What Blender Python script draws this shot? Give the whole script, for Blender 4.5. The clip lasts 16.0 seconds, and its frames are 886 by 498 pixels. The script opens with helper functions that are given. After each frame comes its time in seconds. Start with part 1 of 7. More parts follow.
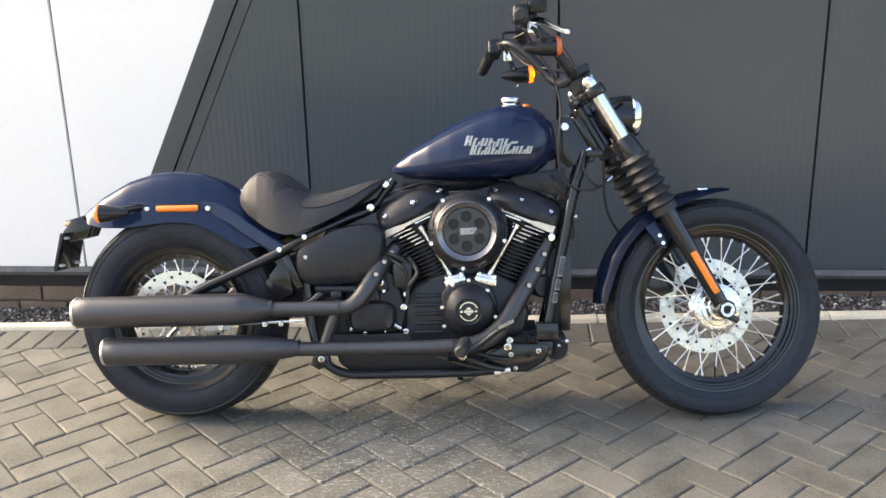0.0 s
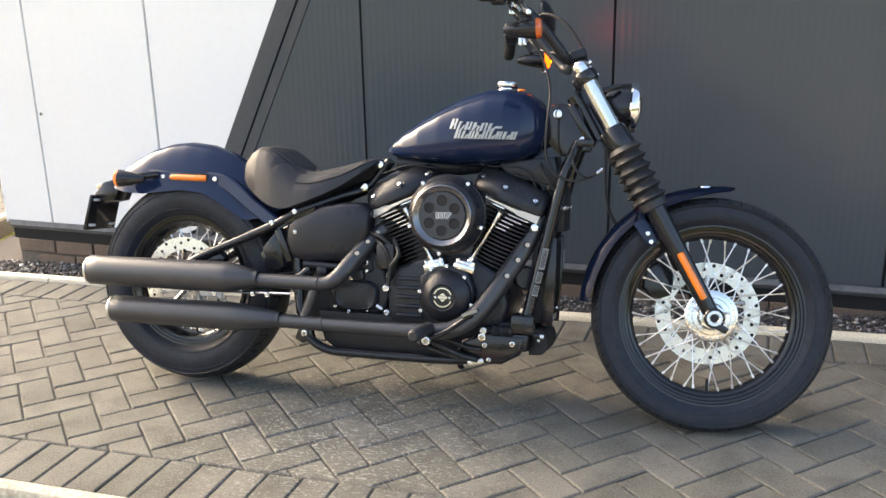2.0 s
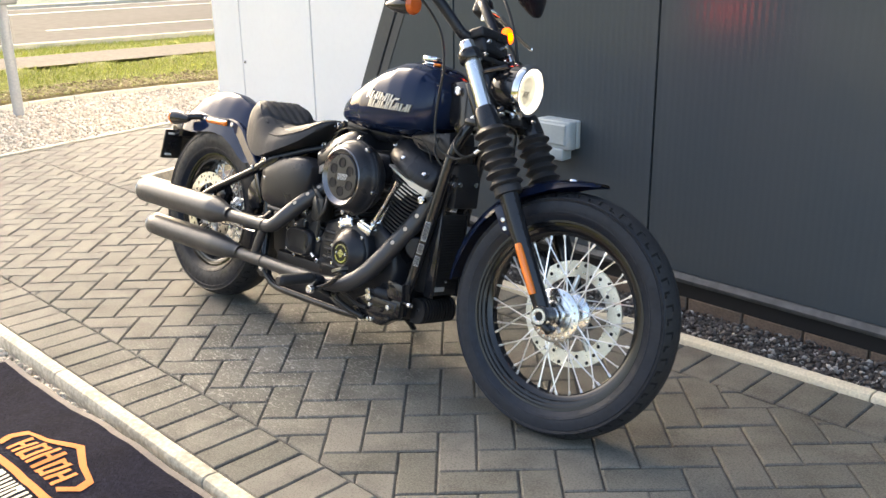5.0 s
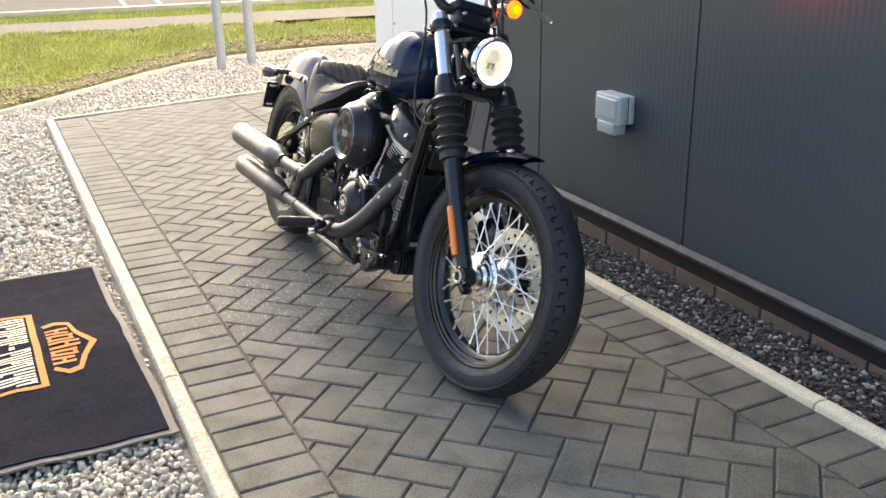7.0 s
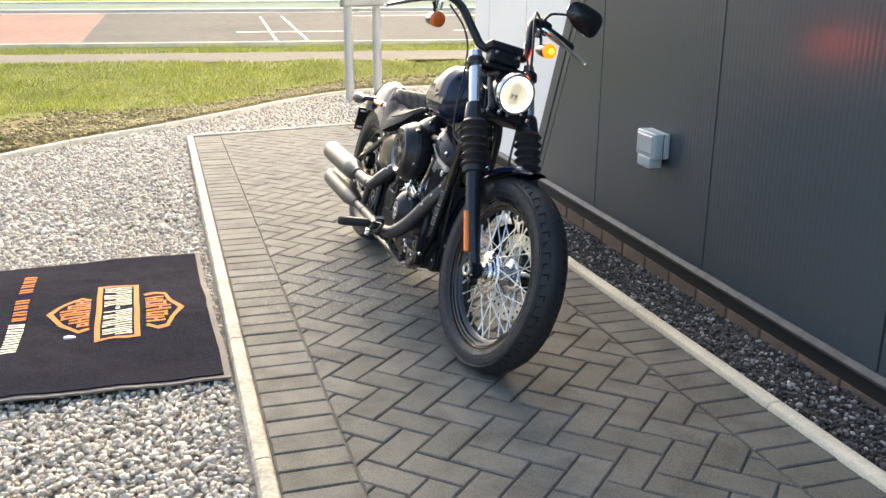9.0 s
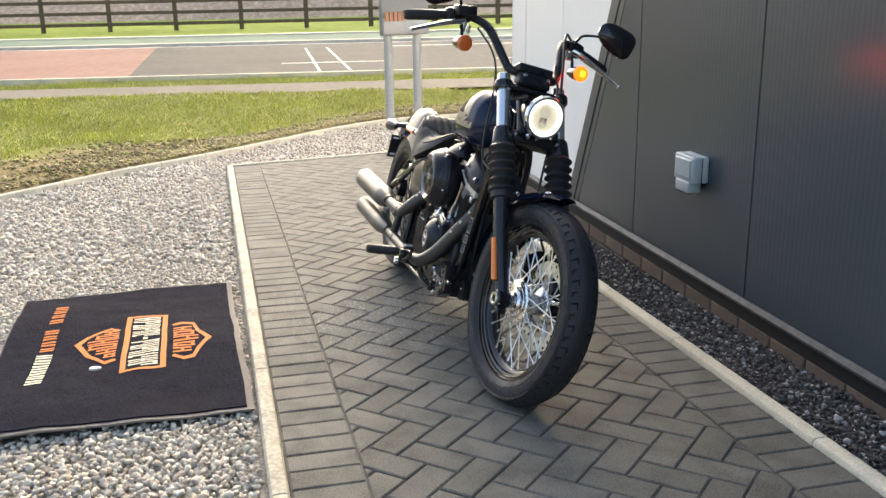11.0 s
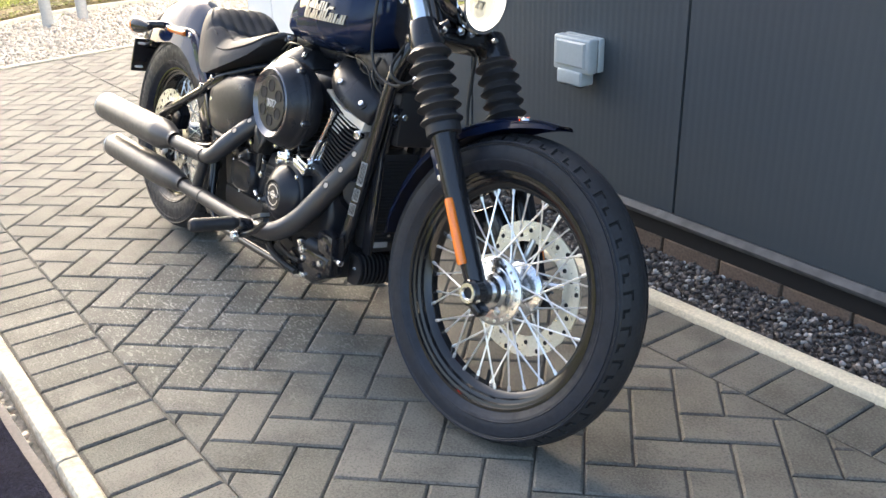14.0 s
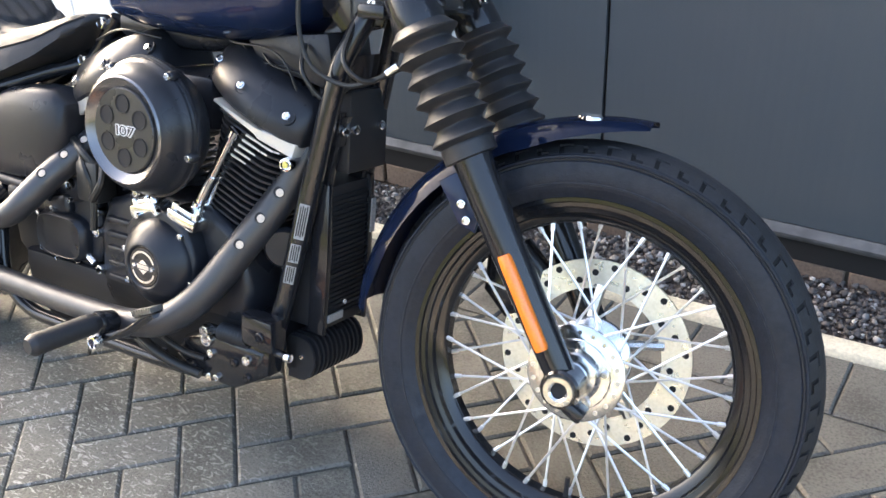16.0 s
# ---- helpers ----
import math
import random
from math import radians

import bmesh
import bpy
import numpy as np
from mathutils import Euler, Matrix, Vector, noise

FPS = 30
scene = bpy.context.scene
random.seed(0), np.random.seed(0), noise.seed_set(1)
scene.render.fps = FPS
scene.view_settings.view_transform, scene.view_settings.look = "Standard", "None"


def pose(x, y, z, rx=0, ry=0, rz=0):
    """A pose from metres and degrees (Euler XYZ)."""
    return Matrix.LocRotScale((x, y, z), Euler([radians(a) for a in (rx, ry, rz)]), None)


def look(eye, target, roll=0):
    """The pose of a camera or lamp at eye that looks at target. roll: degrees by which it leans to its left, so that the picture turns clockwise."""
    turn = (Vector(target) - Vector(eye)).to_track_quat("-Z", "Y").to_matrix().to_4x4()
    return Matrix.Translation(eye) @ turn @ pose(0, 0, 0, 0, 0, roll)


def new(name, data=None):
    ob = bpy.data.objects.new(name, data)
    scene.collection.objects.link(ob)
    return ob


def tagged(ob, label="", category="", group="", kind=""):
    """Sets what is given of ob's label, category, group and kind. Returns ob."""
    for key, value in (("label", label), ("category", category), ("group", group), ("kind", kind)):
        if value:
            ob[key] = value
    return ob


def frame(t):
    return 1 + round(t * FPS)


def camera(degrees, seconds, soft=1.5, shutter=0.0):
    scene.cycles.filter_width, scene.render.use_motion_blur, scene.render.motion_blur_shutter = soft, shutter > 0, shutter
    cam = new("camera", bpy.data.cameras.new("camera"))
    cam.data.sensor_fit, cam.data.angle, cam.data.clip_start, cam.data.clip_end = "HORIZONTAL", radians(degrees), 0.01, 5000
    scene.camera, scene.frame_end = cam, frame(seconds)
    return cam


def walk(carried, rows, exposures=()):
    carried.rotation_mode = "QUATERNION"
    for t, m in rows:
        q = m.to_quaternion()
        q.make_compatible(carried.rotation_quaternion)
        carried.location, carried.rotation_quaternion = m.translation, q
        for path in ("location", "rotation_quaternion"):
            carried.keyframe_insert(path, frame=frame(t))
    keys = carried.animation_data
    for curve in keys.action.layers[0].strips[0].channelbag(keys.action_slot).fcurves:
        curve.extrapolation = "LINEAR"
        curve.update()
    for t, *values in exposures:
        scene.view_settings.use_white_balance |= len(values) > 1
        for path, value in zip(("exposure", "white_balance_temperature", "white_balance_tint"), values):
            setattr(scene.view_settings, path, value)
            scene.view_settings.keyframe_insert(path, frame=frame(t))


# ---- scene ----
cam = camera(50.6, 16.0)
PATH = [
    (0, (-0.008, -0.181, 1.356), (-0.191, 1.723, 0.772), -2.8),
    (0.5, (0.102, -0.204, 1.334), (-0.097, 1.699, 0.751), -2.7),
    (1, (0.234, -0.175, 1.311), (-0.053, 1.715, 0.725), -2.8),
    (1.5, (0.401, -0.065, 1.282), (-0.056, 1.795, 0.705), -2.8),
    (2, (0.639, -0.021, 1.288), (0.023, 1.792, 0.711), -2.6),
    (2.5, (0.893, -0.005, 1.277), (0.156, 1.763, 0.699), -2.6),
    (3, (1.112, 0.136, 1.256), (0.264, 1.851, 0.675), -2.5),
    (3.5, (1.352, 0.259, 1.255), (0.386, 1.91, 0.671), -2.3),
    (4, (1.637, 0.357, 1.268), (0.532, 1.919, 0.686), -2.2),
    (4.2, (1.728, 0.422, 1.26), (0.572, 1.947, 0.679), -2.2),
    (6.3, (2.438, 1.182, 1.251), (0.82, 2.152, 0.588), -1.6),
    (6.5, (2.5, 1.242, 1.257), (0.87, 2.191, 0.592), -1.6),
    (7, (2.719, 1.38, 1.266), (1.013, 2.19, 0.607), -1.6),
    (7.5, (2.919, 1.461, 1.251), (1.132, 2.097, 0.617), -1.4),
    (8, (3.116, 1.514, 1.27), (1.299, 2.083, 0.659), -1.3),
    (8.2, (3.191, 1.524, 1.267), (1.367, 2.095, 0.678), -0.8),
    (10.3, (3.387, 1.634, 1.304), (1.515, 2.106, 0.782), -0.7),
    (10.5, (3.376, 1.657, 1.289), (1.497, 2.11, 0.775), -1.1),
    (11, (3.278, 1.63, 1.254), (1.397, 2.081, 0.746), -1.2),
    (11.5, (3.125, 1.558, 1.231), (1.262, 2.028, 0.675), -1.2),
    (12, (2.904, 1.528, 1.191), (1.081, 2.036, 0.544), -1.4),
    (12.5, (2.655, 1.458, 1.211), (0.891, 2.082, 0.506), -1.5),
    (13, (2.394, 1.377, 1.206), (0.733, 2.227, 0.487), -1.7),
    (13.5, (2.167, 1.367, 1.183), (0.609, 2.394, 0.461), -2.1),
    (14, (1.939, 1.407, 1.165), (0.436, 2.478, 0.394), -2.2),
    (14.5, (1.716, 1.4, 1.155), (0.356, 2.589, 0.297), -2.7),
    (15, (1.457, 1.379, 1.177), (0.256, 2.708, 0.287), -3.0),
    (15.5, (1.239, 1.457, 1.121), (0.105, 2.842, 0.23), -2.7),
    (16, (1.026, 1.517, 1.117), (0.027, 2.976, 0.182), -3.5),
]
LIGHT = [(0.0, 2.39, 6950, 11), (1.5, 2.39, 6950, 11), (2.5, 2.20, 7000, 11), (4.2, 2.26, 7000, 11), (6.3, 2.16, 6800, 9), (8.2, 2.05, 6600, 9), (10.3, 2.05, 6550, 9), (11.0, 1.80, 6600, 9), (11.5, 1.75, 6650, 9), (12.8, 2.08, 6530, 9), (13.5, 2.33, 6480, 10), (14.0, 2.41, 6450, 10), (15.0, 2.90, 6550, 11), (16.0, 2.92, 6550, 11)]   # seconds, stops, kelvin, tint
walk(cam, [(t, look(eye, target, roll)) for t, eye, target, roll in PATH], LIGHT)

# ---- world, sun ----
SUN_EL, SUN_AZ = 26.0, 165.0     # height of the sun; compass turn of its place from +x towards +y
world = bpy.data.worlds.new("sky")
scene.world = world
world.use_nodes = True
wn = world.node_tree.nodes
wl = world.node_tree.links
sky = wn.new("ShaderNodeTexSky")
sky.sky_type = "NISHITA"
sky.sun_disc = False
sky.sun_elevation = radians(SUN_EL)
sky.sun_rotation = radians(90 - SUN_AZ)
sky.air_density, sky.dust_density, sky.ozone_density = 1.0, 6.0, 1.0
wl.new(sky.outputs[0], wn["Background"].inputs[0])
wn["Background"].inputs[1].default_value = 0.15
sun = new("sun", bpy.data.lights.new("sun", "SUN"))
sun.data.energy, sun.data.angle, sun.data.color = 0.42, radians(30), (1.0, 0.93, 0.83)
ce = math.cos(radians(SUN_EL))
sun.matrix_world = look((20 * ce * math.cos(radians(SUN_AZ)), 20 * ce * math.sin(radians(SUN_AZ)), 20 * math.sin(radians(SUN_EL))), (0, 0, 0))

# ---- tools ----
def part(name, bm, material, parent=None, label="", flat=False, angle=38):
    """Links a bmesh as one mesh object, under a thing or a part when one is given."""
    me = bpy.data.meshes.new(name)
    bmesh.ops.recalc_face_normals(bm, faces=bm.faces[:])
    bm.to_mesh(me)
    bm.free()
    me.materials.append(material)
    if not flat:
        me.polygons.foreach_set("use_smooth", [True] * len(me.polygons))
        me.set_sharp_from_angle(angle=radians(angle))
    ob = new(name, me)
    ob.parent = parent
    if label:
        ob["label"] = label
    return ob


def thing(name, label, category, group="", kind="", m=None):
    ob = new(name)
    ob.empty_display_size = 0.05
    if m is not None:
        ob.matrix_world = m
    return tagged(ob, label, category, group, kind)


def box(bm, centre, size, turn=None, bevel=0.0, segs=2):
    m = Matrix.Translation(centre) @ (turn.to_4x4() if turn is not None else Matrix()) @ Matrix.Diagonal((*size, 1))
    made = bmesh.ops.create_cube(bm, size=1, matrix=m)
    if bevel:
        edges = list({e for v in made["verts"] for e in v.link_edges})
        bmesh.ops.bevel(bm, geom=edges, offset=bevel, segments=segs, profile=0.5, affect="EDGES")
    return bm


def slab(bm, outline, axis, lo, hi, bevel=0.0, segs=2):
    """A prism over an outline of (a, b) pairs; axis 'y': outline in x, z; 'z': in x, y; 'x': in y, z."""
    def at(a, b, c):
        return {"y": (a, c, b), "z": (a, b, c), "x": (c, a, b)}[axis]
    low = [bm.verts.new(at(a, b, lo)) for a, b in outline]
    high = [bm.verts.new(at(a, b, hi)) for a, b in outline]
    n = len(outline)
    faces = [bm.faces.new(low[::-1]), bm.faces.new(high)]
    faces += [bm.faces.new((low[i], low[(i + 1) % n], high[(i + 1) % n], high[i])) for i in range(n)]
    if bevel:
        rim = [e for f in faces[:2] for e in f.edges]
        bmesh.ops.bevel(bm, geom=list(set(rim)), offset=bevel, segments=segs, profile=0.5, affect="EDGES")
    return bm


def smooth_path(points, per=6):
    """A Catmull-Rom curve through the points."""
    p = [Vector(q) for q in points]
    if len(p) < 3:
        return p
    p = [2 * p[0] - p[1]] + p + [2 * p[-1] - p[-2]]
    out = []
    for i in range(1, len(p) - 2):
        for k in range(per):
            t = k / per
            a, b, c, d = p[i - 1:i + 3]
            out.append(0.5 * (2 * b + (c - a) * t + (2 * a - 5 * b + 4 * c - d) * t * t + (3 * b - a - 3 * c + d) * t ** 3))
    return out + [p[-2]]


def tube(bm, points, radius, seg=10, per=6, closed=True, flatten=1.0):
    """A round bar along a curve; radius is one number or one for each point given."""
    path = smooth_path(points, per)
    n = len(path)
    if isinstance(radius, (int, float)):
        rad = [radius] * n
    else:
        spots = np.linspace(0, 1, len(radius))
        rad = [float(v) for v in np.interp(np.linspace(0, 1, n), spots, radius)]
    rings, side = [], None
    for i, c in enumerate(path):
        d = (path[min(i + 1, n - 1)] - path[max(i - 1, 0)]).normalized()
        if side is None:
            side = d.orthogonal().normalized()
        side = (side - d * side.dot(d)).normalized()
        up = d.cross(side)
        rings.append([bm.verts.new(c + rad[i] * (math.cos(a) * side + flatten * math.sin(a) * up)) for a in np.linspace(0, 2 * math.pi, seg, endpoint=False)])
    for r, s in zip(rings, rings[1:]):
        for i in range(seg):
            bm.faces.new((r[i], r[(i + 1) % seg], s[(i + 1) % seg], s[i]))
    if closed:
        bm.faces.new(rings[0][::-1])
        bm.faces.new(rings[-1])
    return bm


def lathe(bm, profile, m=None, seg=24, arc=None):
    """Turns (radius, height) pairs round the z axis of m. A radius of 0 closes the end."""
    m = m or Matrix()
    a0, a1 = arc or (0, 2 * math.pi)
    count = seg if arc is None else seg + 1
    angles = [a0 + (a1 - a0) * i / seg for i in range(count)]
    rings = []
    for r, h in profile:
        if r <= 1e-6:
            rings.append([bm.verts.new(m @ Vector((0, 0, h)))])
        else:
            rings.append([bm.verts.new(m @ Vector((r * math.cos(a), r * math.sin(a), h))) for a in angles])
    for r, s in zip(rings, rings[1:]):
        for i in range(seg):
            j = (i + 1) % count if arc is None else i + 1
            q = [r[i], r[j], s[j], s[i]] if len(r) > 1 and len(s) > 1 else [r[0], s[j], s[i]] if len(r) == 1 else [r[i], r[j], s[0]]
            bm.faces.new(q)
    return bm


def loft(bm, rings, ends=True, closed=True):
    """Skins rings of points that have the same count."""
    made = [[bm.verts.new(p) for p in ring] for ring in rings]
    n = len(made[0])
    for r, s in zip(made, made[1:]):
        for i in range(n if closed else n - 1):
            bm.faces.new((r[i], r[(i + 1) % n], s[(i + 1) % n], s[i]))
    if ends:
        bm.faces.new(made[0][::-1])
        bm.faces.new(made[-1])
    return bm


def facing(point, direction, roll=0):
    """A pose whose z axis points along direction."""
    q = Vector(direction).to_track_quat("Z", "Y")
    return Matrix.Translation(point) @ q.to_matrix().to_4x4() @ pose(0, 0, 0, 0, 0, roll)


def fresh():
    return bmesh.new()

# ---- materials ----
def shade(name, base, rough=0.5, metal=0.0, grain=0.0, grain_scale=60.0, stain=0.0, stain_scale=3.0, bump=0.0, bump_scale=200.0, coat=0.0, rough_var=0.0, per_piece=0.0, second=None, spec=0.5, stretch=(1, 1, 1), fixed=False, bloom=0.0):
    """A surface with fine grain, broad stains, relief and a shift from piece to piece."""
    m = bpy.data.materials.new(name)
    m.use_nodes = True
    n, k = m.node_tree.nodes, m.node_tree.links
    p = n["Principled BSDF"]
    p.inputs["Roughness"].default_value, p.inputs["Metallic"].default_value = rough, metal
    p.inputs["Coat Weight"].default_value, p.inputs["Coat Roughness"].default_value = coat, 0.04
    p.inputs["Specular IOR Level"].default_value = spec
    where = n.new("ShaderNodeTexCoord")
    place = n.new("ShaderNodeMapping")
    place.inputs["Scale"].default_value = stretch
    if fixed:
        spot = n.new("ShaderNodeNewGeometry")
        k.new(spot.outputs["Position"], place.inputs["Vector"])
    else:
        k.new(where.outputs["Object"], place.inputs["Vector"])

    def cloud(scale, detail=4.0):
        t = n.new("ShaderNodeTexNoise")
        t.inputs["Scale"].default_value, t.inputs["Detail"].default_value = scale, detail
        k.new(place.outputs[0], t.inputs["Vector"])
        return t.outputs["Fac"]

    def blend(a, b, fac):
        x = n.new("ShaderNodeMix")
        x.data_type = "RGBA"
        for socket, value in ((x.inputs["A"], a), (x.inputs["B"], b), (x.inputs["Factor"], fac)):
            if hasattr(value, "links"):
                k.new(value, socket)
            elif isinstance(value, tuple):
                socket.default_value = (*value, 1)
            else:
                socket.default_value = value
        return x.outputs["Result"]

    def spread(value, lo, hi, a=0.3, b=0.7):
        r = n.new("ShaderNodeMapRange")
        r.inputs["From Min"].default_value, r.inputs["From Max"].default_value = a, b
        r.inputs["To Min"].default_value, r.inputs["To Max"].default_value = lo, hi
        k.new(value, r.inputs["Value"])
        return r.outputs[0]

    colour = tuple(base)
    other = second or tuple(min(1, c * 1.7 + 0.01) for c in base)
    if per_piece:
        info = n.new("ShaderNodeObjectInfo")
        colour = blend(colour, other, spread(info.outputs["Random"], 0, per_piece, 0, 1))
    if stain:
        colour = blend(colour, tuple(c * 0.55 for c in base), spread(cloud(stain_scale), 0, stain, 0.45, 0.75))
    if grain:
        fine = cloud(grain_scale, 6)
        colour = blend(colour, tuple(min(1, c * 1.55) for c in base), spread(fine, 0, grain, 0.5, 0.8))
        colour = blend(colour, tuple(c * 0.5 for c in base), spread(fine, grain, 0, 0.2, 0.5))
    if bloom:                                                        # pale salt marks and scuffs in patches
        fac = n.new("ShaderNodeMath")
        fac.operation = "MULTIPLY"
        worn = n.new("ShaderNodeVectorMath")                         # most worn where people step on from the front
        worn.operation, worn.inputs[1].default_value = "DISTANCE", (-0.42, 2.28, 0)
        k.new(place.outputs[0], worn.inputs[0])
        both = n.new("ShaderNodeMath")
        both.operation, both.use_clamp = "MULTIPLY_ADD", True
        k.new(spread(cloud(1.3, 3), 0, 1, 0.38, 0.62), both.inputs[0])
        both.inputs[1].default_value = 0.06
        k.new(spread(worn.outputs["Value"], 0.80, 0, 0.10, 0.66), both.inputs[2])
        k.new(both.outputs[0], fac.inputs[0])
        turn = n.new("ShaderNodeMapping")                            # short strokes, all one way
        turn.inputs["Rotation"].default_value, turn.inputs["Scale"].default_value = (0, 0, 0.6), (28, 60, 28)
        k.new(place.outputs[0], turn.inputs["Vector"])
        stroke = n.new("ShaderNodeTexNoise")
        stroke.inputs["Scale"].default_value, stroke.inputs["Detail"].default_value, stroke.inputs["Distortion"].default_value = 1.0, 5, 2.6
        k.new(turn.outputs[0], stroke.inputs["Vector"])
        k.new(spread(stroke.outputs["Fac"], 0, bloom, 0.545, 0.65), fac.inputs[1])
        colour = blend(colour, tuple(min(1, c * 2.6 + 0.15) for c in base), fac.outputs[0])
    if isinstance(colour, tuple):
        p.inputs["Base Color"].default_value = (*colour, 1)
    else:
        k.new(colour, p.inputs["Base Color"])
    if rough_var:
        k.new(spread(cloud(stain_scale * 4), max(0.02, rough - rough_var), min(1, rough + rough_var)), p.inputs["Roughness"])
    if bump:
        b = n.new("ShaderNodeBump")
        b.inputs["Strength"].default_value, b.inputs["Distance"].default_value = 1.0, bump
        k.new(cloud(bump_scale, 3), b.inputs["Height"])
        k.new(b.outputs[0], p.inputs["Normal"])
    return m


def glow(name, base, emit, strength):
    m = shade(name, base, 0.3)
    p = m.node_tree.nodes["Principled BSDF"]
    p.inputs["Emission Color"].default_value, p.inputs["Emission Strength"].default_value = (*emit, 1), strength
    return m


M_PAVER = shade("paver_concrete", (0.112, 0.110, 0.095), 0.85, grain=0.9, grain_scale=190, stain=0.85, stain_scale=7, bump=0.0021, bump_scale=300, per_piece=0.9, second=(0.178, 0.169, 0.147), fixed=True, bloom=0.8, spec=0.25)
M_KERBF = shade("front_kerb_concrete", (0.43, 0.395, 0.31), 0.9, grain=0.8, grain_scale=70, stain=0.85, stain_scale=9, bump=0.0012, bump_scale=250, per_piece=0.3, second=(0.50, 0.46, 0.38), fixed=True)
M_BED = shade("jointing_sand", (0.098, 0.090, 0.076), 0.95, grain=0.8, bump=0.002)
M_KERB = shade("concrete_edging", (0.60, 0.55, 0.42), 0.85, grain=0.5, grain_scale=150, stain=0.6, stain_scale=6, bump=0.0012, bump_scale=250, per_piece=0.3, second=(0.70, 0.65, 0.54), fixed=True)
M_CLAD = shade("anthracite_cladding", (0.062, 0.076, 0.087), 0.27, grain=0.06, grain_scale=260, spec=0.40, bump=0.00004, bump_scale=35)
M_WHITE = shade("white_cladding", (0.87, 0.865, 0.855), 0.4, grain=0.05, grain_scale=30, stain=0.08, stain_scale=1.0)
M_TRIM = shade("anthracite_flashing", (0.055, 0.062, 0.07), 0.45, grain=0.2, grain_scale=50, stain=0.3, stain_scale=3)
# plain black, used for gaskets and to paint the dark of holes and wells
M_GAP = shade("gap_and_gasket_black", (0.008, 0.008, 0.009), 0.8)
M_BRICK = shade("brown_brick", (0.15, 0.108, 0.080), 0.9, grain=0.7, grain_scale=120, stain=0.5, stain_scale=9, bump=0.002, bump_scale=150, per_piece=0.7, second=(0.20, 0.145, 0.105))
M_MORTAR = shade("mortar", (0.15, 0.128, 0.105), 0.95, grain=0.5, bump=0.001)
M_PAINT = shade("midnight_blue_paint", (0.0085, 0.0165, 0.046), 0.40, grain=0.10, grain_scale=900, coat=0.62, spec=0.0)
M_GLOSS = shade("gloss_black_enamel", (0.0125, 0.013, 0.0155), 0.14, coat=0.25, grain=0.1, grain_scale=80, spec=0.35)
M_SATIN = shade("satin_black_powder_coat", (0.0150, 0.0162, 0.0205), 0.31, spec=0.33, grain=0.3, grain_scale=500, bump=0.0002, bump_scale=900, rough_var=0.06)
M_MATT = shade("matt_black_exhaust_coat", (0.022, 0.0225, 0.026), 0.43, grain=0.2, grain_scale=250, stain=0.2, stain_scale=14, rough_var=0.06, spec=0.75)
M_RUBBER = shade("tyre_rubber", (0.0100, 0.0138, 0.0225), 0.46, grain=0.5, grain_scale=120, stain=0.9, stain_scale=16, bump=0.0006, bump_scale=300, rough_var=0.18, spec=0.33)
# much darker than the rubber: shade of the grooves put into the colour
M_TREAD = shade("tyre_groove_shade", (0.004, 0.004, 0.004), 0.9)
M_BOOT = shade("fork_boot_rubber", (0.0165, 0.0168, 0.0195), 0.55, grain=0.3, grain_scale=300, rough_var=0.08)
M_CHROME = shade("chrome", (0.82, 0.82, 0.83), 0.07, metal=1.0, grain=0.08, grain_scale=60)
M_STEEL = shade("brushed_steel", (0.62, 0.61, 0.59), 0.28, metal=1.0, grain=0.25, grain_scale=300, rough_var=0.1)
M_DISC = shade("brake_disc_steel", (0.80, 0.77, 0.67), 0.32, metal=0.85, grain=0.3, grain_scale=220, stain=0.2, stain_scale=20, rough_var=0.08)
M_ALU = shade("polished_aluminium", (0.78, 0.78, 0.77), 0.2, metal=1.0, grain=0.2, grain_scale=200, rough_var=0.08)
M_VINYL = shade("black_seat_vinyl", (0.027, 0.0275, 0.031), 0.58, spec=0.33, grain=0.3, grain_scale=400, bump=0.0006, bump_scale=420, rough_var=0.06)
M_ORANGE = shade("amber_reflector", (0.90, 0.215, 0.017), 0.25, coat=0.7, grain=0.3, grain_scale=400, bump=0.0005, bump_scale=600)
M_SIGNAL = glow("amber_signal_bulb", (0.8, 0.16, 0.01), (1.0, 0.020, 0.0006), 130.0)
M_SIGNALLENS = glow("amber_lens_lit", (0.62, 0.11, 0.012), (1.0, 0.075, 0.003), 1.6)
M_AMBER = shade("amber_lens_unlit", (0.62, 0.11, 0.012), 0.18, coat=0.8, grain=0.3, grain_scale=300)
# the bowl glows faintly itself, in place of lamp light it would mirror
M_BOWL = glow("glowing_reflector_bowl", (0.55, 0.52, 0.44), (1.0, 0.93, 0.74), 0.14)
M_LAMP = glow("headlamp_led", (0.9, 0.88, 0.8), (1.0, 0.95, 0.80), 0.9)
# copper tone made pale, with the pipe's lit look put into the colour
M_COPPER = shade("lit_pipe_copper", (0.58, 0.48, 0.38), 0.5, metal=0.2, grain=0.4, grain_scale=300)
M_LABEL = shade("white_sticker", (0.62, 0.62, 0.62), 0.5, grain=0.6, grain_scale=500)
M_LABELGREY = shade("grey_sticker", (0.30, 0.30, 0.30), 0.5, grain=0.9, grain_scale=350)
M_BEVEL = shade("gunmetal_bevel", (0.17, 0.17, 0.18), 0.22, metal=0.85, grain=0.1, grain_scale=200, rough_var=0.04)
M_PLATE = shade("black_filter_plate", (0.045, 0.046, 0.049), 0.30, metal=0.5, grain=0.3, grain_scale=300, rough_var=0.06)
M_TYRETREAD = shade("dusty_tyre_tread", (0.0175, 0.0185, 0.0215), 0.6, grain=0.6, grain_scale=140, stain=0.5, stain_scale=14, bump=0.0004, bump_scale=500)
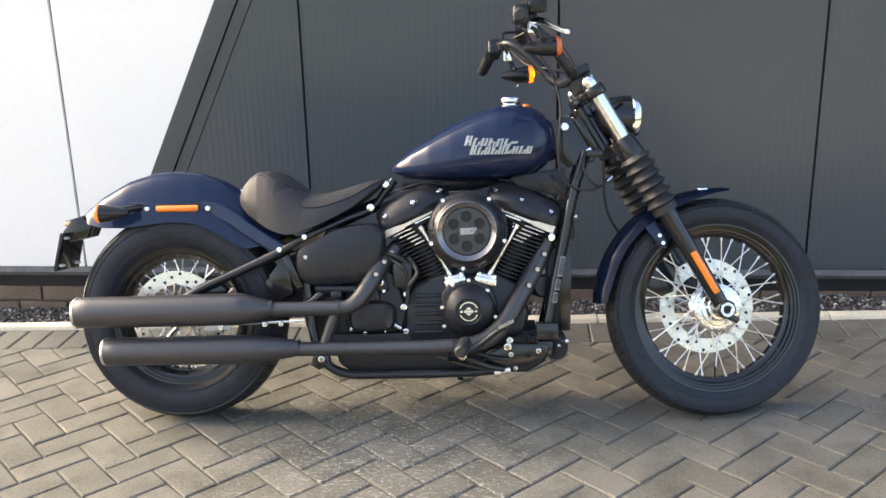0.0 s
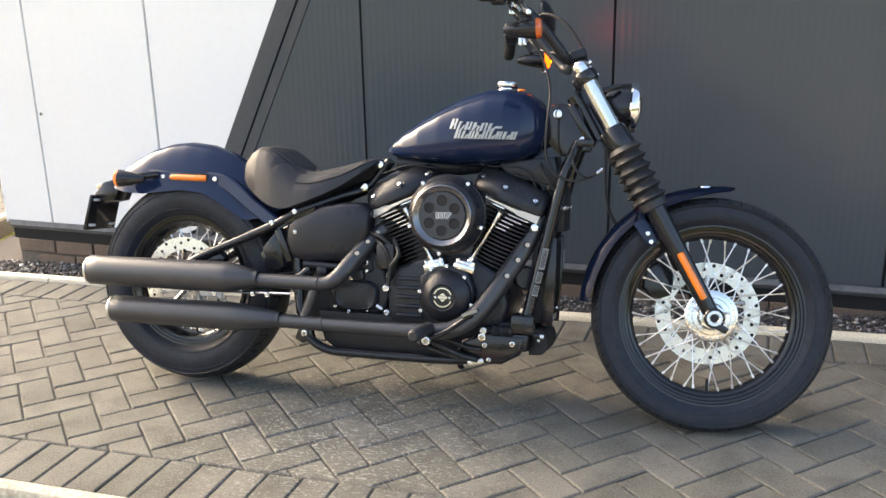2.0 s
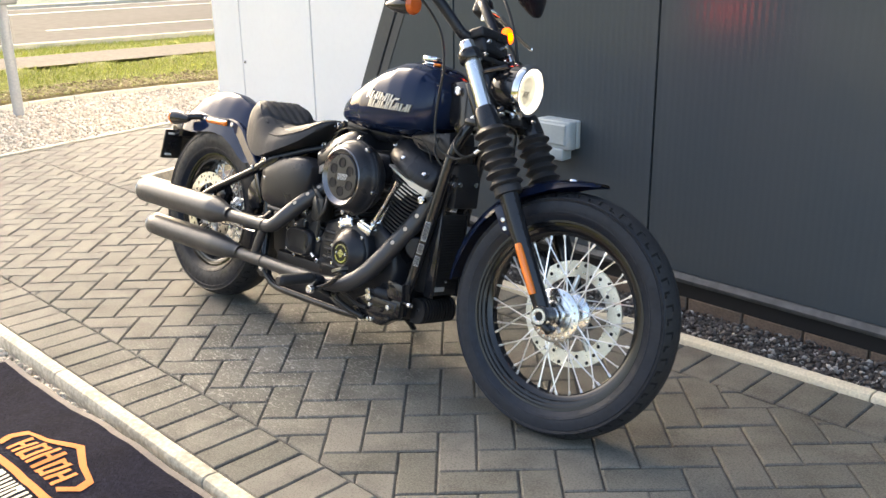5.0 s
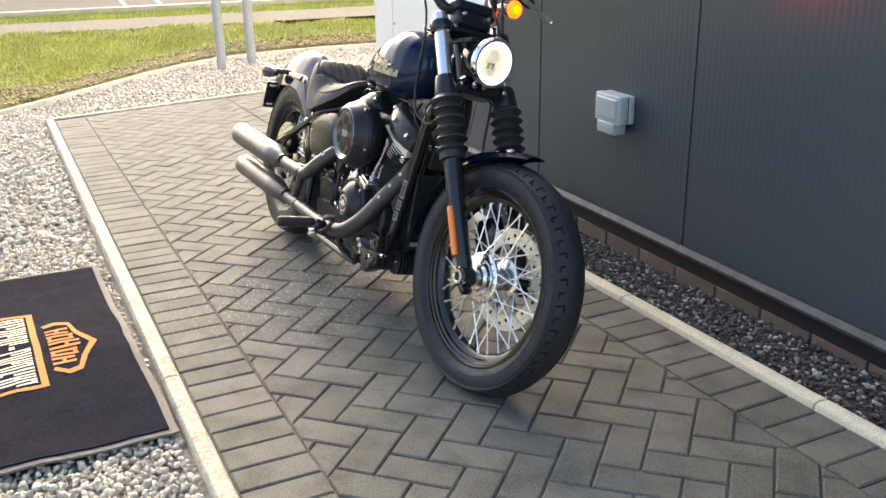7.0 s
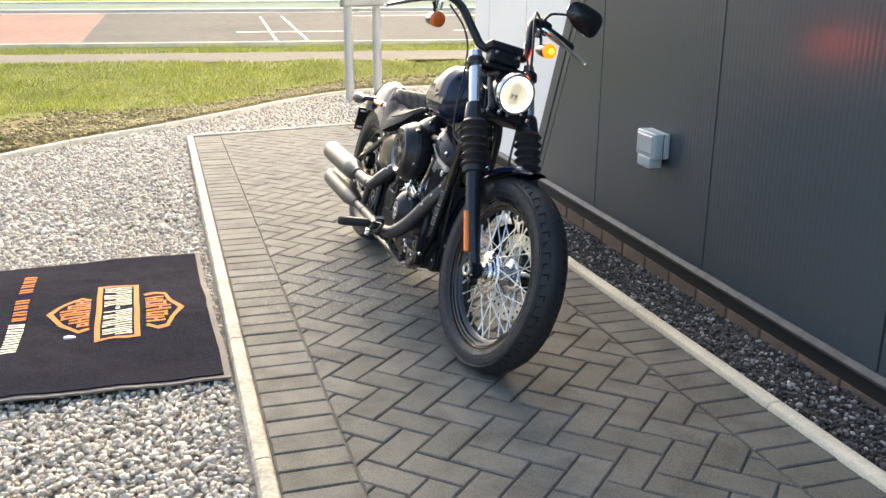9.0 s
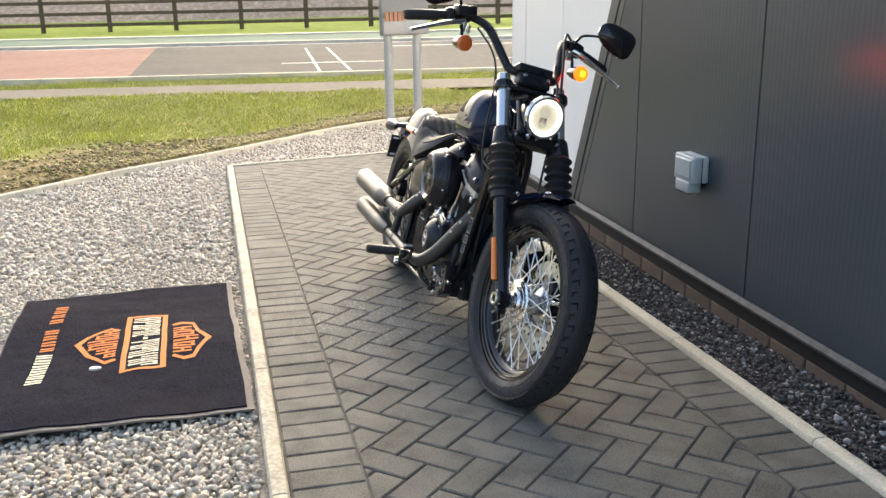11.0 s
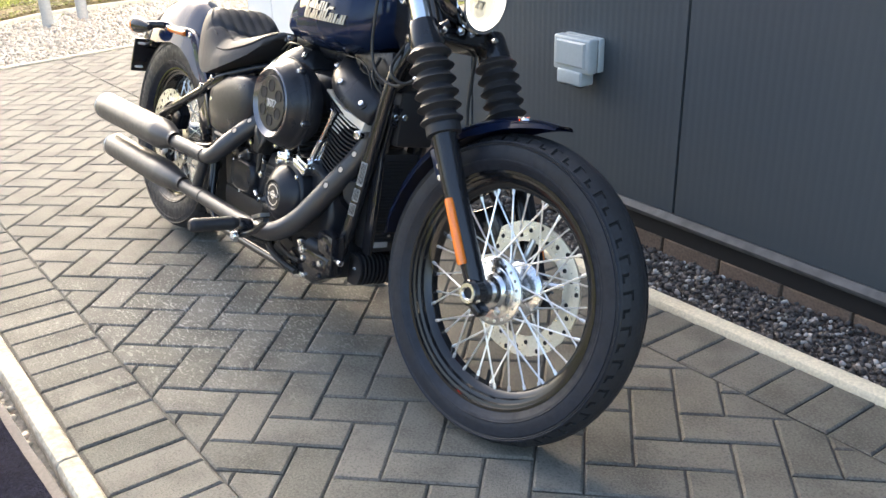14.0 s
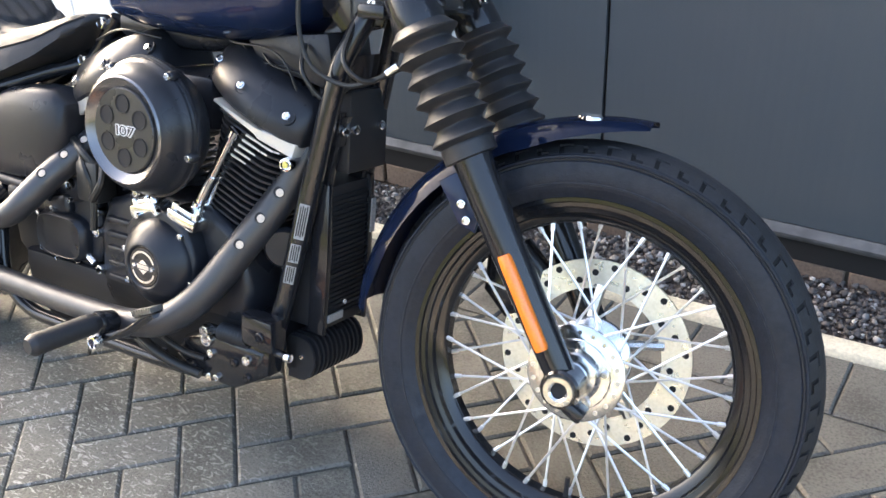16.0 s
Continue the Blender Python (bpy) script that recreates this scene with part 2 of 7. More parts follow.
M_RIM = shade("black_wheel_rim", (0.0085, 0.009, 0.011), 0.12, grain=0.15, grain_scale=120, rough_var=0.03, spec=0.5)
M_SPOKE = shade("polished_spoke_steel", (0.92, 0.92, 0.91), 0.30, metal=0.8, grain=0.1, grain_scale=200)
M_MACHINED = shade("machined_fin_edge", (0.66, 0.64, 0.61), 0.40, metal=0.55, grain=0.2, grain_scale=250, stretch=(1, 1, 6))
M_PLASTIC = shade("black_moulded_plastic", (0.017, 0.0175, 0.020), 0.5, grain=0.2, grain_scale=300, spec=0.3)
M_SIGNALPALE = shade("pale_amber_lens", (0.70, 0.50, 0.30), 0.25, coat=0.6)
M_SILVER = shade("silver_badge", (0.36, 0.35, 0.33), 0.34, metal=0.9, grain=0.2)
M_CABLE = shade("black_cable_sheath", (0.012, 0.012, 0.012), 0.45)
M_GLASS = bpy.data.materials.new("clear_lens")
M_GLASS.use_nodes = True
M_GLASS.node_tree.nodes["Principled BSDF"].inputs["Transmission Weight"].default_value = 1.0
M_GLASS.node_tree.nodes["Principled BSDF"].inputs["Roughness"].default_value = 0.03


def pebbles(name, tones, rough=0.8, scale=120.0):
    """Stones whose tone changes from one to the next."""
    m = bpy.data.materials.new(name)
    m.use_nodes = True
    n, k = m.node_tree.nodes, m.node_tree.links
    p = n["Principled BSDF"]
    p.inputs["Roughness"].default_value = rough
    info = n.new("ShaderNodeNewGeometry")
    ramp = n.new("ShaderNodeValToRGB")
    while len(ramp.color_ramp.elements) < len(tones):
        ramp.color_ramp.elements.new(0.5)
    for i, (e, c) in enumerate(zip(ramp.color_ramp.elements, tones)):
        e.position, e.color = i / (len(tones) - 1), (*c, 1)
    k.new(info.outputs["Random Per Island"], ramp.inputs[0])
    speck = n.new("ShaderNodeTexNoise")
    speck.inputs["Scale"].default_value, speck.inputs["Detail"].default_value = scale, 5
    where = n.new("ShaderNodeTexCoord")
    k.new(where.outputs["Object"], speck.inputs["Vector"])
    mix = n.new("ShaderNodeMix")
    mix.data_type, mix.blend_type = "RGBA", "MULTIPLY"
    mix.inputs["Factor"].default_value = 0.6
    k.new(ramp.outputs[0], mix.inputs["A"])
    k.new(speck.outputs["Fac"], mix.inputs["B"])
    gain = n.new("ShaderNodeMix")
    gain.data_type, gain.blend_type = "RGBA", "MULTIPLY"
    gain.inputs["Factor"].default_value, gain.inputs["B"].default_value = 1.0, (1.4, 1.4, 1.4, 1)
    k.new(mix.outputs["Result"], gain.inputs["A"])
    k.new(gain.outputs["Result"], p.inputs["Base Color"])
    return m


M_GRAVEL = pebbles("pale_granite_chips", [(0.575, 0.52, 0.425), (0.38, 0.34, 0.28), (0.685, 0.63, 0.515), (0.50, 0.41, 0.325), (0.74, 0.695, 0.585), (0.27, 0.245, 0.212)])
M_CHIPS = pebbles("dark_chips", [(0.055, 0.050, 0.047), (0.105, 0.094, 0.086), (0.030, 0.028, 0.027), (0.145, 0.125, 0.112), (0.065, 0.058, 0.053), (0.50, 0.48, 0.45)])
M_GRASS = pebbles("grass_blades", [(0.34, 0.39, 0.055), (0.49, 0.51, 0.09), (0.41, 0.44, 0.065), (0.60, 0.57, 0.16), (0.37, 0.42, 0.055), (0.66, 0.59, 0.26)], 0.6, 1.6)
M_TURF = shade("rough_turf", (0.22, 0.22, 0.06), 0.95, spec=0.05, grain=0.9, grain_scale=30, stain=0.7, stain_scale=2.5, bump=0.02, bump_scale=25)
M_VERGE = shade("far_grass", (0.17, 0.225, 0.032), 0.95, spec=0.03, grain=0.6, grain_scale=3, stain=0.5, stain_scale=0.6)
M_SOIL = shade("mossy_soil", (0.20, 0.155, 0.075), 0.95, grain=0.9, grain_scale=25, stain=0.8, stain_scale=4, bump=0.02, bump_scale=30, second=(0.17, 0.17, 0.04), spec=0.05)
M_CLODS = pebbles("soil_and_moss", [(0.20, 0.145, 0.075), (0.30, 0.235, 0.12), (0.14, 0.105, 0.055), (0.30, 0.29, 0.07), (0.40, 0.32, 0.18), (0.23, 0.24, 0.05)], 0.95, 60)
M_STONEBED = shade("gravel_bed", (0.30, 0.275, 0.235), 0.95, grain=0.9, grain_scale=60, bump=0.01, bump_scale=80)
M_ROAD = shade("worn_asphalt", (0.100, 0.095, 0.086), 0.95, spec=0.06, grain=0.4, grain_scale=6, stain=0.4, stain_scale=0.5)
M_REDROAD = shade("red_asphalt", (0.25, 0.145, 0.115), 0.95, spec=0.06, grain=0.4, grain_scale=6, stain=0.3, stain_scale=0.5)
M_EDGING = shade("pale_edging", (0.80, 0.73, 0.57), 0.85, grain=0.5, grain_scale=60, stain=0.5, stain_scale=5)
M_GREEN = shade("green_cycle_lane", (0.135, 0.185, 0.135), 0.95, spec=0.06, grain=0.3, grain_scale=4, stain=0.4, stain_scale=0.6)
M_LINE = shade("road_paint", (0.72, 0.71, 0.66), 0.7, grain=0.3, grain_scale=8)
M_FOOTWAY = shade("footway_asphalt", (0.21, 0.185, 0.145), 0.95, spec=0.06, grain=0.4, grain_scale=20, stain=0.3, stain_scale=1.5)
M_TIMBER = shade("weathered_timber", (0.15, 0.10, 0.06), 0.85, grain=0.6, grain_scale=12, stain=0.4, stain_scale=2, stretch=(1, 1, 0.2))
M_POST = shade("galvanised_grey", (0.34, 0.36, 0.38), 0.5, metal=0.3, grain=0.3, grain_scale=60)
M_SIGN = shade("grey_sign_panel", (0.22, 0.23, 0.24), 0.5, grain=0.2)
M_FADED = shade("faded_orange_print", (0.45, 0.22, 0.13), 0.6, grain=0.3, grain_scale=80)
M_LEDGE = shade("scuffed_flashing", (0.085, 0.087, 0.09), 0.6, grain=0.6, grain_scale=30, stain=0.9, stain_scale=9)
M_BOX = shade("grey_green_socket_plastic", (0.40, 0.45, 0.46), 0.45, grain=0.12, grain_scale=90, stain=0.15, stain_scale=8)
M_CARPET = shade("black_mat_pile", (0.0115, 0.012, 0.022), 1.0, grain=1.0, grain_scale=90, stain=0.9, stain_scale=9, bump=0.006, bump_scale=150, second=(0.040, 0.040, 0.046), spec=0.05)
M_MATRIM = shade("mat_rubber_edge", (0.13, 0.115, 0.105), 0.85, grain=0.4, grain_scale=120)
M_MATORANGE = shade("orange_mat_print", (0.56, 0.175, 0.032), 0.9, grain=0.4, grain_scale=300, bump=0.001, bump_scale=350)
M_MATWHITE = shade("cream_mat_print", (0.58, 0.55, 0.43), 0.9, grain=0.4, grain_scale=300, bump=0.001, bump_scale=350)
M_HEDGE = shade("winter_hedge", (0.40, 0.29, 0.20), 0.95, grain=0.9, grain_scale=4, stain=0.5, stain_scale=0.8, bump=0.05, bump_scale=8)

# ---- the ground ----
W = 3.618                                                            # face of the cladding
EDGE = [(0.9, -4.0), (-0.7, -2.6), (-2.2, -1.25), (-3.66, 0.105), (-4.44, 0.80), (-5.10, 1.52), (-5.80, 2.20), (-6.50, 2.86), (-7.02, 3.6), (-7.16, 4.5), (-7.05, 5.4), (-6.76, 6.5), (-6.4, 8.0), (-6.0, 12.0)]
EDGE_S = smooth_path([(x, y, 0) for x, y in EDGE], 6)
EX, EY = [p.x for p in EDGE_S], [p.y for p in EDGE_S]
RISE = [(-400, 6.0), (-60, 0.95), (-31, 0.46), (-23.5, 0.41), (-20.2, 0.385), (-10.6, 0.30), (-9.9, 0.255), (-8.9, 0.185), (-7.2, 0.03), (-6.9, 0.0), (60, 0.0)]


def along(x, y):
    """How far out towards the road a spot lies; the road runs a little askew."""
    return x - 0.17 * (y - 1.5)


def height(x, y):
    return float(np.interp(along(x, y), [r[0] for r in RISE], [r[1] for r in RISE]))


def beyond_edge(x, y):
    """Metres past the edging, on the grass side."""
    return float(np.interp(y, EY, EX)) - x


def sheet(name, xs, ys, lift, material, keep=None, label=""):
    bm = fresh()
    grid = {}
    for i, x in enumerate(xs):
        for j, y in enumerate(ys):
            grid[i, j] = bm.verts.new((x, y, lift(x, y)))
    for i in range(len(xs) - 1):
        for j in range(len(ys) - 1):
            if keep is None or keep((xs[i] + xs[i + 1]) / 2, (ys[j] + ys[j + 1]) / 2):
                bm.faces.new((grid[i, j], grid[i + 1, j], grid[i + 1, j + 1], grid[i, j + 1]))
    bmesh.ops.delete(bm, geom=[v for v in bm.verts if not v.link_faces], context="VERTS")
    return tagged(part(name, bm, material, angle=60), label, kind="structure")


def lump(x, y):
    return 0.03 * noise.noise((x * 1.3, y * 1.3, 0)) + 0.015 * noise.noise((x * 5, y * 5, 3))


def turf_height(x, y):
    d = beyond_edge(x, y)
    if d < 0 and -10 < x < 12 and -6 < y < 12:
        return -0.10
    low = min(1.0, max(0.0, d / 1.4)) if -10 < x < 8 and -6 < y < 12 else 1.0
    return height(x, y) * low + (lump(x, y) * min(1, d / 0.4) + 0.02 if -9.0 < along(x, y) else -0.03)


gx = [-400, -200, -100, -60, -45, -36, -31, -27, -23.5, -20.2, -16, -12, -10.6, -9.9, -9.4] + [float(v) for v in np.arange(-8.9, 1.0, 0.14)] + [2, 4, 8, 20, 60]
gy = [-300, -120, -60, -30, -16, -10, -7] + [float(v) for v in np.arange(-5, 8.0, 0.14)] + [9, 11, 12, 16, 22, 30, 60, 120, 300]
ground = sheet("ground", gx, gy, turf_height, M_TURF, label="rough winter turf beside the path")


def soil_width(y):
    """How far the bare soil reaches from the edging before the grass closes."""
    return np.interp(y, [-4, 0.1, 0.5, 0.8, 1.2, 2.0, 5.0], [2.4, 2.2, 1.75, 1.35, 0.98, 0.55, 0.36])


bm = fresh()                                                         # strip of bare mossy soil behind the edging
rows = []
for p in EDGE_S:
    w = float(soil_width(p.y)) * (1.05 + 0.3 * noise.noise((p.x * 2, p.y * 2, 0)))
    row = []
    for f in (0.0, 0.03, 0.1, 0.2, 0.3, 0.4, 0.5, 0.6, 0.7, 0.8, 0.9, 1.0):
        d = 0.012 + f * w
        x, y = p.x - d, p.y + d * 0.2
        row.append(Vector((x, y, 0.012 if f == 0 else max(turf_height(x, y), 0.0) + (0.002 if f < 0.05 else 0.016) + 0.03 * noise.noise((x * 4, y * 4, 5)) * min(1, d * 6) - (0.05 if f == 1.0 else 0))))
    rows.append(row)
loft(bm, rows, ends=False, closed=False)
tagged(part("soil_margin", bm, M_SOIL), "bare mossy soil behind the edging", kind="structure")
sheet("gravel_bed", [float(v) for v in np.arange(-7.4, 9.0, 0.2)], [float(v) for v in np.arange(-5, 9, 0.2)], lambda x, y: -0.035, M_STONEBED, lambda x, y: beyond_edge(x, y) < 0.1 and not (-4.4 < x and 1.75 < y < 4.4) and not (x > -2.6 and y > 1.75), "bed of pale granite chips")
bm = fresh()
slab(bm, [(-4.5, 1.70), (5, 1.70), (5, 3.26), (-3.25, 3.26), (-4.1, 7), (-5.5, 7)], "z", -0.12, -0.0065)
pavement = tagged(part("pavement", bm, M_BED, flat=True), "grey-brown concrete block paving laid in herringbone", kind="structure")


def strip(name, a0, a1, lift, material, y0=-60, y1=60, label=""):
    """A band that runs with the road."""
    bm = fresh()
    ys = [float(v) for v in np.linspace(y0, y1, 25)]
    rings = [[Vector((a + 0.17 * (y - 1.5), y, height(a + 0.17 * (y - 1.5), y) + lift)) for a in (a0, (a0 + a1) / 2, a1)] for y in ys]
    loft(bm, rings, ends=False, closed=False)
    return tagged(part(name, bm, material), label, kind="structure")


strip("footway", -9.75, -9.0, 0.012, M_FOOTWAY, label="narrow asphalt footway")
strip("road", -20.2, -10.75, -0.012, M_ROAD, label="worn grey asphalt road")
strip("red_lane", -20.1, -10.85, -0.006, M_REDROAD, -60, 0.45, "red surfaced stretch of the road")
strip("cycle_lane", -25.2, -20.6, 0.03, M_GREEN, label="green cycle lane beyond the road")
strip("far_verge", -60, -25.9, 0.02, M_VERGE, -160, 160, "far grass verge")
for a0, a1, y0, y1 in ((-20.0, -19.85, -60, 60), (-13.3, -13.2, 2.8, 4.6), (-13.3, -13.2, 6.4, 9.0), (-18.2, -18.05, 5.5, 12), (-11.1, -10.98, -60, 60)):
    strip("road_line", a0, a1, -0.003 if a0 > -20.3 else 0.036, M_LINE, y0, y1, "white painted road line")
for y0 in (3.66, 4.12):
    bm = fresh()
    pts = [(-17.6, y0), (-14.0, y0 - 0.24), (-10.9, y0 - 0.45)]
    loft(bm, [[Vector((x, y - 0.02, height(x, y) - 0.001)), Vector((x, y + 0.02, height(x, y) - 0.001))] for x, y in pts], ends=False, closed=False)
    tagged(part("road_line", bm, M_LINE), "white painted road line", kind="structure")


def road_kerb(a0, a1, top):
    bm = fresh()
    rings = []
    for y in [float(v) for v in np.linspace(-60, 60, 25)]:
        s = 0.17 * (y - 1.5)
        h = height(a0 + s, y)
        rings.append([Vector((a0 + s, y, h - 0.1)), Vector((a0 + s, y, h + top)), Vector((a1 + s, y, h + top)), Vector((a1 + s, y, h - 0.1))])
    loft(bm, rings)
    return tagged(part("road_kerb", bm, M_KERB), "concrete road kerb", kind="structure")


road_kerb(-10.76, -10.64, 0.03)
road_kerb(-20.6, -20.2, 0.06)
road_kerb(-25.9, -25.2, 0.06)

# edging boards between gravel and grass: each a length of its own
edging = thing("edging", "thin pale concrete edging round the gravel", "edging", kind="structure")
for i in range(0, len(EDGE_S) - 1, 3):
    run = EDGE_S[i:i + 4]
    bm = fresh()
    rings = []
    for j, p in enumerate(run):
        d = (run[min(j + 1, len(run) - 1)] - run[max(j - 1, 0)]).normalized()
        side = Vector((-d.y, d.x, 0))
        e = 0.004 if j in (0, len(run) - 1) else 0
        q = p + d * (e if j == 0 else -e)
        rings.append([q - side * 0.016 + Vector((0, 0, -0.06)), q - side * 0.016 + Vector((0, 0, 0.017)), q - side * 0.009 + Vector((0, 0, 0.024)), q + side * 0.009 + Vector((0, 0, 0.024)), q + side * 0.016 + Vector((0, 0, 0.017)), q + side * 0.016 + Vector((0, 0, -0.06))])
    loft(bm, rings)
    part("edging_stone", bm, M_EDGING, edging)

# ---- the building: its level lines lean a little against the paving ----
building = thing("building", "dark grey and white clad building on a low brick plinth", "building", kind="structure", m=pose(0, W, 0.085, 0, 1.4, 0))
SEAMS = [-0.9325, 0.101, 1.127, 2.155, 3.18, 4.21]


def slant(z):
    return -1.371 + 0.485 * (z - 0.935)


def panel(x0, x1, material, ribs, limit, lo=0.0, hi=4.2, name="panel"):
    """A sheet of cladding with fine upright ribs; limit gives the lowest and highest z at an x."""
    bm = fresh()
    pts = []
    x = x0
    pts.append((x0, 0.012))
    if ribs:
        while x < x1 - 0.027:
            pts += [(x + 0.001, 0.0), (x + 0.0145, 0.0), (x + 0.0165, 0.00025), (x + 0.0245, 0.00025)]
            x += 0.0265
        pts.append((x1 - 0.001, 0.0))
    else:
        n = max(2, int((x1 - x0) / 0.05))
        pts += [(x0 + 0.002 + (x1 - x0 - 0.004) * i / n, 0.0) for i in range(n + 1)]
    pts.append((x1, 0.012))
    low, high = [], []
    for px, py in pts:
        a, b = limit(px)
        if b > a + 0.001:
            low.append(bm.verts.new((px, py, a)))
            high.append(bm.verts.new((px, py, b)))
    for i in range(len(low) - 1):
        bm.faces.new((low[i], low[i + 1], high[i + 1], high[i]))
    return part(name, bm, material, building, angle=25)


def dark_limit(x):
    # below and right of the slanting trim
    return 0.012, min(4.2, max(0.0, 0.935 + (x - 0.155 + 1.371) / 0.485))


def white_limit(x):
    return max(0.012, 0.935 + (x + 1.371) / 0.485), 4.2


panel(-1.72, SEAMS[0] - 0.004, M_CLAD, True, dark_limit)
for a, b in zip(SEAMS, SEAMS[1:]):
    panel(a + 0.004, b - 0.004, M_CLAD, True, dark_limit)
panel(-2.90, -2.629, M_WHITE, False, white_limit)
panel(-2.621, -1.968, M_WHITE, False, white_limit)
panel(-1.960, 0.22, M_WHITE, False, white_limit)
bm = fresh()                                                         # slanting trim: two folded strips
for d0, d1, y0 in ((0.0, 0.092, -0.006), (0.099, 0.152, -0.002)):
    outline = [(slant(0.0) + d0, 0.0), (slant(0.0) + d1, 0.0), (slant(4.2) + d1, 4.2), (slant(4.2) + d0, 4.2)]
    slab(bm, outline, "y", y0, 0.05, 0.0015, 1)
part("slant_trim", bm, M_TRIM, building)
bm = fresh()                                                         # backing behind the seams, and the walls that close the building
box(bm, (1.06, 0.09, 2.1), (7.9, 0.15, 4.2))
box(bm, (-2.82, 2.6, 2.1), (0.15, 5.0, 4.2))
box(bm, (4.98, 2.6, 2.1), (0.15, 5.0, 4.2))
part("wall_core", bm, M_GAP, building)
bm = fresh()
box(bm, (-2.902, 2.55, 2.1), (0.01, 5.1, 4.2))
part("end_cladding", bm, M_WHITE, building)
bm = fresh()
box(bm, (1.05, 2.5, 4.25), (8.0, 5.3, 0.1))
part("roof", bm, M_TRIM, building)
bm = fresh()
box(bm, (1.06, 2.66, -0.02), (7.6, 4.9, 0.12))
part("floor_slab", bm, M_MORTAR, building)
bm = fresh()                                                         # drip flashing under the panels
slab(bm, [(-0.014, -0.016), (-0.015, -0.009), (-0.002, 0.010), (0.02, 0.010), (0.02, -0.03), (0.002, -0.03), (0.002, -0.014)], "x", -2.88, 5.0)
part("drip_flashing", bm, M_LEDGE, building)
# black strip set back under the flashing, above the bricks
bm = fresh()
box(bm, (1.06, 0.035, -0.055), (7.88, 0.05, 0.06))
part("damp_course", bm, M_GAP, building)
for bolt_at in ((-2.60, 0.55), (-2.60, 1.5)):
    bm = fresh()
    lathe(bm, [(0, 0.005), (0.006, 0.005), (0.009, 0.001), (0.009, -0.001)], facing((bolt_at[0], 0, bolt_at[1]), (0, -1, 0)), 12)
    part("panel_screw", bm, M_STEEL, building)
# brick plinth: the bricks that show, one by one
bm = fresh()
box(bm, (1.06, 0.075, -0.19), (7.86, 0.10, 0.24))
plinth = part("plinth", bm, M_MORTAR, building, "low brown brick plinth")
rng = random.Random(4)
brick_mesh = None
for row, z in ((0, -0.118), (1, -0.193)):
    x = -2.86 + (0.11 if row else 0)
    while x < 3.2:
        if brick_mesh is None:
            bm = fresh()
            box(bm, (0, 0, 0), (0.215, 0.10, 0.065), None, 0.004, 1)
            brick_mesh = part("brick", bm, M_BRICK, plinth)
            b = brick_mesh
        else:
            b = new("brick", brick_mesh.data)
            b.parent = plinth
        b.location = (x + 0.1075, 0.058 + rng.uniform(-0.0015, 0.0015), z)
        x += 0.225

# ---- kerbs along the path ----
def kerb_stone(name, x0, x1, y0, y1, top, parent, material):
    bm = fresh()
    h = y1 - y0
    prof = [(y0, -0.12), (y0, top - 0.012), (y0 + 0.006, top - 0.003), (y0 + 0.016, top), (y1 - 0.016, top), (y1 - 0.006, top - 0.003), (y1, top - 0.012), (y1, -0.12)]
    slab(bm, prof, "x", x0 + 0.002, x1 - 0.002, 0.002, 1)
    return part(name, bm, material, parent)


kerb_front = thing("kerb_front", "pale concrete kerb between the paving and the gravel", "kerb", kind="structure")
x = -4.48
while x < 4.5:
    n = -4.48 + 0.915 if x == -4.48 else x + 0.915
    kerb_stone("kerb_stone", x, n, 1.693, 1.745, 0.012, kerb_front, M_KERBF)
    x = n
kerb_wall = thing("kerb_wall", "pale rounded concrete kerb beside the wall", "kerb", kind="structure")
x = 0.25 - 4 * 0.87
while x < 4.5:
    kerb_stone("kerb_stone", x, x + 0.87, 3.232, 3.29, 0.016, kerb_wall, M_KERB)
    x += 0.87
kerb_turn = thing("kerb_turn", "pale concrete kerb round the corner of the building", "kerb", kind="structure")
for i in range(3):
    bm = fresh()
    box(bm, (0, 0.4575, -0.055), (0.058, 0.91, 0.134), None, 0.006, 1)
    ob = part("kerb_stone", bm, M_KERBF, kerb_turn)
    ob.matrix_local = pose(-3.258, 3.235, 0, 0, 0, 14) @ Matrix.Translation((0, 0.915 * i, 0))
kerb_end = thing("kerb_end", "pale concrete kerb at the far end of the paving", "kerb", kind="structure")
for i in range(4):
    bm = fresh()
    box(bm, (0, 0.4575, -0.06), (0.055, 0.91, 0.134), None, 0.006, 1)
    ob = part("kerb_stone", bm, M_KERBF, kerb_end)
    ob.matrix_local = pose(-4.505, 1.69, 0, 0, 0, 10) @ Matrix.Translation((0, 0.915 * i, 0))

# ---- the motorcycle: x forward, y to its left, z up, from the rear wheel's foot ----
BIKE = pose(-1.0733, 2.4638, 0.0080, -12.395, -0.12, 1.107) @ Matrix.Scale(0.9827, 4)
bike = thing("motorcycle", "midnight blue cruiser motorcycle, black engine, leaning on paving", "motorcycle", m=BIKE)
AXLE_F, AXLE_R = Vector((1.652, -0.006, 0.3135)), Vector((-0.024, 0, 0.332))
FORK = Vector((0.4925, 0, -0.8703))                                  # down the fork
PIVOT = AXLE_F + Vector((-0.8703, 0, -0.4925)) * 0.04
STEER = Matrix.Translation(PIVOT) @ Matrix.Rotation(radians(8.6), 4, -FORK) @ Matrix.Translation(-PIVOT)
RIGHT, LEFT = -1, 1


def bit(name, bm, material, parent=bike, label="", turned=False, **more):
    ob = part(name, bm, material, parent, label, **more)
    if turned:
        ob.matrix_local = STEER
    return ob


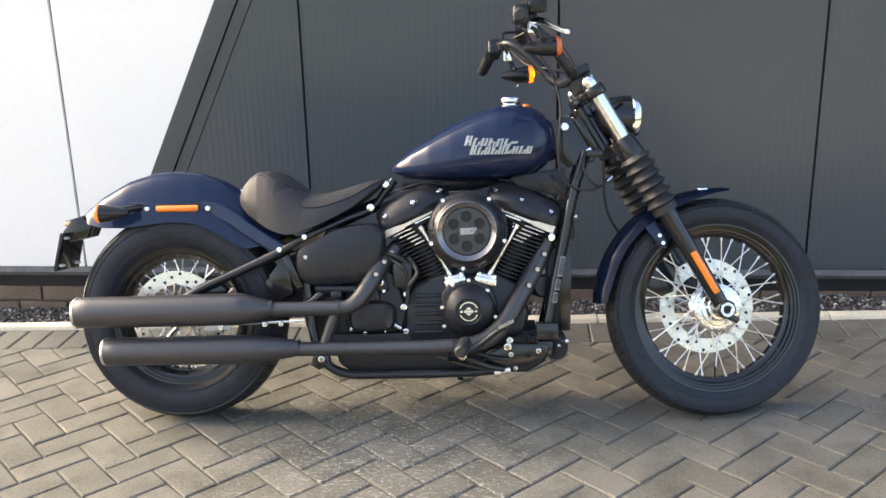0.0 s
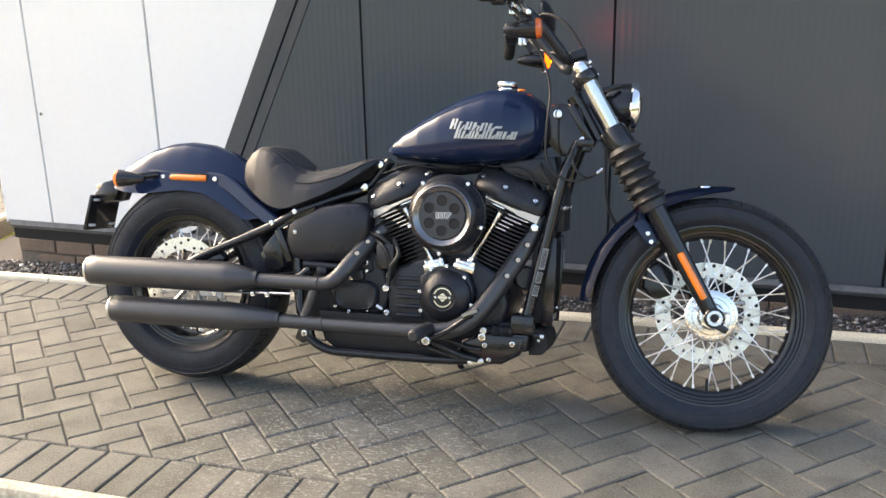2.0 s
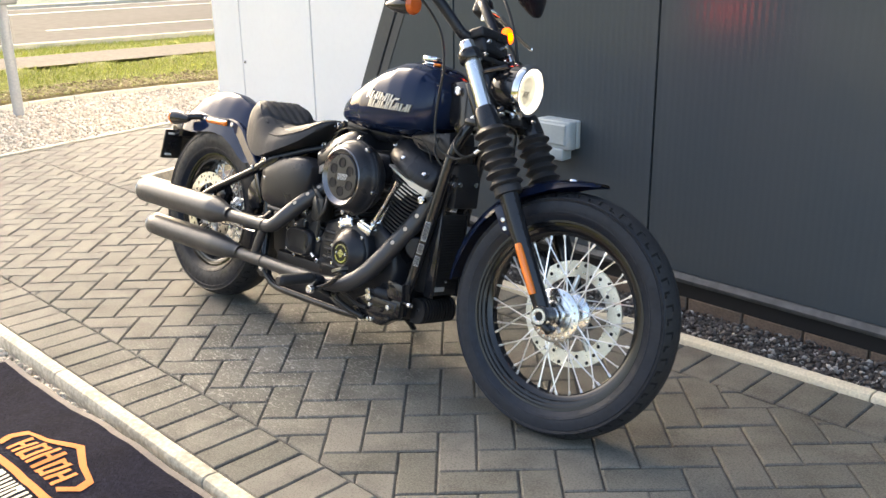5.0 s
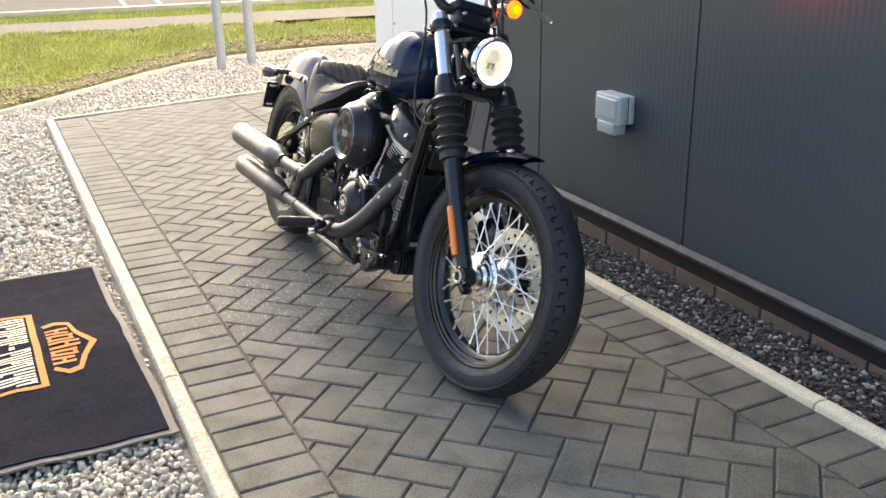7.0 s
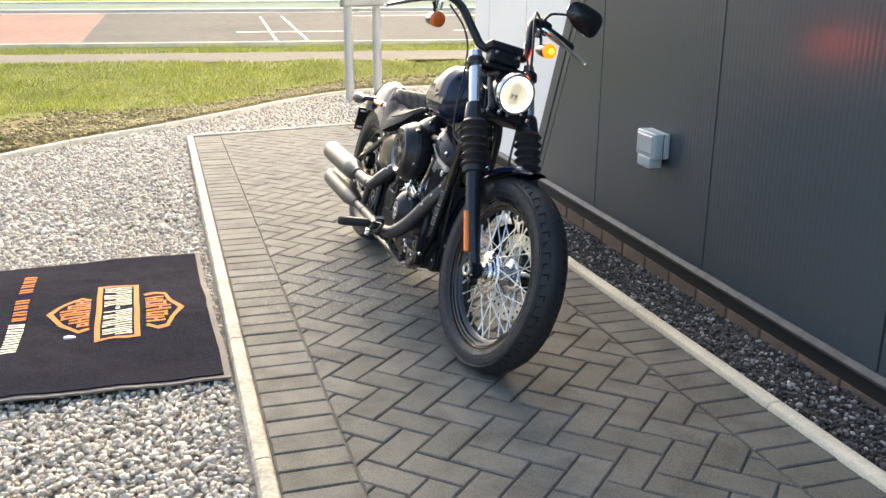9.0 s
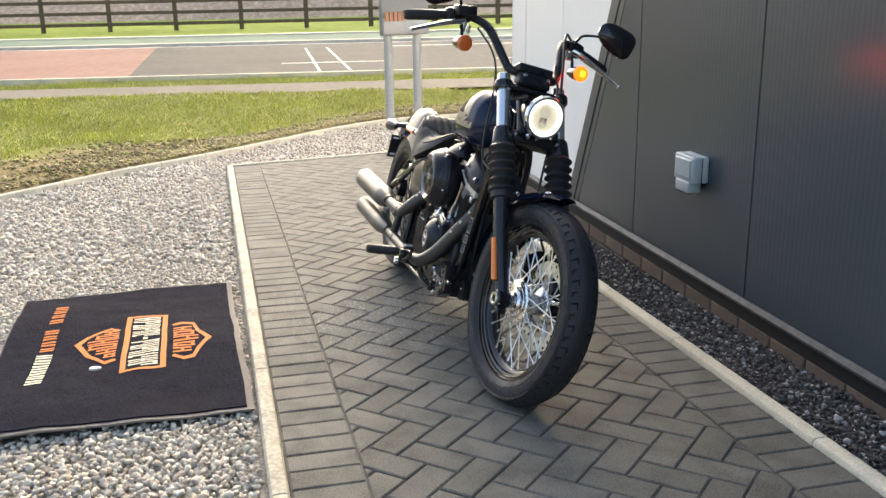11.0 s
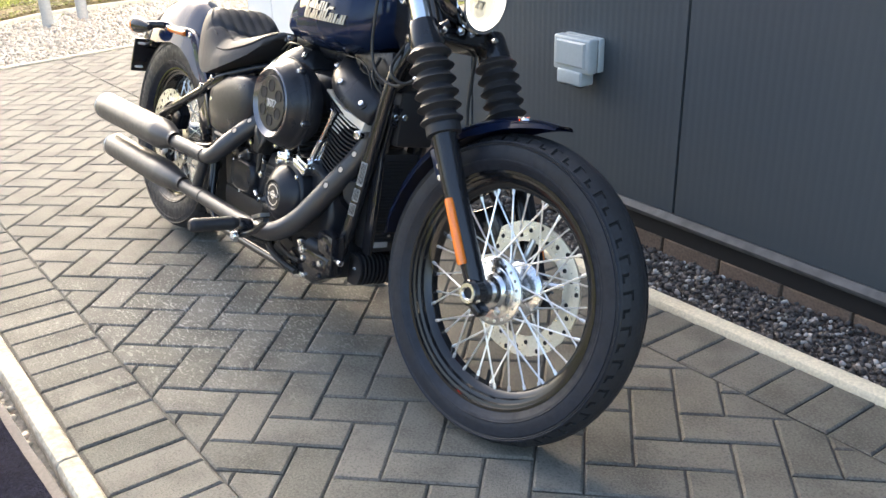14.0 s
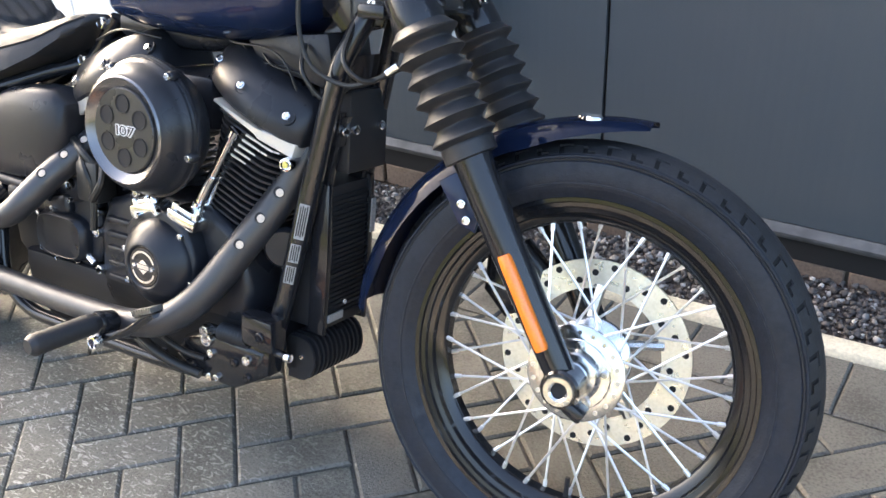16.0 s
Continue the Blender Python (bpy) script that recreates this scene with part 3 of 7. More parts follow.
def bolt(at, way, parent, r=0.007, h=0.006, material=None, turned=False, name="bolt"):
    bm = fresh()
    m = facing(at, way)
    lathe(bm, [(0, h), (r * 0.45, h), (r * 0.5, h * 0.55), (r * 0.62, h * 0.55), (r * 0.68, h), (r * 0.9, h * 0.95), (r, h * 0.6), (r, -0.004), (0, -0.004)], m, 12)
    ob = bit(name, bm, material or M_CHROME, parent)
    if turned:
        ob.matrix_local = STEER
    return ob


def fork_at(z, y):
    """The fork leg's middle at height z."""
    return Vector((AXLE_F.x + (z - AXLE_F.z) * FORK.x / FORK.z, y, z))


# wheels ---------------------------------------------------------------
def wheel(name, centre, big, rim, half, disc_side, disc_r, turned, label):
    m = facing(centre, (0, 1, 0))
    bm = fresh()
    w = half * 0.72
    lip = rim + 0.012
    face = [(lip, w), (lip + 0.002, w + 0.002), (lip + 0.001, w + 0.005), (lip - 0.005, w + 0.0045), (lip - 0.007, w - 0.001), (lip - 0.013, w - 0.002), (lip - 0.015, w - 0.008), (lip - 0.022, w - 0.010), (lip - 0.025, w - 0.018), (rim - 0.022, w * 0.45), (rim - 0.028, w * 0.25), (rim - 0.028, 0)]
    lathe(bm, [(r, -h) for r, h in face] + face[-2::-1] + [(rim, w - 0.006), (rim - 0.02, 0), (rim, -w + 0.006), (lip, -w)], m, 72)
    hoop = bit(name, bm, M_RIM, label=label, turned=turned)

    bm = fresh()                                                     # tyre with rounded shoulders
    b = big
    side = [(lip - 0.004, w + 0.001), (lip + 0.006, w + 0.007), (lip + 0.014, half * 0.93), (lip + 0.016, half * 0.955), ((lip + b) / 2 - 0.006, half), ((lip + b) / 2 + 0.012, half * 0.985),
            (b - 0.026, half * 0.93), (b - 0.018, half * 0.78), (b - 0.010, half * 0.5), (b - 0.005, half * 0.22), (b - 0.004, 0)]
    prof = [(r, h) for r, h in side] + [(r, -h) for r, h in side[-2::-1]]
    lathe(bm, prof, m, 96)
    tyre = bit("tyre", bm, M_RUBBER, hoop, "black road tyre with grooved tread")

    def skin(a, u, lift):
        """A point over the carcass at angle a, u from 0 (crown) to 1 (shoulder) with its sign."""
        h = half * u
        r = float(np.interp(abs(h), [0, half * 0.22, half * 0.5, half * 0.78, half * 0.93, half], [b - 0.004, b - 0.005, b - 0.010, b - 0.018, b - 0.026, b - 0.044]))
        return m @ Vector(((r + lift * (1 - 0.5 * abs(u))) * math.cos(a), (r + lift * (1 - 0.5 * abs(u))) * math.sin(a), h + math.copysign(lift * 0.6 * abs(u), u)))

    def block(rows):
        """A raised patch between two edges; rows of (u, angle, angle)."""
        low = [[bm.verts.new(skin(q, u, -0.001)) for q in (a0, a1)] for u, a0, a1 in rows]
        top = [[bm.verts.new(skin(q, u, 0.0046)) for q in (a0, a1)] for u, a0, a1 in rows]
        for i in range(len(rows) - 1):
            bm.faces.new((top[i][0], top[i][1], top[i + 1][1], top[i + 1][0]))
            for j in (0, 1):
                bm.faces.new((low[i][j], low[i + 1][j], top[i + 1][j], top[i][j]))
        for i in (0, -1):
            bm.faces.new((low[i][0], low[i][1], top[i][1], top[i][0]))

    bm = fresh()                                                     # blocks of the tread
    n = 60
    p = 2 * math.pi / n
    for i in range(n):
        for s in (-1, 1):
            a = p * (i + (0.5 if s > 0 else 0))

            def strip_of(us, f0, f1):
                block([(s * u, a + p * (f0 + 0.30 * (u - 0.5)), a + p * (f1 + 0.30 * (u - 0.5))) for u in us])

            strip_of((0.05, 0.2, 0.34, 0.42), 0.0, 1.0)                              # crown, then lands between hooked slots
            strip_of((0.80, 0.86, 0.93), 0.0, 1.0)
            if i % 2:
                strip_of((0.42, 0.51), 0.58, 1.0)
                strip_of((0.51, 0.62, 0.80), 0.20, 1.0)
            else:
                strip_of((0.42, 0.54), 0.0, 1.0)
                strip_of((0.54, 0.62, 0.71), 0.20, 1.0)
                strip_of((0.71, 0.80), 0.52, 1.0)
        block([(u, p * i, p * (i + 1)) for u in (-0.05, 0, 0.05)])
    tread = bit("tread", bm, M_TYRETREAD, tyre, "dusty tread blocks", flat=True)
    tread["kind"] = "stuff"
    bm = fresh()                                                     # near-black band laid in the grooves, painting in their shade
    for d in (-1, 1):
        us = (0.40, 0.50, 0.60, 0.70, 0.82)
        rings = [[skin(2 * math.pi * i / 96, d * u, 0.0006) for i in range(96)] for u in us]
        loft(bm, rings, ends=False)
    bit("groove_floor", bm, M_TREAD, tyre)["kind"] = "stuff"
    bm = fresh()                                                     # moulded ribs of the sidewall
    for d in (-1, 1):
        for r, w2 in (((lip + b) / 2 + 0.020, 0.965), (lip + 0.022, 0.965)):
            lathe(bm, [(r - 0.0025, d * half * (w2 - 0.01)), (r - 0.001, d * half * (w2 + 0.022)), (r + 0.001, d * half * (w2 + 0.022)), (r + 0.0025, d * half * (w2 - 0.02))], m, 96)
    bit("sidewall_rib", bm, M_RUBBER, tyre)["kind"] = "stuff"

    bm = fresh()                                                     # hub
    if disc_side > 0:
        lathe(bm, [(0, -0.075), (0.021, -0.075), (0.023, -0.062), (0.034, -0.060), (0.037, -0.056), (0.040, -0.051), (0.052, -0.0495), (0.054, -0.047), (0.071, -0.0455), (0.0735, -0.0435), (0.0735, -0.037), (0.070, -0.034), (0.048, -0.030), (0.036, -0.018), (0.033, 0.0), (0.034, 0.028), (0.060, 0.036), (0.064, 0.040), (0.064, 0.048), (0.03, 0.056), (0.024, 0.07), (0, 0.07)], m, 48)
    else:
        lathe(bm, [(0, -0.08), (0.03, -0.08), (0.032, -0.06), (0.05, -0.05), (0.052, -0.04), (0.035, -0.03), (0.033, 0.03), (0.052, 0.04), (0.05, 0.06), (0, 0.06)], m, 30)
    hub = bit("hub", bm, M_ALU, hoop, "polished aluminium hub")
    if disc_side > 0:
        bm = fresh()                                                 # drilled flange on the open side
        for i in range(20):
            a = 2 * math.pi * i / 20
            lathe(bm, [(0, 0.0012), (0.0034, 0.0012), (0.0034, -0.002)], facing(m @ Vector((0.064 * math.cos(a), 0.064 * math.sin(a), -0.0462)), (0, -1, 0)), 8)
        bit("rivet", bm, M_STEEL, hub)["kind"] = "stuff"
        for i in range(5):
            a = 2 * math.pi * (i + 0.3) / 5
            bolt(m @ Vector((0.046 * math.cos(a), 0.046 * math.sin(a), -0.051)), (0, -1, 0), hub, 0.0055, 0.005, M_STEEL)

    bm = fresh()                                                     # brake disc, an uncut ring; dots painted black stand for the dark holes
    y = disc_side * (half * 0.62 + 0.028)
    r0, r1, t = disc_r * 0.70, disc_r, 0.0025
    lathe(bm, [(r0, y - t), (r1, y - t), (r1, y + t), (r0, y + t), (r0, y - t)], m, 72)
    disc = bit("brake_disc", bm, M_DISC, hoop, "drilled steel brake disc")
    bm = fresh()
    for i in range(30):
        a = 2 * math.pi * i / 30
        r = r0 + (r1 - r0) * (0.3, 0.55, 0.8)[i % 3]
        for s in (-1, 1):
            lathe(bm, [(0, 0.0004), (0.0054, 0.0004), (0.0054, -0.001)], facing(m @ Vector((r * math.cos(a), r * math.sin(a), y + s * t)), (0, s, 0)), 8)
    bit("disc_hole", bm, M_GAP, disc)["kind"] = "stuff"
    bm = fresh()                                                     # carrier arms
    for i in range(5):
        a = 2 * math.pi * i / 5
        p = [m @ Vector((r * math.cos(a + d), r * math.sin(a + d), y - disc_side * e)) for r, d, e in ((0.03, -0.1, 0.012), (0.06, 0.15, 0.008), (r0 + 0.006, 0.3, 0.0))]
        tube(bm, p, 0.008, 8, 5)
    bit("disc_carrier", bm, M_STEEL, disc)

    n = 10                                                           # crossed spokes in four rows
    for i in range(n):
        for row, (s, turn) in enumerate(((-1, 1), (-1, -1), (1, 1), (1, -1))):
            a = 2 * math.pi * (i + row * 0.25) / n
            foot = m @ Vector((0.060 * math.cos(a), 0.060 * math.sin(a), s * (0.041 + 0.003 * turn)))
            ang = a + turn * 0.62
            head = m @ Vector(((rim - 0.022) * math.cos(ang), (rim - 0.022) * math.sin(ang), s * 0.008))
            bm = fresh()
            d = head - foot
            tube(bm, [foot, foot + d * 0.5, foot + d * 0.91, foot + d * 0.912, head], [0.0021, 0.0021, 0.0021, 0.0037, 0.0037], 6, 1)
            bit("spoke", bm, M_SPOKE, hoop)
    bm = fresh()
    tube(bm, [m @ Vector((0, -(rim - 0.02), 0)), m @ Vector((0, -(rim - 0.06), 0))], 0.004, 8)
    bit("valve", bm, M_GAP, hoop)
    return hoop


front_wheel = wheel("front_wheel", AXLE_F, 0.3365, 0.2450, 0.053, LEFT, 0.150, True, "black spoked front wheel with steel brake disc")
rear_wheel = wheel("rear_wheel", AXLE_R, 0.337, 0.207, 0.074, RIGHT, 0.147, False, "black spoked rear wheel with steel brake disc")

# front fender ---------------------------------------------------------
bm = fresh()
rings = []
for i in range(25):
    f = i / 24
    a = radians(177 - 98 * f)
    tip = max(0.0, (f - 0.72) / 0.28)
    half = 0.070 * (1 - 0.52 * tip ** 2.2) * (0.9 + 0.1 * min(1, f / 0.1))
    drop = 0.036 * (1 - 0.72 * tip) * (1 - 0.25 * math.exp(-(f / 0.08) ** 2))
    crown = 0.358 + 0.01 * tip ** 2
    ring = []
    for k in range(15):
        u = -1 + 2 * k / 14
        r = crown - drop * abs(u) ** 3.2
        ring.append(Vector((1.638, 0, 0.321)) + Vector((r * math.cos(a), half * math.copysign(abs(u) ** 0.8, u), r * math.sin(a))))
    rings.append(ring)
loft(bm, rings, ends=False, closed=False)
bmesh.ops.solidify(bm, geom=bm.faces[:], thickness=0.004)
front_fender = bit("front_fender", bm, M_PAINT, label="midnight blue front mudguard", turned=True)
bm = fresh()
lathe(bm, [(0, 0.003), (0.006, 0.003), (0.009, 0.001), (0.015, 0.0035), (0.017, 0.0), (0.017, -0.003)], facing(Vector((1.620, -0.025, 0.6795)), (-0.05, -0.1, 1)) @ Matrix.Diagonal((1.25, 0.8, 1, 1)), 20)
bit("fender_rosette", bm, M_CHROME, front_fender, "small chrome rosette")
for s in (RIGHT, LEFT):
    bm = fresh()
    slab(bm, [(1.425, 0.567), (1.455, 0.587), (1.495, 0.532), (1.488, 0.500), (1.462, 0.510)], "y", s * 0.068, s * 0.088, 0.003)
    b = bit("fender_bracket", bm, M_PAINT, front_fender)
    for x, z in ((1.466, 0.541), (1.476, 0.518)):
        bolt((x, s * 0.089, z), (0, s, 0), front_fender)

# forks -----------------------------------------------------------------
for s in (RIGHT, LEFT):
    y = s * 0.112
    bm = fresh()
    tube(bm, [fork_at(1.0, y), fork_at(0.62, y)], 0.0235, 20, 1)
    leg = bit("fork_tube", bm, M_ALU, label="bright steel fork tube", turned=True)
    bm = fresh()                                                     # top cap
    lathe(bm, [(0, 0.014), (0.012, 0.014), (0.014, 0.011), (0.02, 0.010), (0.0225, 0.006), (0.0225, -0.006)], facing(fork_at(1.004, y), -FORK), 16)
    bit("fork_cap", bm, M_CHROME, leg)
    bm = fresh()                                                     # pleated boot
    prof, steps = [], 90
    for i in range(steps + 1):
        f = i / steps
        w = (f * 6.6) % 1.0
        wave = w / 0.62 if w < 0.62 else (1 - w) / 0.38
        r = 0.0355 - 0.003 * f + 0.0155 * wave ** 1.25 if f < 0.89 else 0.0385
        prof.append((r, -0.197 * f))
    lathe(bm, [(0.026, 0.0)] + prof + [(0.028, -0.199)], facing(fork_at(0.7845, y), -FORK), 28)
    bit("fork_boot", bm, M_BOOT, leg, "ribbed black rubber fork boot")
    bm = fresh()                                                     # lower leg
    top, low = fork_at(0.625, y), fork_at(0.312, y * 0.92)
    tube(bm, [top, top + FORK * 0.05, top + FORK * 0.16, low - FORK * 0.02, low], [0.029, 0.0275, 0.0255, 0.0225, 0.0215], 20, 3)
    end = AXLE_F + Vector((0, y * 0.90, 0))
    lathe(bm, [(0, 0.024), (0.025, 0.024), (0.0285, 0.02), (0.0285, -0.02), (0.025, -0.024), (0, -0.024)], facing(end, (0, s, 0)), 24)
    box(bm, AXLE_F + Vector((0.022, y * 0.96, -0.028)), (0.032, 0.034, 0.02), Matrix.Rotation(radians(30), 3, "Y"), 0.005)
    lower = bit("fork_leg", bm, M_GLOSS, leg, "gloss black fork slider")
    bm = fresh()
    lathe(bm, [(0.011, 0.027), (0.014, 0.030), (0.021, 0.030), (0.0225, 0.027), (0.0225, 0.02), (0.011, 0.02), (0.011, 0.027)], facing(end, (0, s, 0)), 24)
    bit("axle_ring", bm, M_STEEL, lower)
    bm = fresh()
    lathe(bm, [(0, 0.0245), (0.011, 0.0245)], facing(end, (0, s, 0)), 6)
    bit("axle_end", bm, M_GAP, lower)
    bm = fresh()                                                     # amber side reflector
    p0, p1 = fork_at(0.488, y) + Vector((0, s * 0.024, 0)), fork_at(0.368, y) + Vector((0, s * 0.022, 0))
    tube(bm, [p0, p0 + FORK * 0.004, (p0 + p1) / 2, p1 - FORK * 0.004, p1], [0.006, 0.0105, 0.0105, 0.0105, 0.006], 12, 3)
    bit("reflector", bm, M_ORANGE, lower, "long amber reflector")
    bolt(fork_at(0.335, y) + Vector((0.034, s * 0.012, -0.03)), (0.3, s, -0.2), lower, 0.006, turned=False)

for z, name, thick in ((0.975, "upper_yoke", 0.026), (0.815, "lower_yoke", 0.04)):
    bm = fresh()
    c = fork_at(z, 0)
    tilt = Matrix.Rotation(radians(-29.5), 3, "Y")
    box(bm, c + Vector((-0.012, 0, -0.004)), (0.055, 0.19, thick), tilt, 0.008, 3)
    for s in (RIGHT, LEFT):
        foot = [(0.0375, -thick * 0.5), (0.0385, -thick * 0.75), (0.037, -thick * 1.15), (0.0, -thick * 1.2)] if z < 0.9 else [(0.034, -thick * 0.5), (0.03, -thick * 0.7), (0.0, -thick * 0.7)]
        lathe(bm, [(0.0, thick * 0.6), (0.03, thick * 0.6), (0.034, thick * 0.35)] + foot, facing(c + Vector((0, s * 0.112, 0)), -FORK), 22)
    yoke = bit(name, bm, M_GLOSS, label="gloss black fork clamp", turned=True)
    for s in (RIGHT, LEFT):
        bolt(c + Vector((0.03, s * 0.085, 0.012)), (0.87, 0, 0.49), yoke, 0.006)
        bolt(c + Vector((0.026, s * 0.105, -0.004)), (0.87, s * 0.5, 0.49), yoke, 0.007)
bm = fresh()                                                         # steering head
tube(bm, [fork_at(0.96, 0) + Vector((-0.035, 0, -0.02)), fork_at(0.83, 0) + Vector((-0.035, 0, -0.02))], 0.034, 18, 1)
bit("steering_head", bm, M_GLOSS)
bm = fresh()                                                         # side plates of the neck
for s in (RIGHT, LEFT):
    slab(bm, [(1.165, 0.905), (1.215, 0.915), (1.27, 0.90), (1.30, 0.80), (1.29, 0.775), (1.245, 0.775), (1.215, 0.76), (1.175, 0.80), (1.16, 0.86)], "y", s * 0.030, s * 0.040, 0.004)
neck = bit("neck_plate", bm, M_GLOSS)
for s in (RIGHT, LEFT):
    bolt((1.204, s * 0.042, 0.884), (0, s, 0), neck, 0.014, 0.008)
    bolt((1.28, s * 0.042, 0.806), (0, s, 0), neck, 0.014, 0.008)
bm = fresh()
box(bm, (1.272, -0.047, 0.855), (0.022, 0.012, 0.125), Matrix.Rotation(radians(-29.5), 3, "Y"), 0.004)
box(bm, (1.292, -0.06, 0.80), (0.05, 0.03, 0.022), None, 0.005)
bit("ignition_cover", bm, M_GLOSS)

# headlamp ----------------------------------------------------------------
HL = facing((1.421, 0, 0.906), (1, 0, -0.06))
bm = fresh()
lathe(bm, [(0, -0.125), (0.02, -0.123), (0.045, -0.108), (0.062, -0.075), (0.069, -0.035), (0.0705, -0.012), (0.066, -0.012)], HL, 40)
headlamp = bit("headlamp", bm, M_GLOSS, label="round headlamp, lit, in a black bowl", turned=True)
bm = fresh()
lathe(bm, [(0.071, -0.016), (0.0745, -0.012), (0.0745, 0.0), (0.071, 0.007), (0.064, 0.006), (0.062, 0.0), (0.064, -0.012)], HL, 44)
bit("bezel", bm, M_CHROME, headlamp, "chrome headlamp rim")
bm = fresh()
lathe(bm, [(0.0, -0.03), (0.02, -0.032), (0.04, -0.022), (0.052, -0.008), (0.063, -0.002)], HL, 36)
bit("lamp_bowl", bm, M_BOWL, headlamp, "headlamp bowl with a faint glow put in")
bm = fresh()
lathe(bm, [(0.046, -0.004), (0.061, 0.0), (0.062, -0.004), (0.05, -0.012), (0.046, -0.004)], HL, 40)
bit("led_ring", bm, M_LAMP, headlamp, "glowing white ring")
bm = fresh()                                                         # lamp unit: two stacked reflectors on a dark stalk
for cy, r in ((0.017, 0.022), (-0.020, 0.019)):
    lathe(bm, [(0.004, -0.022), (r * 0.6, -0.016), (r, -0.008), (r + 0.0015, -0.009), (r * 0.7, -0.022)], HL @ Matrix.Translation((0, cy, 0)), 20)
bit("reflector_cup", bm, M_BOWL, headlamp, "small cups with the bowl's faint glow")
bm = fresh()
for at, size in (((0, -0.004, -0.013), (0.026, 0.004, 0.010)), ((-0.008, -0.012, -0.013), (0.004, 0.015, 0.008)), ((0.008, -0.012, -0.013), (0.004, 0.015, 0.008))):
    bmesh.ops.create_cube(bm, size=1.0, matrix=HL @ Matrix.Translation(at) @ Matrix.Diagonal((*size, 1)))
bit("lamp_stalk", bm, M_STEEL, headlamp)
bm = fresh()
lathe(bm, [(0, 0.020), (0.02, 0.0185), (0.04, 0.0135), (0.055, 0.0065), (0.063, 0.001), (0.063, -0.001), (0.054, 0.004), (0.04, 0.0105), (0.02, 0.0155), (0, 0.017)], HL, 36)
lens = bit("lens", bm, M_GLASS, headlamp, "clear lens")
lens.visible_shadow = False
for s in (RIGHT, LEFT):
    bit("headlamp_bracket", tube(fresh(), [(1.375, s * 0.06, 0.96), (1.335, s * 0.085, 0.945), (1.30, s * 0.10, 0.93)], 0.008, 8), M_GLOSS, headlamp)
    bit("headlamp_bracket", tube(fresh(), [(1.375, s * 0.05, 0.845), (1.36, s * 0.07, 0.825)], 0.01, 8), M_GLOSS, headlamp)
for y in (-0.035, 0.0):
    bolt((1.40, y, 0.832), (0.6, 0, -0.5), headlamp, 0.008)

# handlebar ------------------------------------------------------------------
right_bar = [(1.232, -0.04, 1.034), (1.215, -0.078, 1.040), (1.185, -0.100, 1.075), (1.150, -0.120, 1.115), (1.105, -0.138, 1.155), (1.065, -0.165, 1.178), (1.052, -0.225, 1.182), (1.030, -0.33, 1.157), (1.015, -0.434, 1.129)]
left_bar = [(1.230, 0.05, 1.034), (1.215, 0.105, 1.036), (1.190, 0.130, 1.060), (1.155, 0.146, 1.105), (1.115, 0.160, 1.150), (1.075, 0.184, 1.182), (1.045, 0.232, 1.190), (1.020, 0.33, 1.167), (1.003, 0.434, 1.140)]
bm = fresh()
tube(bm, right_bar[::-1] + [(1.234, 0.0, 1.036)] + left_bar, 0.0155, 14, 5)
handlebar = bit("handlebar", bm, M_SATIN, label="black mini ape hanger handlebar", turned=True)
bm = fresh()                                                         # riser with the gauge on it
box(bm, (1.262, 0, 1.012), (0.05, 0.125, 0.05), Matrix.Rotation(radians(-25), 3, "Y"), 0.01, 3)
box(bm, (1.252, 0, 1.05), (0.05, 0.14, 0.03), Matrix.Rotation(radians(-18), 3, "Y"), 0.008, 3)
riser = bit("riser", bm, M_SATIN, handlebar)
for s in (RIGHT, LEFT):
    bolt((1.285, s * 0.045, 1.03), (0.7, 0, 0.5), handlebar, 0.007)
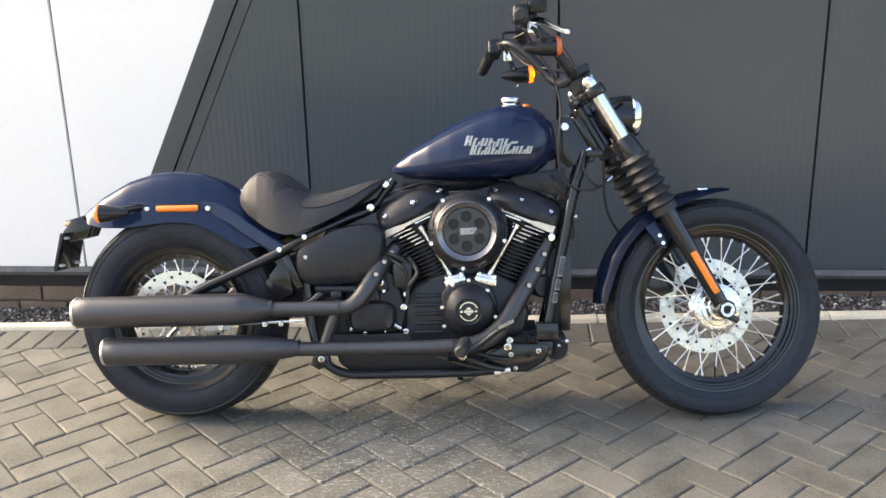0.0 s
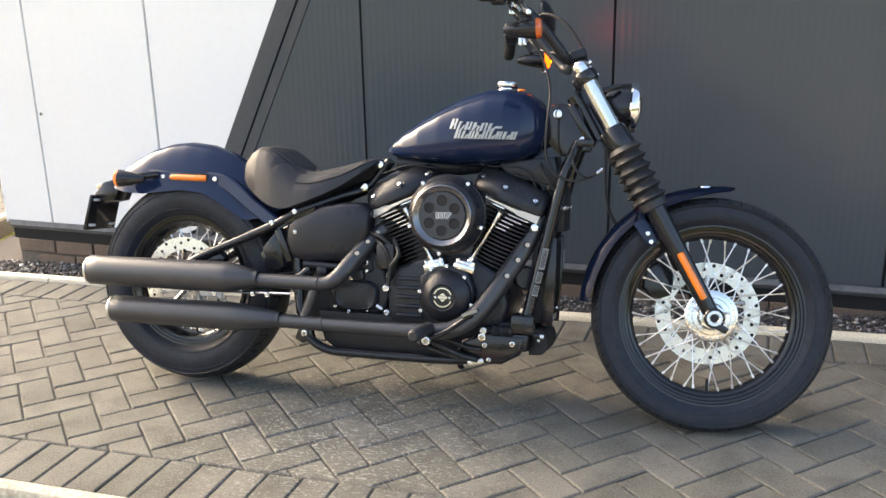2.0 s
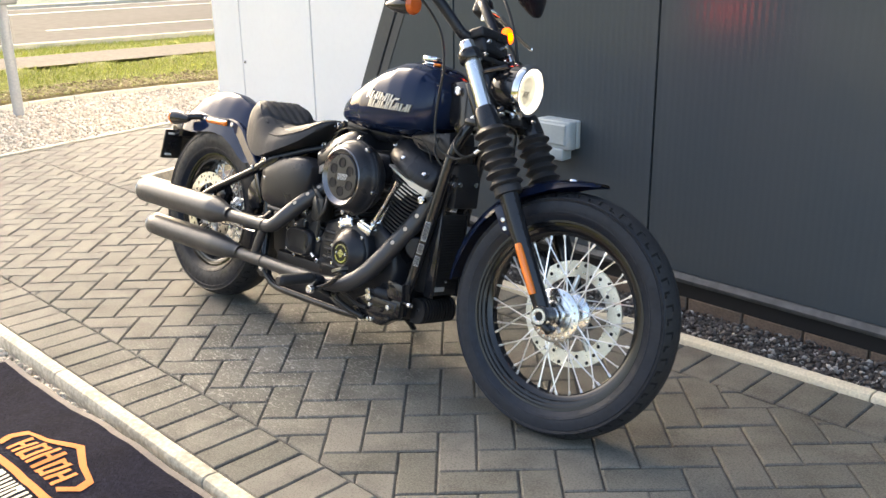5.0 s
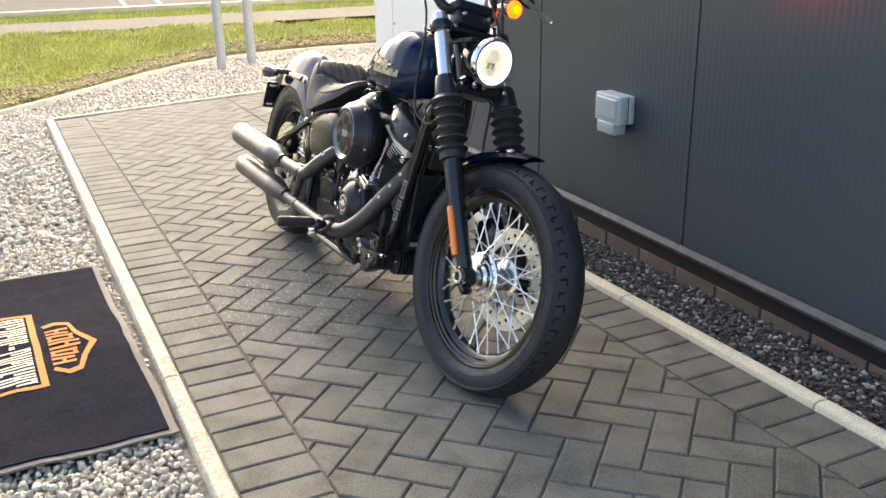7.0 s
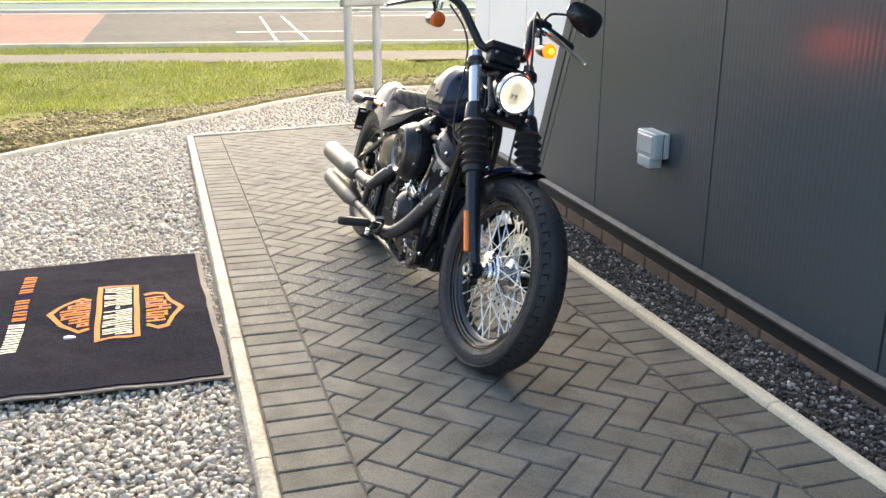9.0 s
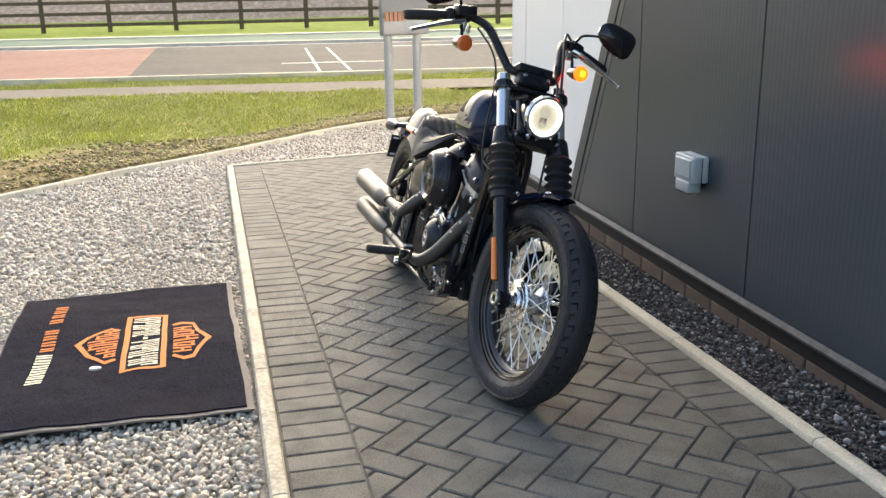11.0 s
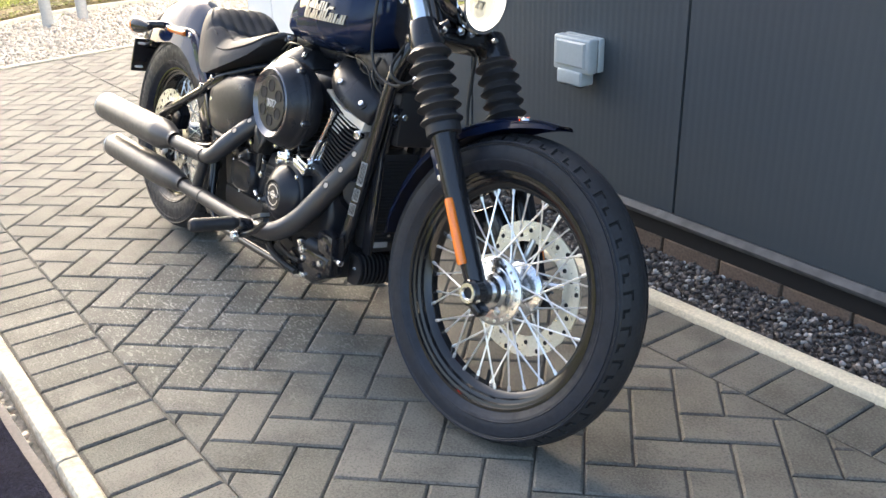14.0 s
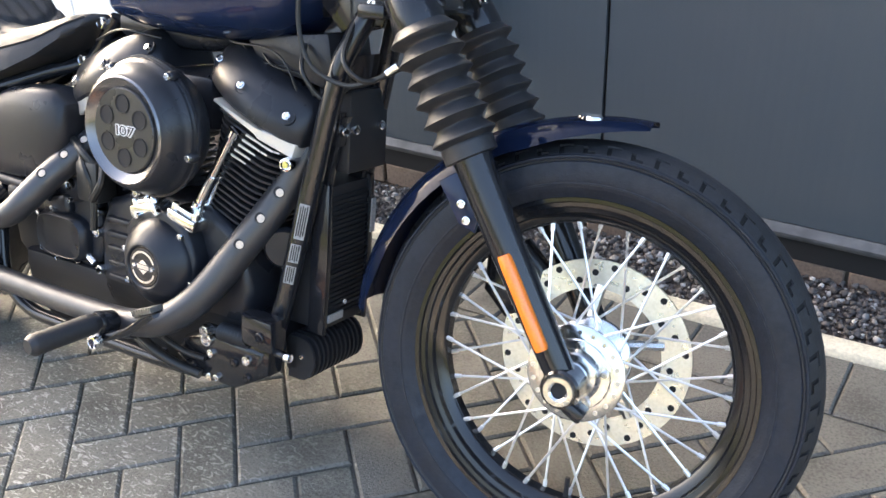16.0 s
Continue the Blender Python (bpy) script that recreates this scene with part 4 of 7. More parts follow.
for s in (RIGHT, LEFT):
    fitted = set(handlebar.children)
    a, b = Vector((1.018, s * 0.315, 1.157)), Vector((1.0005, s * 0.437, 1.1265))
    bm = fresh()
    d = (b - a)
    n = 15
    tube(bm, [a + d * (i / n) for i in range(n + 1)], [0.0185 + (0.0012 if i % 2 else 0) for i in range(n)] + [0.014], 16, 1)
    bit("grip", bm, M_BOOT, handlebar, "ribbed rubber grip")
    bm = fresh()
    c = Vector((1.026, s * 0.262, 1.170))
    box(bm, c, (0.046, 0.062, 0.056), Matrix.Rotation(radians(-15), 3, "X") if s > 0 else Matrix.Rotation(radians(15), 3, "X"), 0.012, 3)
    box(bm, c + Vector((0.03, s * -0.035, 0.004)), (0.045, 0.03, 0.036), None, 0.008)
    if s == RIGHT:
        box(bm, c + Vector((0.05, 0.018, 0.026)), (0.052, 0.075, 0.034), Matrix.Rotation(radians(12), 3, "X"), 0.006)
    bit("switch_housing", bm, M_SATIN, handlebar)
    bm = fresh()                                                     # lever
    tube(bm, [(1.066, s * 0.232, 1.160), (1.082, s * 0.265, 1.150), (1.092, s * 0.32, 1.130), (1.106, s * 0.385, 1.102), (1.122, s * 0.436, 1.080)], [0.012, 0.0125, 0.0105, 0.0085, 0.007], 10, 4, flatten=0.8)
    lathe(bm, [(0, 0.008), (0.006, 0.006), (0.008, 0), (0.006, -0.006), (0, -0.008)], Matrix.Translation((1.124, s * 0.44, 1.078)), 10)
    bit("lever", bm, M_ALU, handlebar, "polished hand lever")
    bm = fresh()
    box(bm, (1.062, s * 0.228, 1.145), (0.02, 0.014, 0.045), None, 0.003)
    box(bm, (1.075, s * 0.214, 1.135), (0.012, 0.012, 0.03), None, 0.003)
    bit("lever_clamp", bm, M_ALU, handlebar)
    # turn signal
    m = facing((1.124, s * 0.238, 1.083) if s == RIGHT else (1.134, s * 0.253, 1.083), (1, 0, 0.05))
    bm = fresh()
    lathe(bm, [(0, -0.088), (0.008, -0.085), (0.017, -0.065), (0.0245, -0.035), (0.028, 0.0), (0.028, 0.004), (0, 0.004)], m, 22)
    tube(bm, [(1.092, s * 0.238, 1.10), (1.078, s * 0.238, 1.125), (1.06, s * 0.238, 1.14)], 0.006, 8)
    sig = bit("turn_signal", bm, M_GLOSS, handlebar, "bullet turn signal with amber lens")
    bm = fresh()
    lathe(bm, [(0.0285, 0.004), (0.0285, 0.013), (0.024, 0.019), (0.012, 0.022), (0, 0.023)], m, 22)
    lamp_lens = bit("signal_lens", bm, M_SIGNALLENS if s == LEFT else M_AMBER, sig, "glowing amber lens" if s == LEFT else "unlit amber lens")
    if s == LEFT:
        bit("bulb", lathe(fresh(), [(0.012, 0.0205), (0.011, 0.0225), (0.006, 0.0245), (0, 0.025)], m, 18), M_SIGNAL, sig, "glowing bulb")
    # mirror
    bm = fresh()
    tube(bm, [(1.05, s * 0.245, 1.19), (1.06, s * 0.262, 1.222), (1.09, s * 0.285, 1.232), (1.13, s * 0.312, 1.236)], [0.006, 0.0055, 0.005, 0.005], 8)
    stem = bit("mirror_stem", bm, M_GLOSS, handlebar)
    bm = fresh()
    mm = facing((1.138, s * 0.366, 1.242), (1, s * -0.15, 0.1)) @ Matrix.Rotation(radians(-18 * s), 4, "Z")
    rings = []
    for f, k in ((-0.02, 0.86), (-0.014, 0.98), (-0.004, 1.0), (0.008, 0.8), (0.017, 0.45), (0.020, 0.1)):
        rings.append([mm @ Vector((0.079 * k * math.copysign(abs(math.cos(q)) ** 0.72, math.cos(q)), 0.051 * k * math.copysign(abs(math.sin(q)) ** 0.66, math.sin(q)) * (1 + 0.26 * s * math.cos(q)), f)) for q in np.linspace(0, 2 * math.pi, 32, endpoint=False)])
    loft(bm, rings)
    head = bit("mirror", bm, M_GLOSS, stem, "black tapered mirror")
    for ob in handlebar.children:                                    # the bar sits a little askew in its clamp
        if ob not in fitted:
            ob.location = (0, 0, 0.012) if s == LEFT else (0.014, 0, 0.002)

# cables ------------------------------------------------------------------------
for pts, r in (
    ([(1.085, -0.175, 1.165), (1.125, -0.125, 1.105), (1.165, -0.105, 1.04), (1.190, -0.104, 0.95), (1.183, -0.104, 0.85), (1.182, -0.102, 0.765), (1.205, -0.098, 0.712), (1.262, -0.088, 0.690), (1.312, -0.078, 0.705), (1.336, -0.072, 0.722)], 0.0038),
    ([(1.05, 0.2, 1.15), (1.10, 0.165, 1.10), (1.16, 0.12, 1.08), (1.22, 0.10, 1.06), (1.275, 0.10, 1.01), (1.30, 0.09, 0.95)], 0.0045),
    ([(1.06, 0.20, 1.19), (1.12, 0.155, 1.205), (1.19, 0.125, 1.17), (1.25, 0.115, 1.08), (1.285, 0.115, 0.97), (1.30, 0.115, 0.88)], 0.0048),
    ([(1.33, 0.09, 0.78), (1.34, 0.085, 0.62), (1.40, 0.09, 0.52), (1.50, 0.095, 0.44)], 0.0045),
    ([(1.25, -0.05, 0.79), (1.265, -0.10, 0.73), (1.30, -0.09, 0.70), (1.33, -0.04, 0.72)], 0.004),
    ([(1.16, -0.06, 0.74), (1.18, -0.09, 0.70), (1.21, -0.07, 0.66), (1.25, -0.05, 0.69)], 0.004),
):
    bm = fresh()
    tube(bm, pts, r, 8, 6)
    bit("cable", bm, M_CABLE)
bm = fresh()
tube(bm, [(1.326, -0.075, 0.714), (1.342, -0.070, 0.727)], 0.0055, 8)
bit("cable_end", bm, M_ALU)

# tank -----------------------------------------------------------------------
TANK = [(0.664, 0.012, 0.764, 0.782), (0.690, 0.045, 0.754, 0.803), (0.73, 0.075, 0.744, 0.832), (0.79, 0.105, 0.735, 0.868), (0.86, 0.125, 0.728, 0.907), (0.93, 0.137, 0.725, 0.938),
        (1.0, 0.142, 0.727, 0.958), (1.06, 0.140, 0.733, 0.960), (1.11, 0.129, 0.746, 0.948), (1.145, 0.106, 0.768, 0.926), (1.165, 0.078, 0.795, 0.902), (1.176, 0.04, 0.825, 0.872)]


def tank_row(x):
    xs = [r[0] for r in TANK]
    return [float(np.interp(x, xs, [r[i] for r in TANK])) for i in (1, 2, 3)]


def tank_point(x, q, out=0.0):
    """A point of the tank's skin: q from 0 (right, mid height) over the top to pi (left) and on below."""
    w, lo, hi = tank_row(x)
    mid = lo + 0.40 * (hi - lo)
    c, s = math.cos(q), math.sin(q)
    y = -(w + out) * math.copysign(abs(c) ** (0.66 if s > 0 else 0.85), c)
    z = mid + ((hi - mid + out) * abs(s) ** 0.84 if s > 0 else -(mid - lo + out) * abs(s) ** 0.7)
    return Vector((x, y, z))


bm = fresh()
xs = sorted(set([r[0] for r in TANK] + [float(v) for v in np.linspace(0.67, 1.17, 34)]))
loft(bm, [[tank_point(x, float(q)) for q in np.linspace(0, 2 * math.pi, 48, endpoint=False)] for x in xs])
bmesh.ops.smooth_vert(bm, verts=bm.verts[:], factor=0.5, use_axis_x=True, use_axis_y=True, use_axis_z=True)
tank = bit("fuel_tank", bm, M_PAINT, label="midnight blue teardrop fuel tank", angle=70)
bm = fresh()
lathe(bm, [(0.027, -0.006), (0.027, 0.004), (0.031, 0.006), (0.033, 0.009), (0.033, 0.019), (0.031, 0.0225), (0.02, 0.0235), (0, 0.0235)], facing((1.042, -0.002, 0.958), (0.02, 0, 1)), 32)
bit("filler_cap", bm, M_CHROME, tank, "chrome filler cap")
bm = fresh()
lathe(bm, [(0.012, 0.0), (0.012, 0.004), (0.008, 0.006), (0, 0.006)], facing((1.09, -0.03, 0.953), (0.1, -0.1, 1)), 16)
bit("gauge_light", bm, M_ORANGE, tank)


def badge_block(x0, x1, z0, z1, lean):
    """One slanted silver block on the tank's right cheek."""
    bm = fresh()
    outer, inner = [], []
    for x, z in ((x0, z0), (x1, z0), (x1 + lean, z1), (x0 + lean, z1)):
        w, lo, hi = tank_row(x)
        mid = lo + 0.40 * (hi - lo)
        s = min(1.0, abs(z - mid) / ((hi - mid) if z > mid else (mid - lo)))
        q = math.asin(min(1.0, s ** (1 / 0.84))) if z > mid else -math.asin(min(1.0, s ** (1 / 0.7)))
        outer.append(tank_point(x, q, 0.004))
        inner.append(tank_point(x, q, -0.004))
    loft(bm, [inner, outer])
    return bit("badge", bm, M_SILVER, tank)


for row, (x0, x1, z0, h) in enumerate(((0.900, 1.062, 0.835, 0.0225), (0.915, 1.100, 0.808, 0.0215))):
    n = 7 if row == 0 else 9                                         # two slanted rows of plain silver blocks
    for i in range(n):
        a, b = x0 + (x1 - x0) * i / n, x0 + (x1 - x0) * (i + 0.86) / n
        tall = 1.25 if i == 0 else 1.0
        drop = -0.010 * (i / n) * (1 if row == 0 else 0.2)
        if row == 0 and i == n - 1:
            badge_block(a, b, z0 + drop + 0.010, z0 + drop + 0.016, 0.003)
        else:
            badge_block(a, a + 0.0085, z0 + drop, z0 + drop + h * tall, 0.009)
            badge_block(b - 0.0065, b, z0 + drop, z0 + drop + h * tall * (1.0, 0.55)[i % 2], 0.008)
            badge_block(a + 0.008, b - 0.005, z0 + drop + h * (0.40, 0.72, 0.1)[i % 3], z0 + drop + h * (0.66, 0.98, 0.36)[i % 3], 0.006)
bm = fresh()                                                         # dark cover under the tank's front
slab(bm, [(1.03, 0.74), (1.20, 0.76), (1.215, 0.68), (1.20, 0.672), (1.06, 0.70)], "y", -0.055, 0.055, 0.006)
bit("tank_skirt", bm, M_SATIN)
bm = fresh()
tube(bm, [(0.70, 0, 0.735), (0.95, 0, 0.735), (1.20, 0, 0.83)], 0.03, 12)
bit("backbone", bm, M_SATIN)

# seat -------------------------------------------------------------------------
SEAT = [(0.186, 0.05, 0.692, 0.712), (0.20, 0.08, 0.672, 0.738), (0.225, 0.102, 0.648, 0.764), (0.255, 0.118, 0.628, 0.780), (0.29, 0.13, 0.605, 0.778), (0.32, 0.138, 0.592, 0.764), (0.35, 0.143, 0.585, 0.746),
        (0.38, 0.146, 0.588, 0.729), (0.41, 0.147, 0.598, 0.715), (0.45, 0.143, 0.613, 0.712), (0.50, 0.130, 0.635, 0.722), (0.55, 0.110, 0.662, 0.734), (0.60, 0.084, 0.700, 0.748), (0.632, 0.06, 0.724, 0.751), (0.648, 0.028, 0.738, 0.748)]
def seat_row(x):
    return [float(np.interp(x, [r[0] for r in SEAT], [r[i] for r in SEAT])) for i in (1, 2, 3)]


def seat_point(x, u, out=0.0):
    """A point of the seat's skin, u from -1 (right edge) to 1."""
    w, lo, hi = seat_row(x)
    back = max(0.0, 1 - abs(x - 0.335) / 0.075)
    edge = 3.2 + 3.3 * min(1.0, max(0.0, (0.40 - x) / 0.08))                                      # the bolster has square ends
    z = lo + (hi - lo) * (1 - abs(u) ** edge) ** 0.55
    z -= 0.012 * math.exp(-(u / 0.5) ** 2) * (1 - math.exp(-((x - 0.29) / 0.07) ** 2))              # dished where one sits
    if abs(u) < 0.72:
        z += back ** 0.5 * 0.010 * (abs(math.cos(math.pi * w * u / 0.033)) ** 0.6 - 0.65)           # pleats
    z -= 0.010 * math.exp(-((x - (0.402 - 0.11 * u * u)) / 0.006) ** 2) * (1 if abs(u) < 0.9 else 0)   # fold before the bolster
    z -= 0.006 * math.exp(-((abs(u) - (0.55 + (x - 0.40) * 0.9)) / 0.04) ** 2) * (1 if x > 0.41 else 0)   # panel seam
    return Vector((x, (w + out) * u, max(z, lo + 0.001) + out))


bm = fresh()
rings = []
for x in [float(v) for v in np.linspace(0.186, 0.648, 96)]:
    w, lo, hi = seat_row(x)
    rings.append([Vector((x, -w * 0.8, lo))] + [seat_point(x, -1 + k / 30) for k in range(61)] + [Vector((x, w * 0.8, lo))])
loft(bm, rings)
seat = bit("seat", bm, M_VINYL, label="black vinyl solo seat with pleated bolster", angle=80)
for s in (RIGHT, LEFT):                                              # piping round the bolster and along the nose
    bit("piping", tube(fresh(), [seat_point(x, s * u, 0.001) for x, u in ((0.235, 0.45), (0.262, 0.66), (0.30, 0.76), (0.335, 0.80), (0.37, 0.78))], 0.0024, 6, 5), M_VINYL, seat)
    bit("piping", tube(fresh(), [seat_point(x, s * u, 0.001) for x, u in ((0.40, 0.86), (0.45, 0.88), (0.50, 0.90), (0.55, 0.91), (0.60, 0.90), (0.63, 0.85))], 0.0022, 6, 5), M_VINYL, seat)
bolt((0.192, -0.03, 0.722), (-0.6, 0, 0.7), seat, 0.007)

# rear fender --------------------------------------------------------------------
REAR = [(-0.345, 0.650, -0.333, 0.643, 0.030), (-0.318, 0.674, -0.300, 0.629, 0.066), (-0.268, 0.713, -0.252, 0.617, 0.086), (-0.18, 0.760, -0.172, 0.613, 0.096), (-0.10, 0.782, -0.10, 0.621, 0.098), (-0.03, 0.788, -0.03, 0.628, 0.099),
        (0.05, 0.779, 0.05, 0.620, 0.100), (0.125, 0.752, 0.118, 0.588, 0.101), (0.185, 0.716, 0.165, 0.556, 0.102), (0.24, 0.674, 0.205, 0.537, 0.102), (0.29, 0.63, 0.255, 0.546, 0.102), (0.335, 0.585, 0.305, 0.562, 0.100)]
bm = fresh()
rows = []
for f in np.linspace(0, len(REAR) - 1, 45):
    i = min(int(f), len(REAR) - 2)
    rows.append([float(a + (b - a) * (f - i)) for a, b in zip(REAR[i], REAR[i + 1])])
rings = []
for tx, tz, ex, ez, w in rows:
    ring = []
    for k in range(27):
        u = -1 + k / 13
        s = (1 - abs(u) ** 2.3) ** 0.80
        ring.append(Vector((ex + (tx - ex) * s, 0.87 * w * u, ez + (tz - ez) * s)))
    rings.append(ring)
loft(bm, rings, ends=False, closed=False)
bmesh.ops.smooth_vert(bm, verts=bm.verts[:], factor=0.4, use_axis_x=True, use_axis_y=False, use_axis_z=True)
bmesh.ops.solidify(bm, geom=bm.faces[:], thickness=0.004)
rear_fender = bit("rear_fender", bm, M_PAINT, label="midnight blue bobbed rear mudguard", angle=60)
def strut_y(x):
    """How far out the fender strut's face lies: it leans in over the mudguard."""
    return float(np.interp(x, [-0.17, 0.10, 0.16, 0.24, 0.335], [0.0745, 0.0775, 0.086, 0.104, 0.124]))


for s in (RIGHT, LEFT):
    bm = fresh()
    upper = smooth_path([Vector((x, 0, z)) for x, z in ((-0.160, 0.699), (-0.016, 0.697), (0.10, 0.691), (0.168, 0.667), (0.243, 0.615), (0.346, 0.552))], 5)
    lower = smooth_path([Vector((x, 0, z)) for x, z in ((-0.140, 0.652), (-0.018, 0.650), (0.094, 0.645), (0.147, 0.625), (0.222, 0.576), (0.323, 0.516))], 5)
    rings = []
    for a, b in zip(upper, lower):
        f = s * strut_y(a.x)
        rings.append([Vector((a.x, f - s * 0.022, a.z)), Vector((a.x, f - s * 0.006, a.z)), Vector((a.x, f, a.z - 0.006)), Vector((b.x, f, b.z + 0.006)), Vector((b.x, f - s * 0.006, b.z)), Vector((b.x, f - s * 0.022, b.z))])
    loft(bm, rings)
    strut = bit("fender_strut", bm, M_PAINT)
    for x, z in ((-0.103, 0.675), (0.092, 0.672), (0.326, 0.538)):
        bolt((x, s * strut_y(x), z), (0, s, 0), strut, 0.009, 0.005)
    bm = fresh()
    f = s * (strut_y(0) + 0.0015)
    tube(bm, [(-0.066, f, 0.675), (-0.060, f + s * 0.001, 0.675), (0.052, f + s * 0.001, 0.674), (0.058, f, 0.674)], [0.006, 0.0108, 0.0108, 0.006], 10, 3)
    for v in bm.verts:
        v.co.y += s * 0.002
    back = fresh()
    box(back, (-0.004, f, 0.6745), (0.140, 0.007, 0.033), None, 0.003, 2)
    bit("reflector_frame", back, M_GLOSS, strut)
    bit("side_reflector", bm, M_ORANGE, strut, "long amber side reflector")
    m = facing((-0.228, s * 0.128, 0.668), (-1, s * 0.10, 0))
    bm = fresh()
    lathe(bm, [(0, -0.085), (0.010, -0.082), (0.018, -0.058), (0.025, -0.024), (0.0285, -0.002), (0.0285, 0.004), (0, 0.004)], m, 22)
    tube(bm, [(-0.130, s * 0.074, 0.682), (-0.145, s * 0.095, 0.680), (-0.17, s * 0.118, 0.674)], [0.013, 0.012, 0.014], 10, 4)
    sig = bit("rear_turn_signal", bm, M_GLOSS, bike, "black bullet rear turn signal")
    bm = fresh()
    lathe(bm, [(0.029, 0.004), (0.029, 0.012), (0.024, 0.018), (0.012, 0.021), (0, 0.022)], m, 22)
    bit("signal_lens", bm, M_ORANGE, sig, "amber lens")
bm = fresh()                                                         # number plate bracket
slab(bm, [(-0.330, 0.660), (-0.300, 0.628), (-0.318, 0.590), (-0.385, 0.575), (-0.398, 0.612), (-0.362, 0.652)], "y", -0.045, 0.045, 0.006)
tube(bm, [(-0.365, -0.035, 0.615), (-0.365, 0.035, 0.615)], 0.02, 12)
bracket = bit("plate_bracket", bm, M_GLOSS)
bm = fresh()
box(bm, (-0.40, 0, 0.548), (0.012, 0.16, 0.125), Matrix.Rotation(radians(14), 3, "Y"), 0.004)
plate = bit("plate_holder", bm, M_GLOSS, bracket, "empty black number plate holder")
for y in (-0.055, 0.055):
    for z in (0.505, 0.592):
        bit("plate_slot", box(fresh(), (-0.394 + (z - 0.548) * 0.25, y, z), (0.018, 0.028, 0.007), Matrix.Rotation(radians(14), 3, "Y"), 0.002), M_LABEL, plate)
bm = fresh()
box(bm, (-0.380, -0.012, 0.638), (0.036, 0.045, 0.020), Matrix.Rotation(radians(-12), 3, "Y"), 0.007, 3)
lamp_hood = bit("lamp_hood", bm, M_GLOSS, bracket)
bm = fresh()
box(bm, (-0.384, -0.0315, 0.637), (0.024, 0.010, 0.013), Matrix.Rotation(radians(-12), 3, "Y"), 0.004, 2)
bit("tail_lamp", bm, M_SIGNALPALE, bracket, "small pale plate lamp")

# frame ------------------------------------------------------------------------------
frame_part = bit("frame", tube(fresh(), [(1.255, 0, 0.93), (1.20, 0, 0.84), (1.0, 0, 0.745), (0.72, 0, 0.70), (0.45, 0, 0.60)], 0.022, 12), M_GLOSS, label="gloss black tubular frame")
for s in (RIGHT, LEFT):
    y = s * 0.122
    for name, pts, r in (
        ("seat_rail", [(0.31, y, 0.524), (0.403, y, 0.574), (0.46, y * 0.86, 0.598), (0.53, y * 0.5, 0.628), (0.60, s * 0.020, 0.655), (0.65, s * 0.012, 0.715), (0.67, s * 0.01, 0.74)], 0.0135),
        ("swingarm", [(0.0, y * 1.02, 0.385), (0.07, y * 1.02, 0.424), (0.19, y * 1.02, 0.474), (0.325, y, 0.532)], 0.015),
        ("lower_swingarm", [(-0.02, y * 1.02, 0.325), (0.15, y, 0.335), (0.38, y * 0.95, 0.36), (0.45, y * 0.9, 0.40)], 0.018),
        ("down_tube", [(1.266, s * 0.035, 0.80), (1.248, s * 0.052, 0.755), (1.227, s * 0.064, 0.695), (1.189, s * 0.071, 0.53), (1.158, s * 0.077, 0.39), (1.135, s * 0.085, 0.285), (1.112, s * 0.102, 0.215), (1.05, s * 0.115, 0.165)], 0.0175),
        ("cradle_rail", [(1.06, s * 0.115, 0.165), (0.936, y, 0.150), (0.80, y, 0.146), (0.60, y, 0.146), (0.515, y, 0.150), (0.462, y, 0.175), (0.43, y, 0.215), (0.41, y * 0.9, 0.30)], 0.014),
        ("pivot_tube", [(0.41, y * 0.9, 0.30), (0.40, y * 0.85, 0.42), (0.385, y * 0.9, 0.56)], 0.017),
    ):
        ob = bit(name, tube(fresh(), pts, r, 12, 5), M_GLOSS, frame_part)
    for at, r in (((0.406, y + s * 0.013, 0.578), 0.009), ((0.326, y + s * 0.010, 0.541), 0.009), ((0.597, s * 0.033, 0.657), 0.013), ((0.646, s * 0.026, 0.728), 0.012), ((0.442, y + s * 0.014, 0.200), 0.011)):
        bolt(at, (0, s, 0), frame_part, r, 0.007)
for s in (RIGHT, LEFT):                                              # lugs and gussets
    y = s * 0.122
    bit("frame_lug", slab(fresh(), [(0.36, 0.548), (0.395, 0.562), (0.475, 0.598), (0.465, 0.578), (0.40, 0.548), (0.37, 0.535)], "y", y - s * 0.006, y + s * 0.010, 0.003), M_GLOSS, frame_part)
    bit("frame_lug", slab(fresh(), [(0.405, 0.18), (0.43, 0.165), (0.47, 0.18), (0.46, 0.215), (0.42, 0.225)], "y", y - s * 0.012, y + s * 0.010, 0.004), M_GLOSS, frame_part)
for z0, z1 in ((0.496, 0.430), (0.425, 0.390), (0.386, 0.352)):      # stickers on the tube
    zc = (z0 + z1) / 2
    bm = fresh()
    lean = Matrix.Rotation(math.atan(0.214), 3, "Y")
    face = lean @ Matrix.Rotation(radians(28), 3, "Z")
    mid = Vector((1.152 + (zc - 0.363) * 0.221, -0.0785 + (zc - 0.363) * 0.043, zc))
    box(bm, mid + face @ Vector((0, -0.0176, 0)), (0.017, 0.0014, (z0 - z1) * 0.95), face, 0.0004, 1)
    st = bit("sticker", bm, M_LABELGREY if z1 > 0.35 else M_LABEL, frame_part, "small warning sticker with dark bars")
    bm = fresh()
    for i in range(4):
        box(bm, mid + face @ Vector((-0.0054 + 0.0036 * i, -0.0184, 0.002 * (i % 2))), (0.0020, 0.0008, (z0 - z1) * 0.8), face)
    bit("print_bar", bm, M_GAP, st)["kind"] = "stuff"
bm = fresh()                                                         # plates behind the side cover
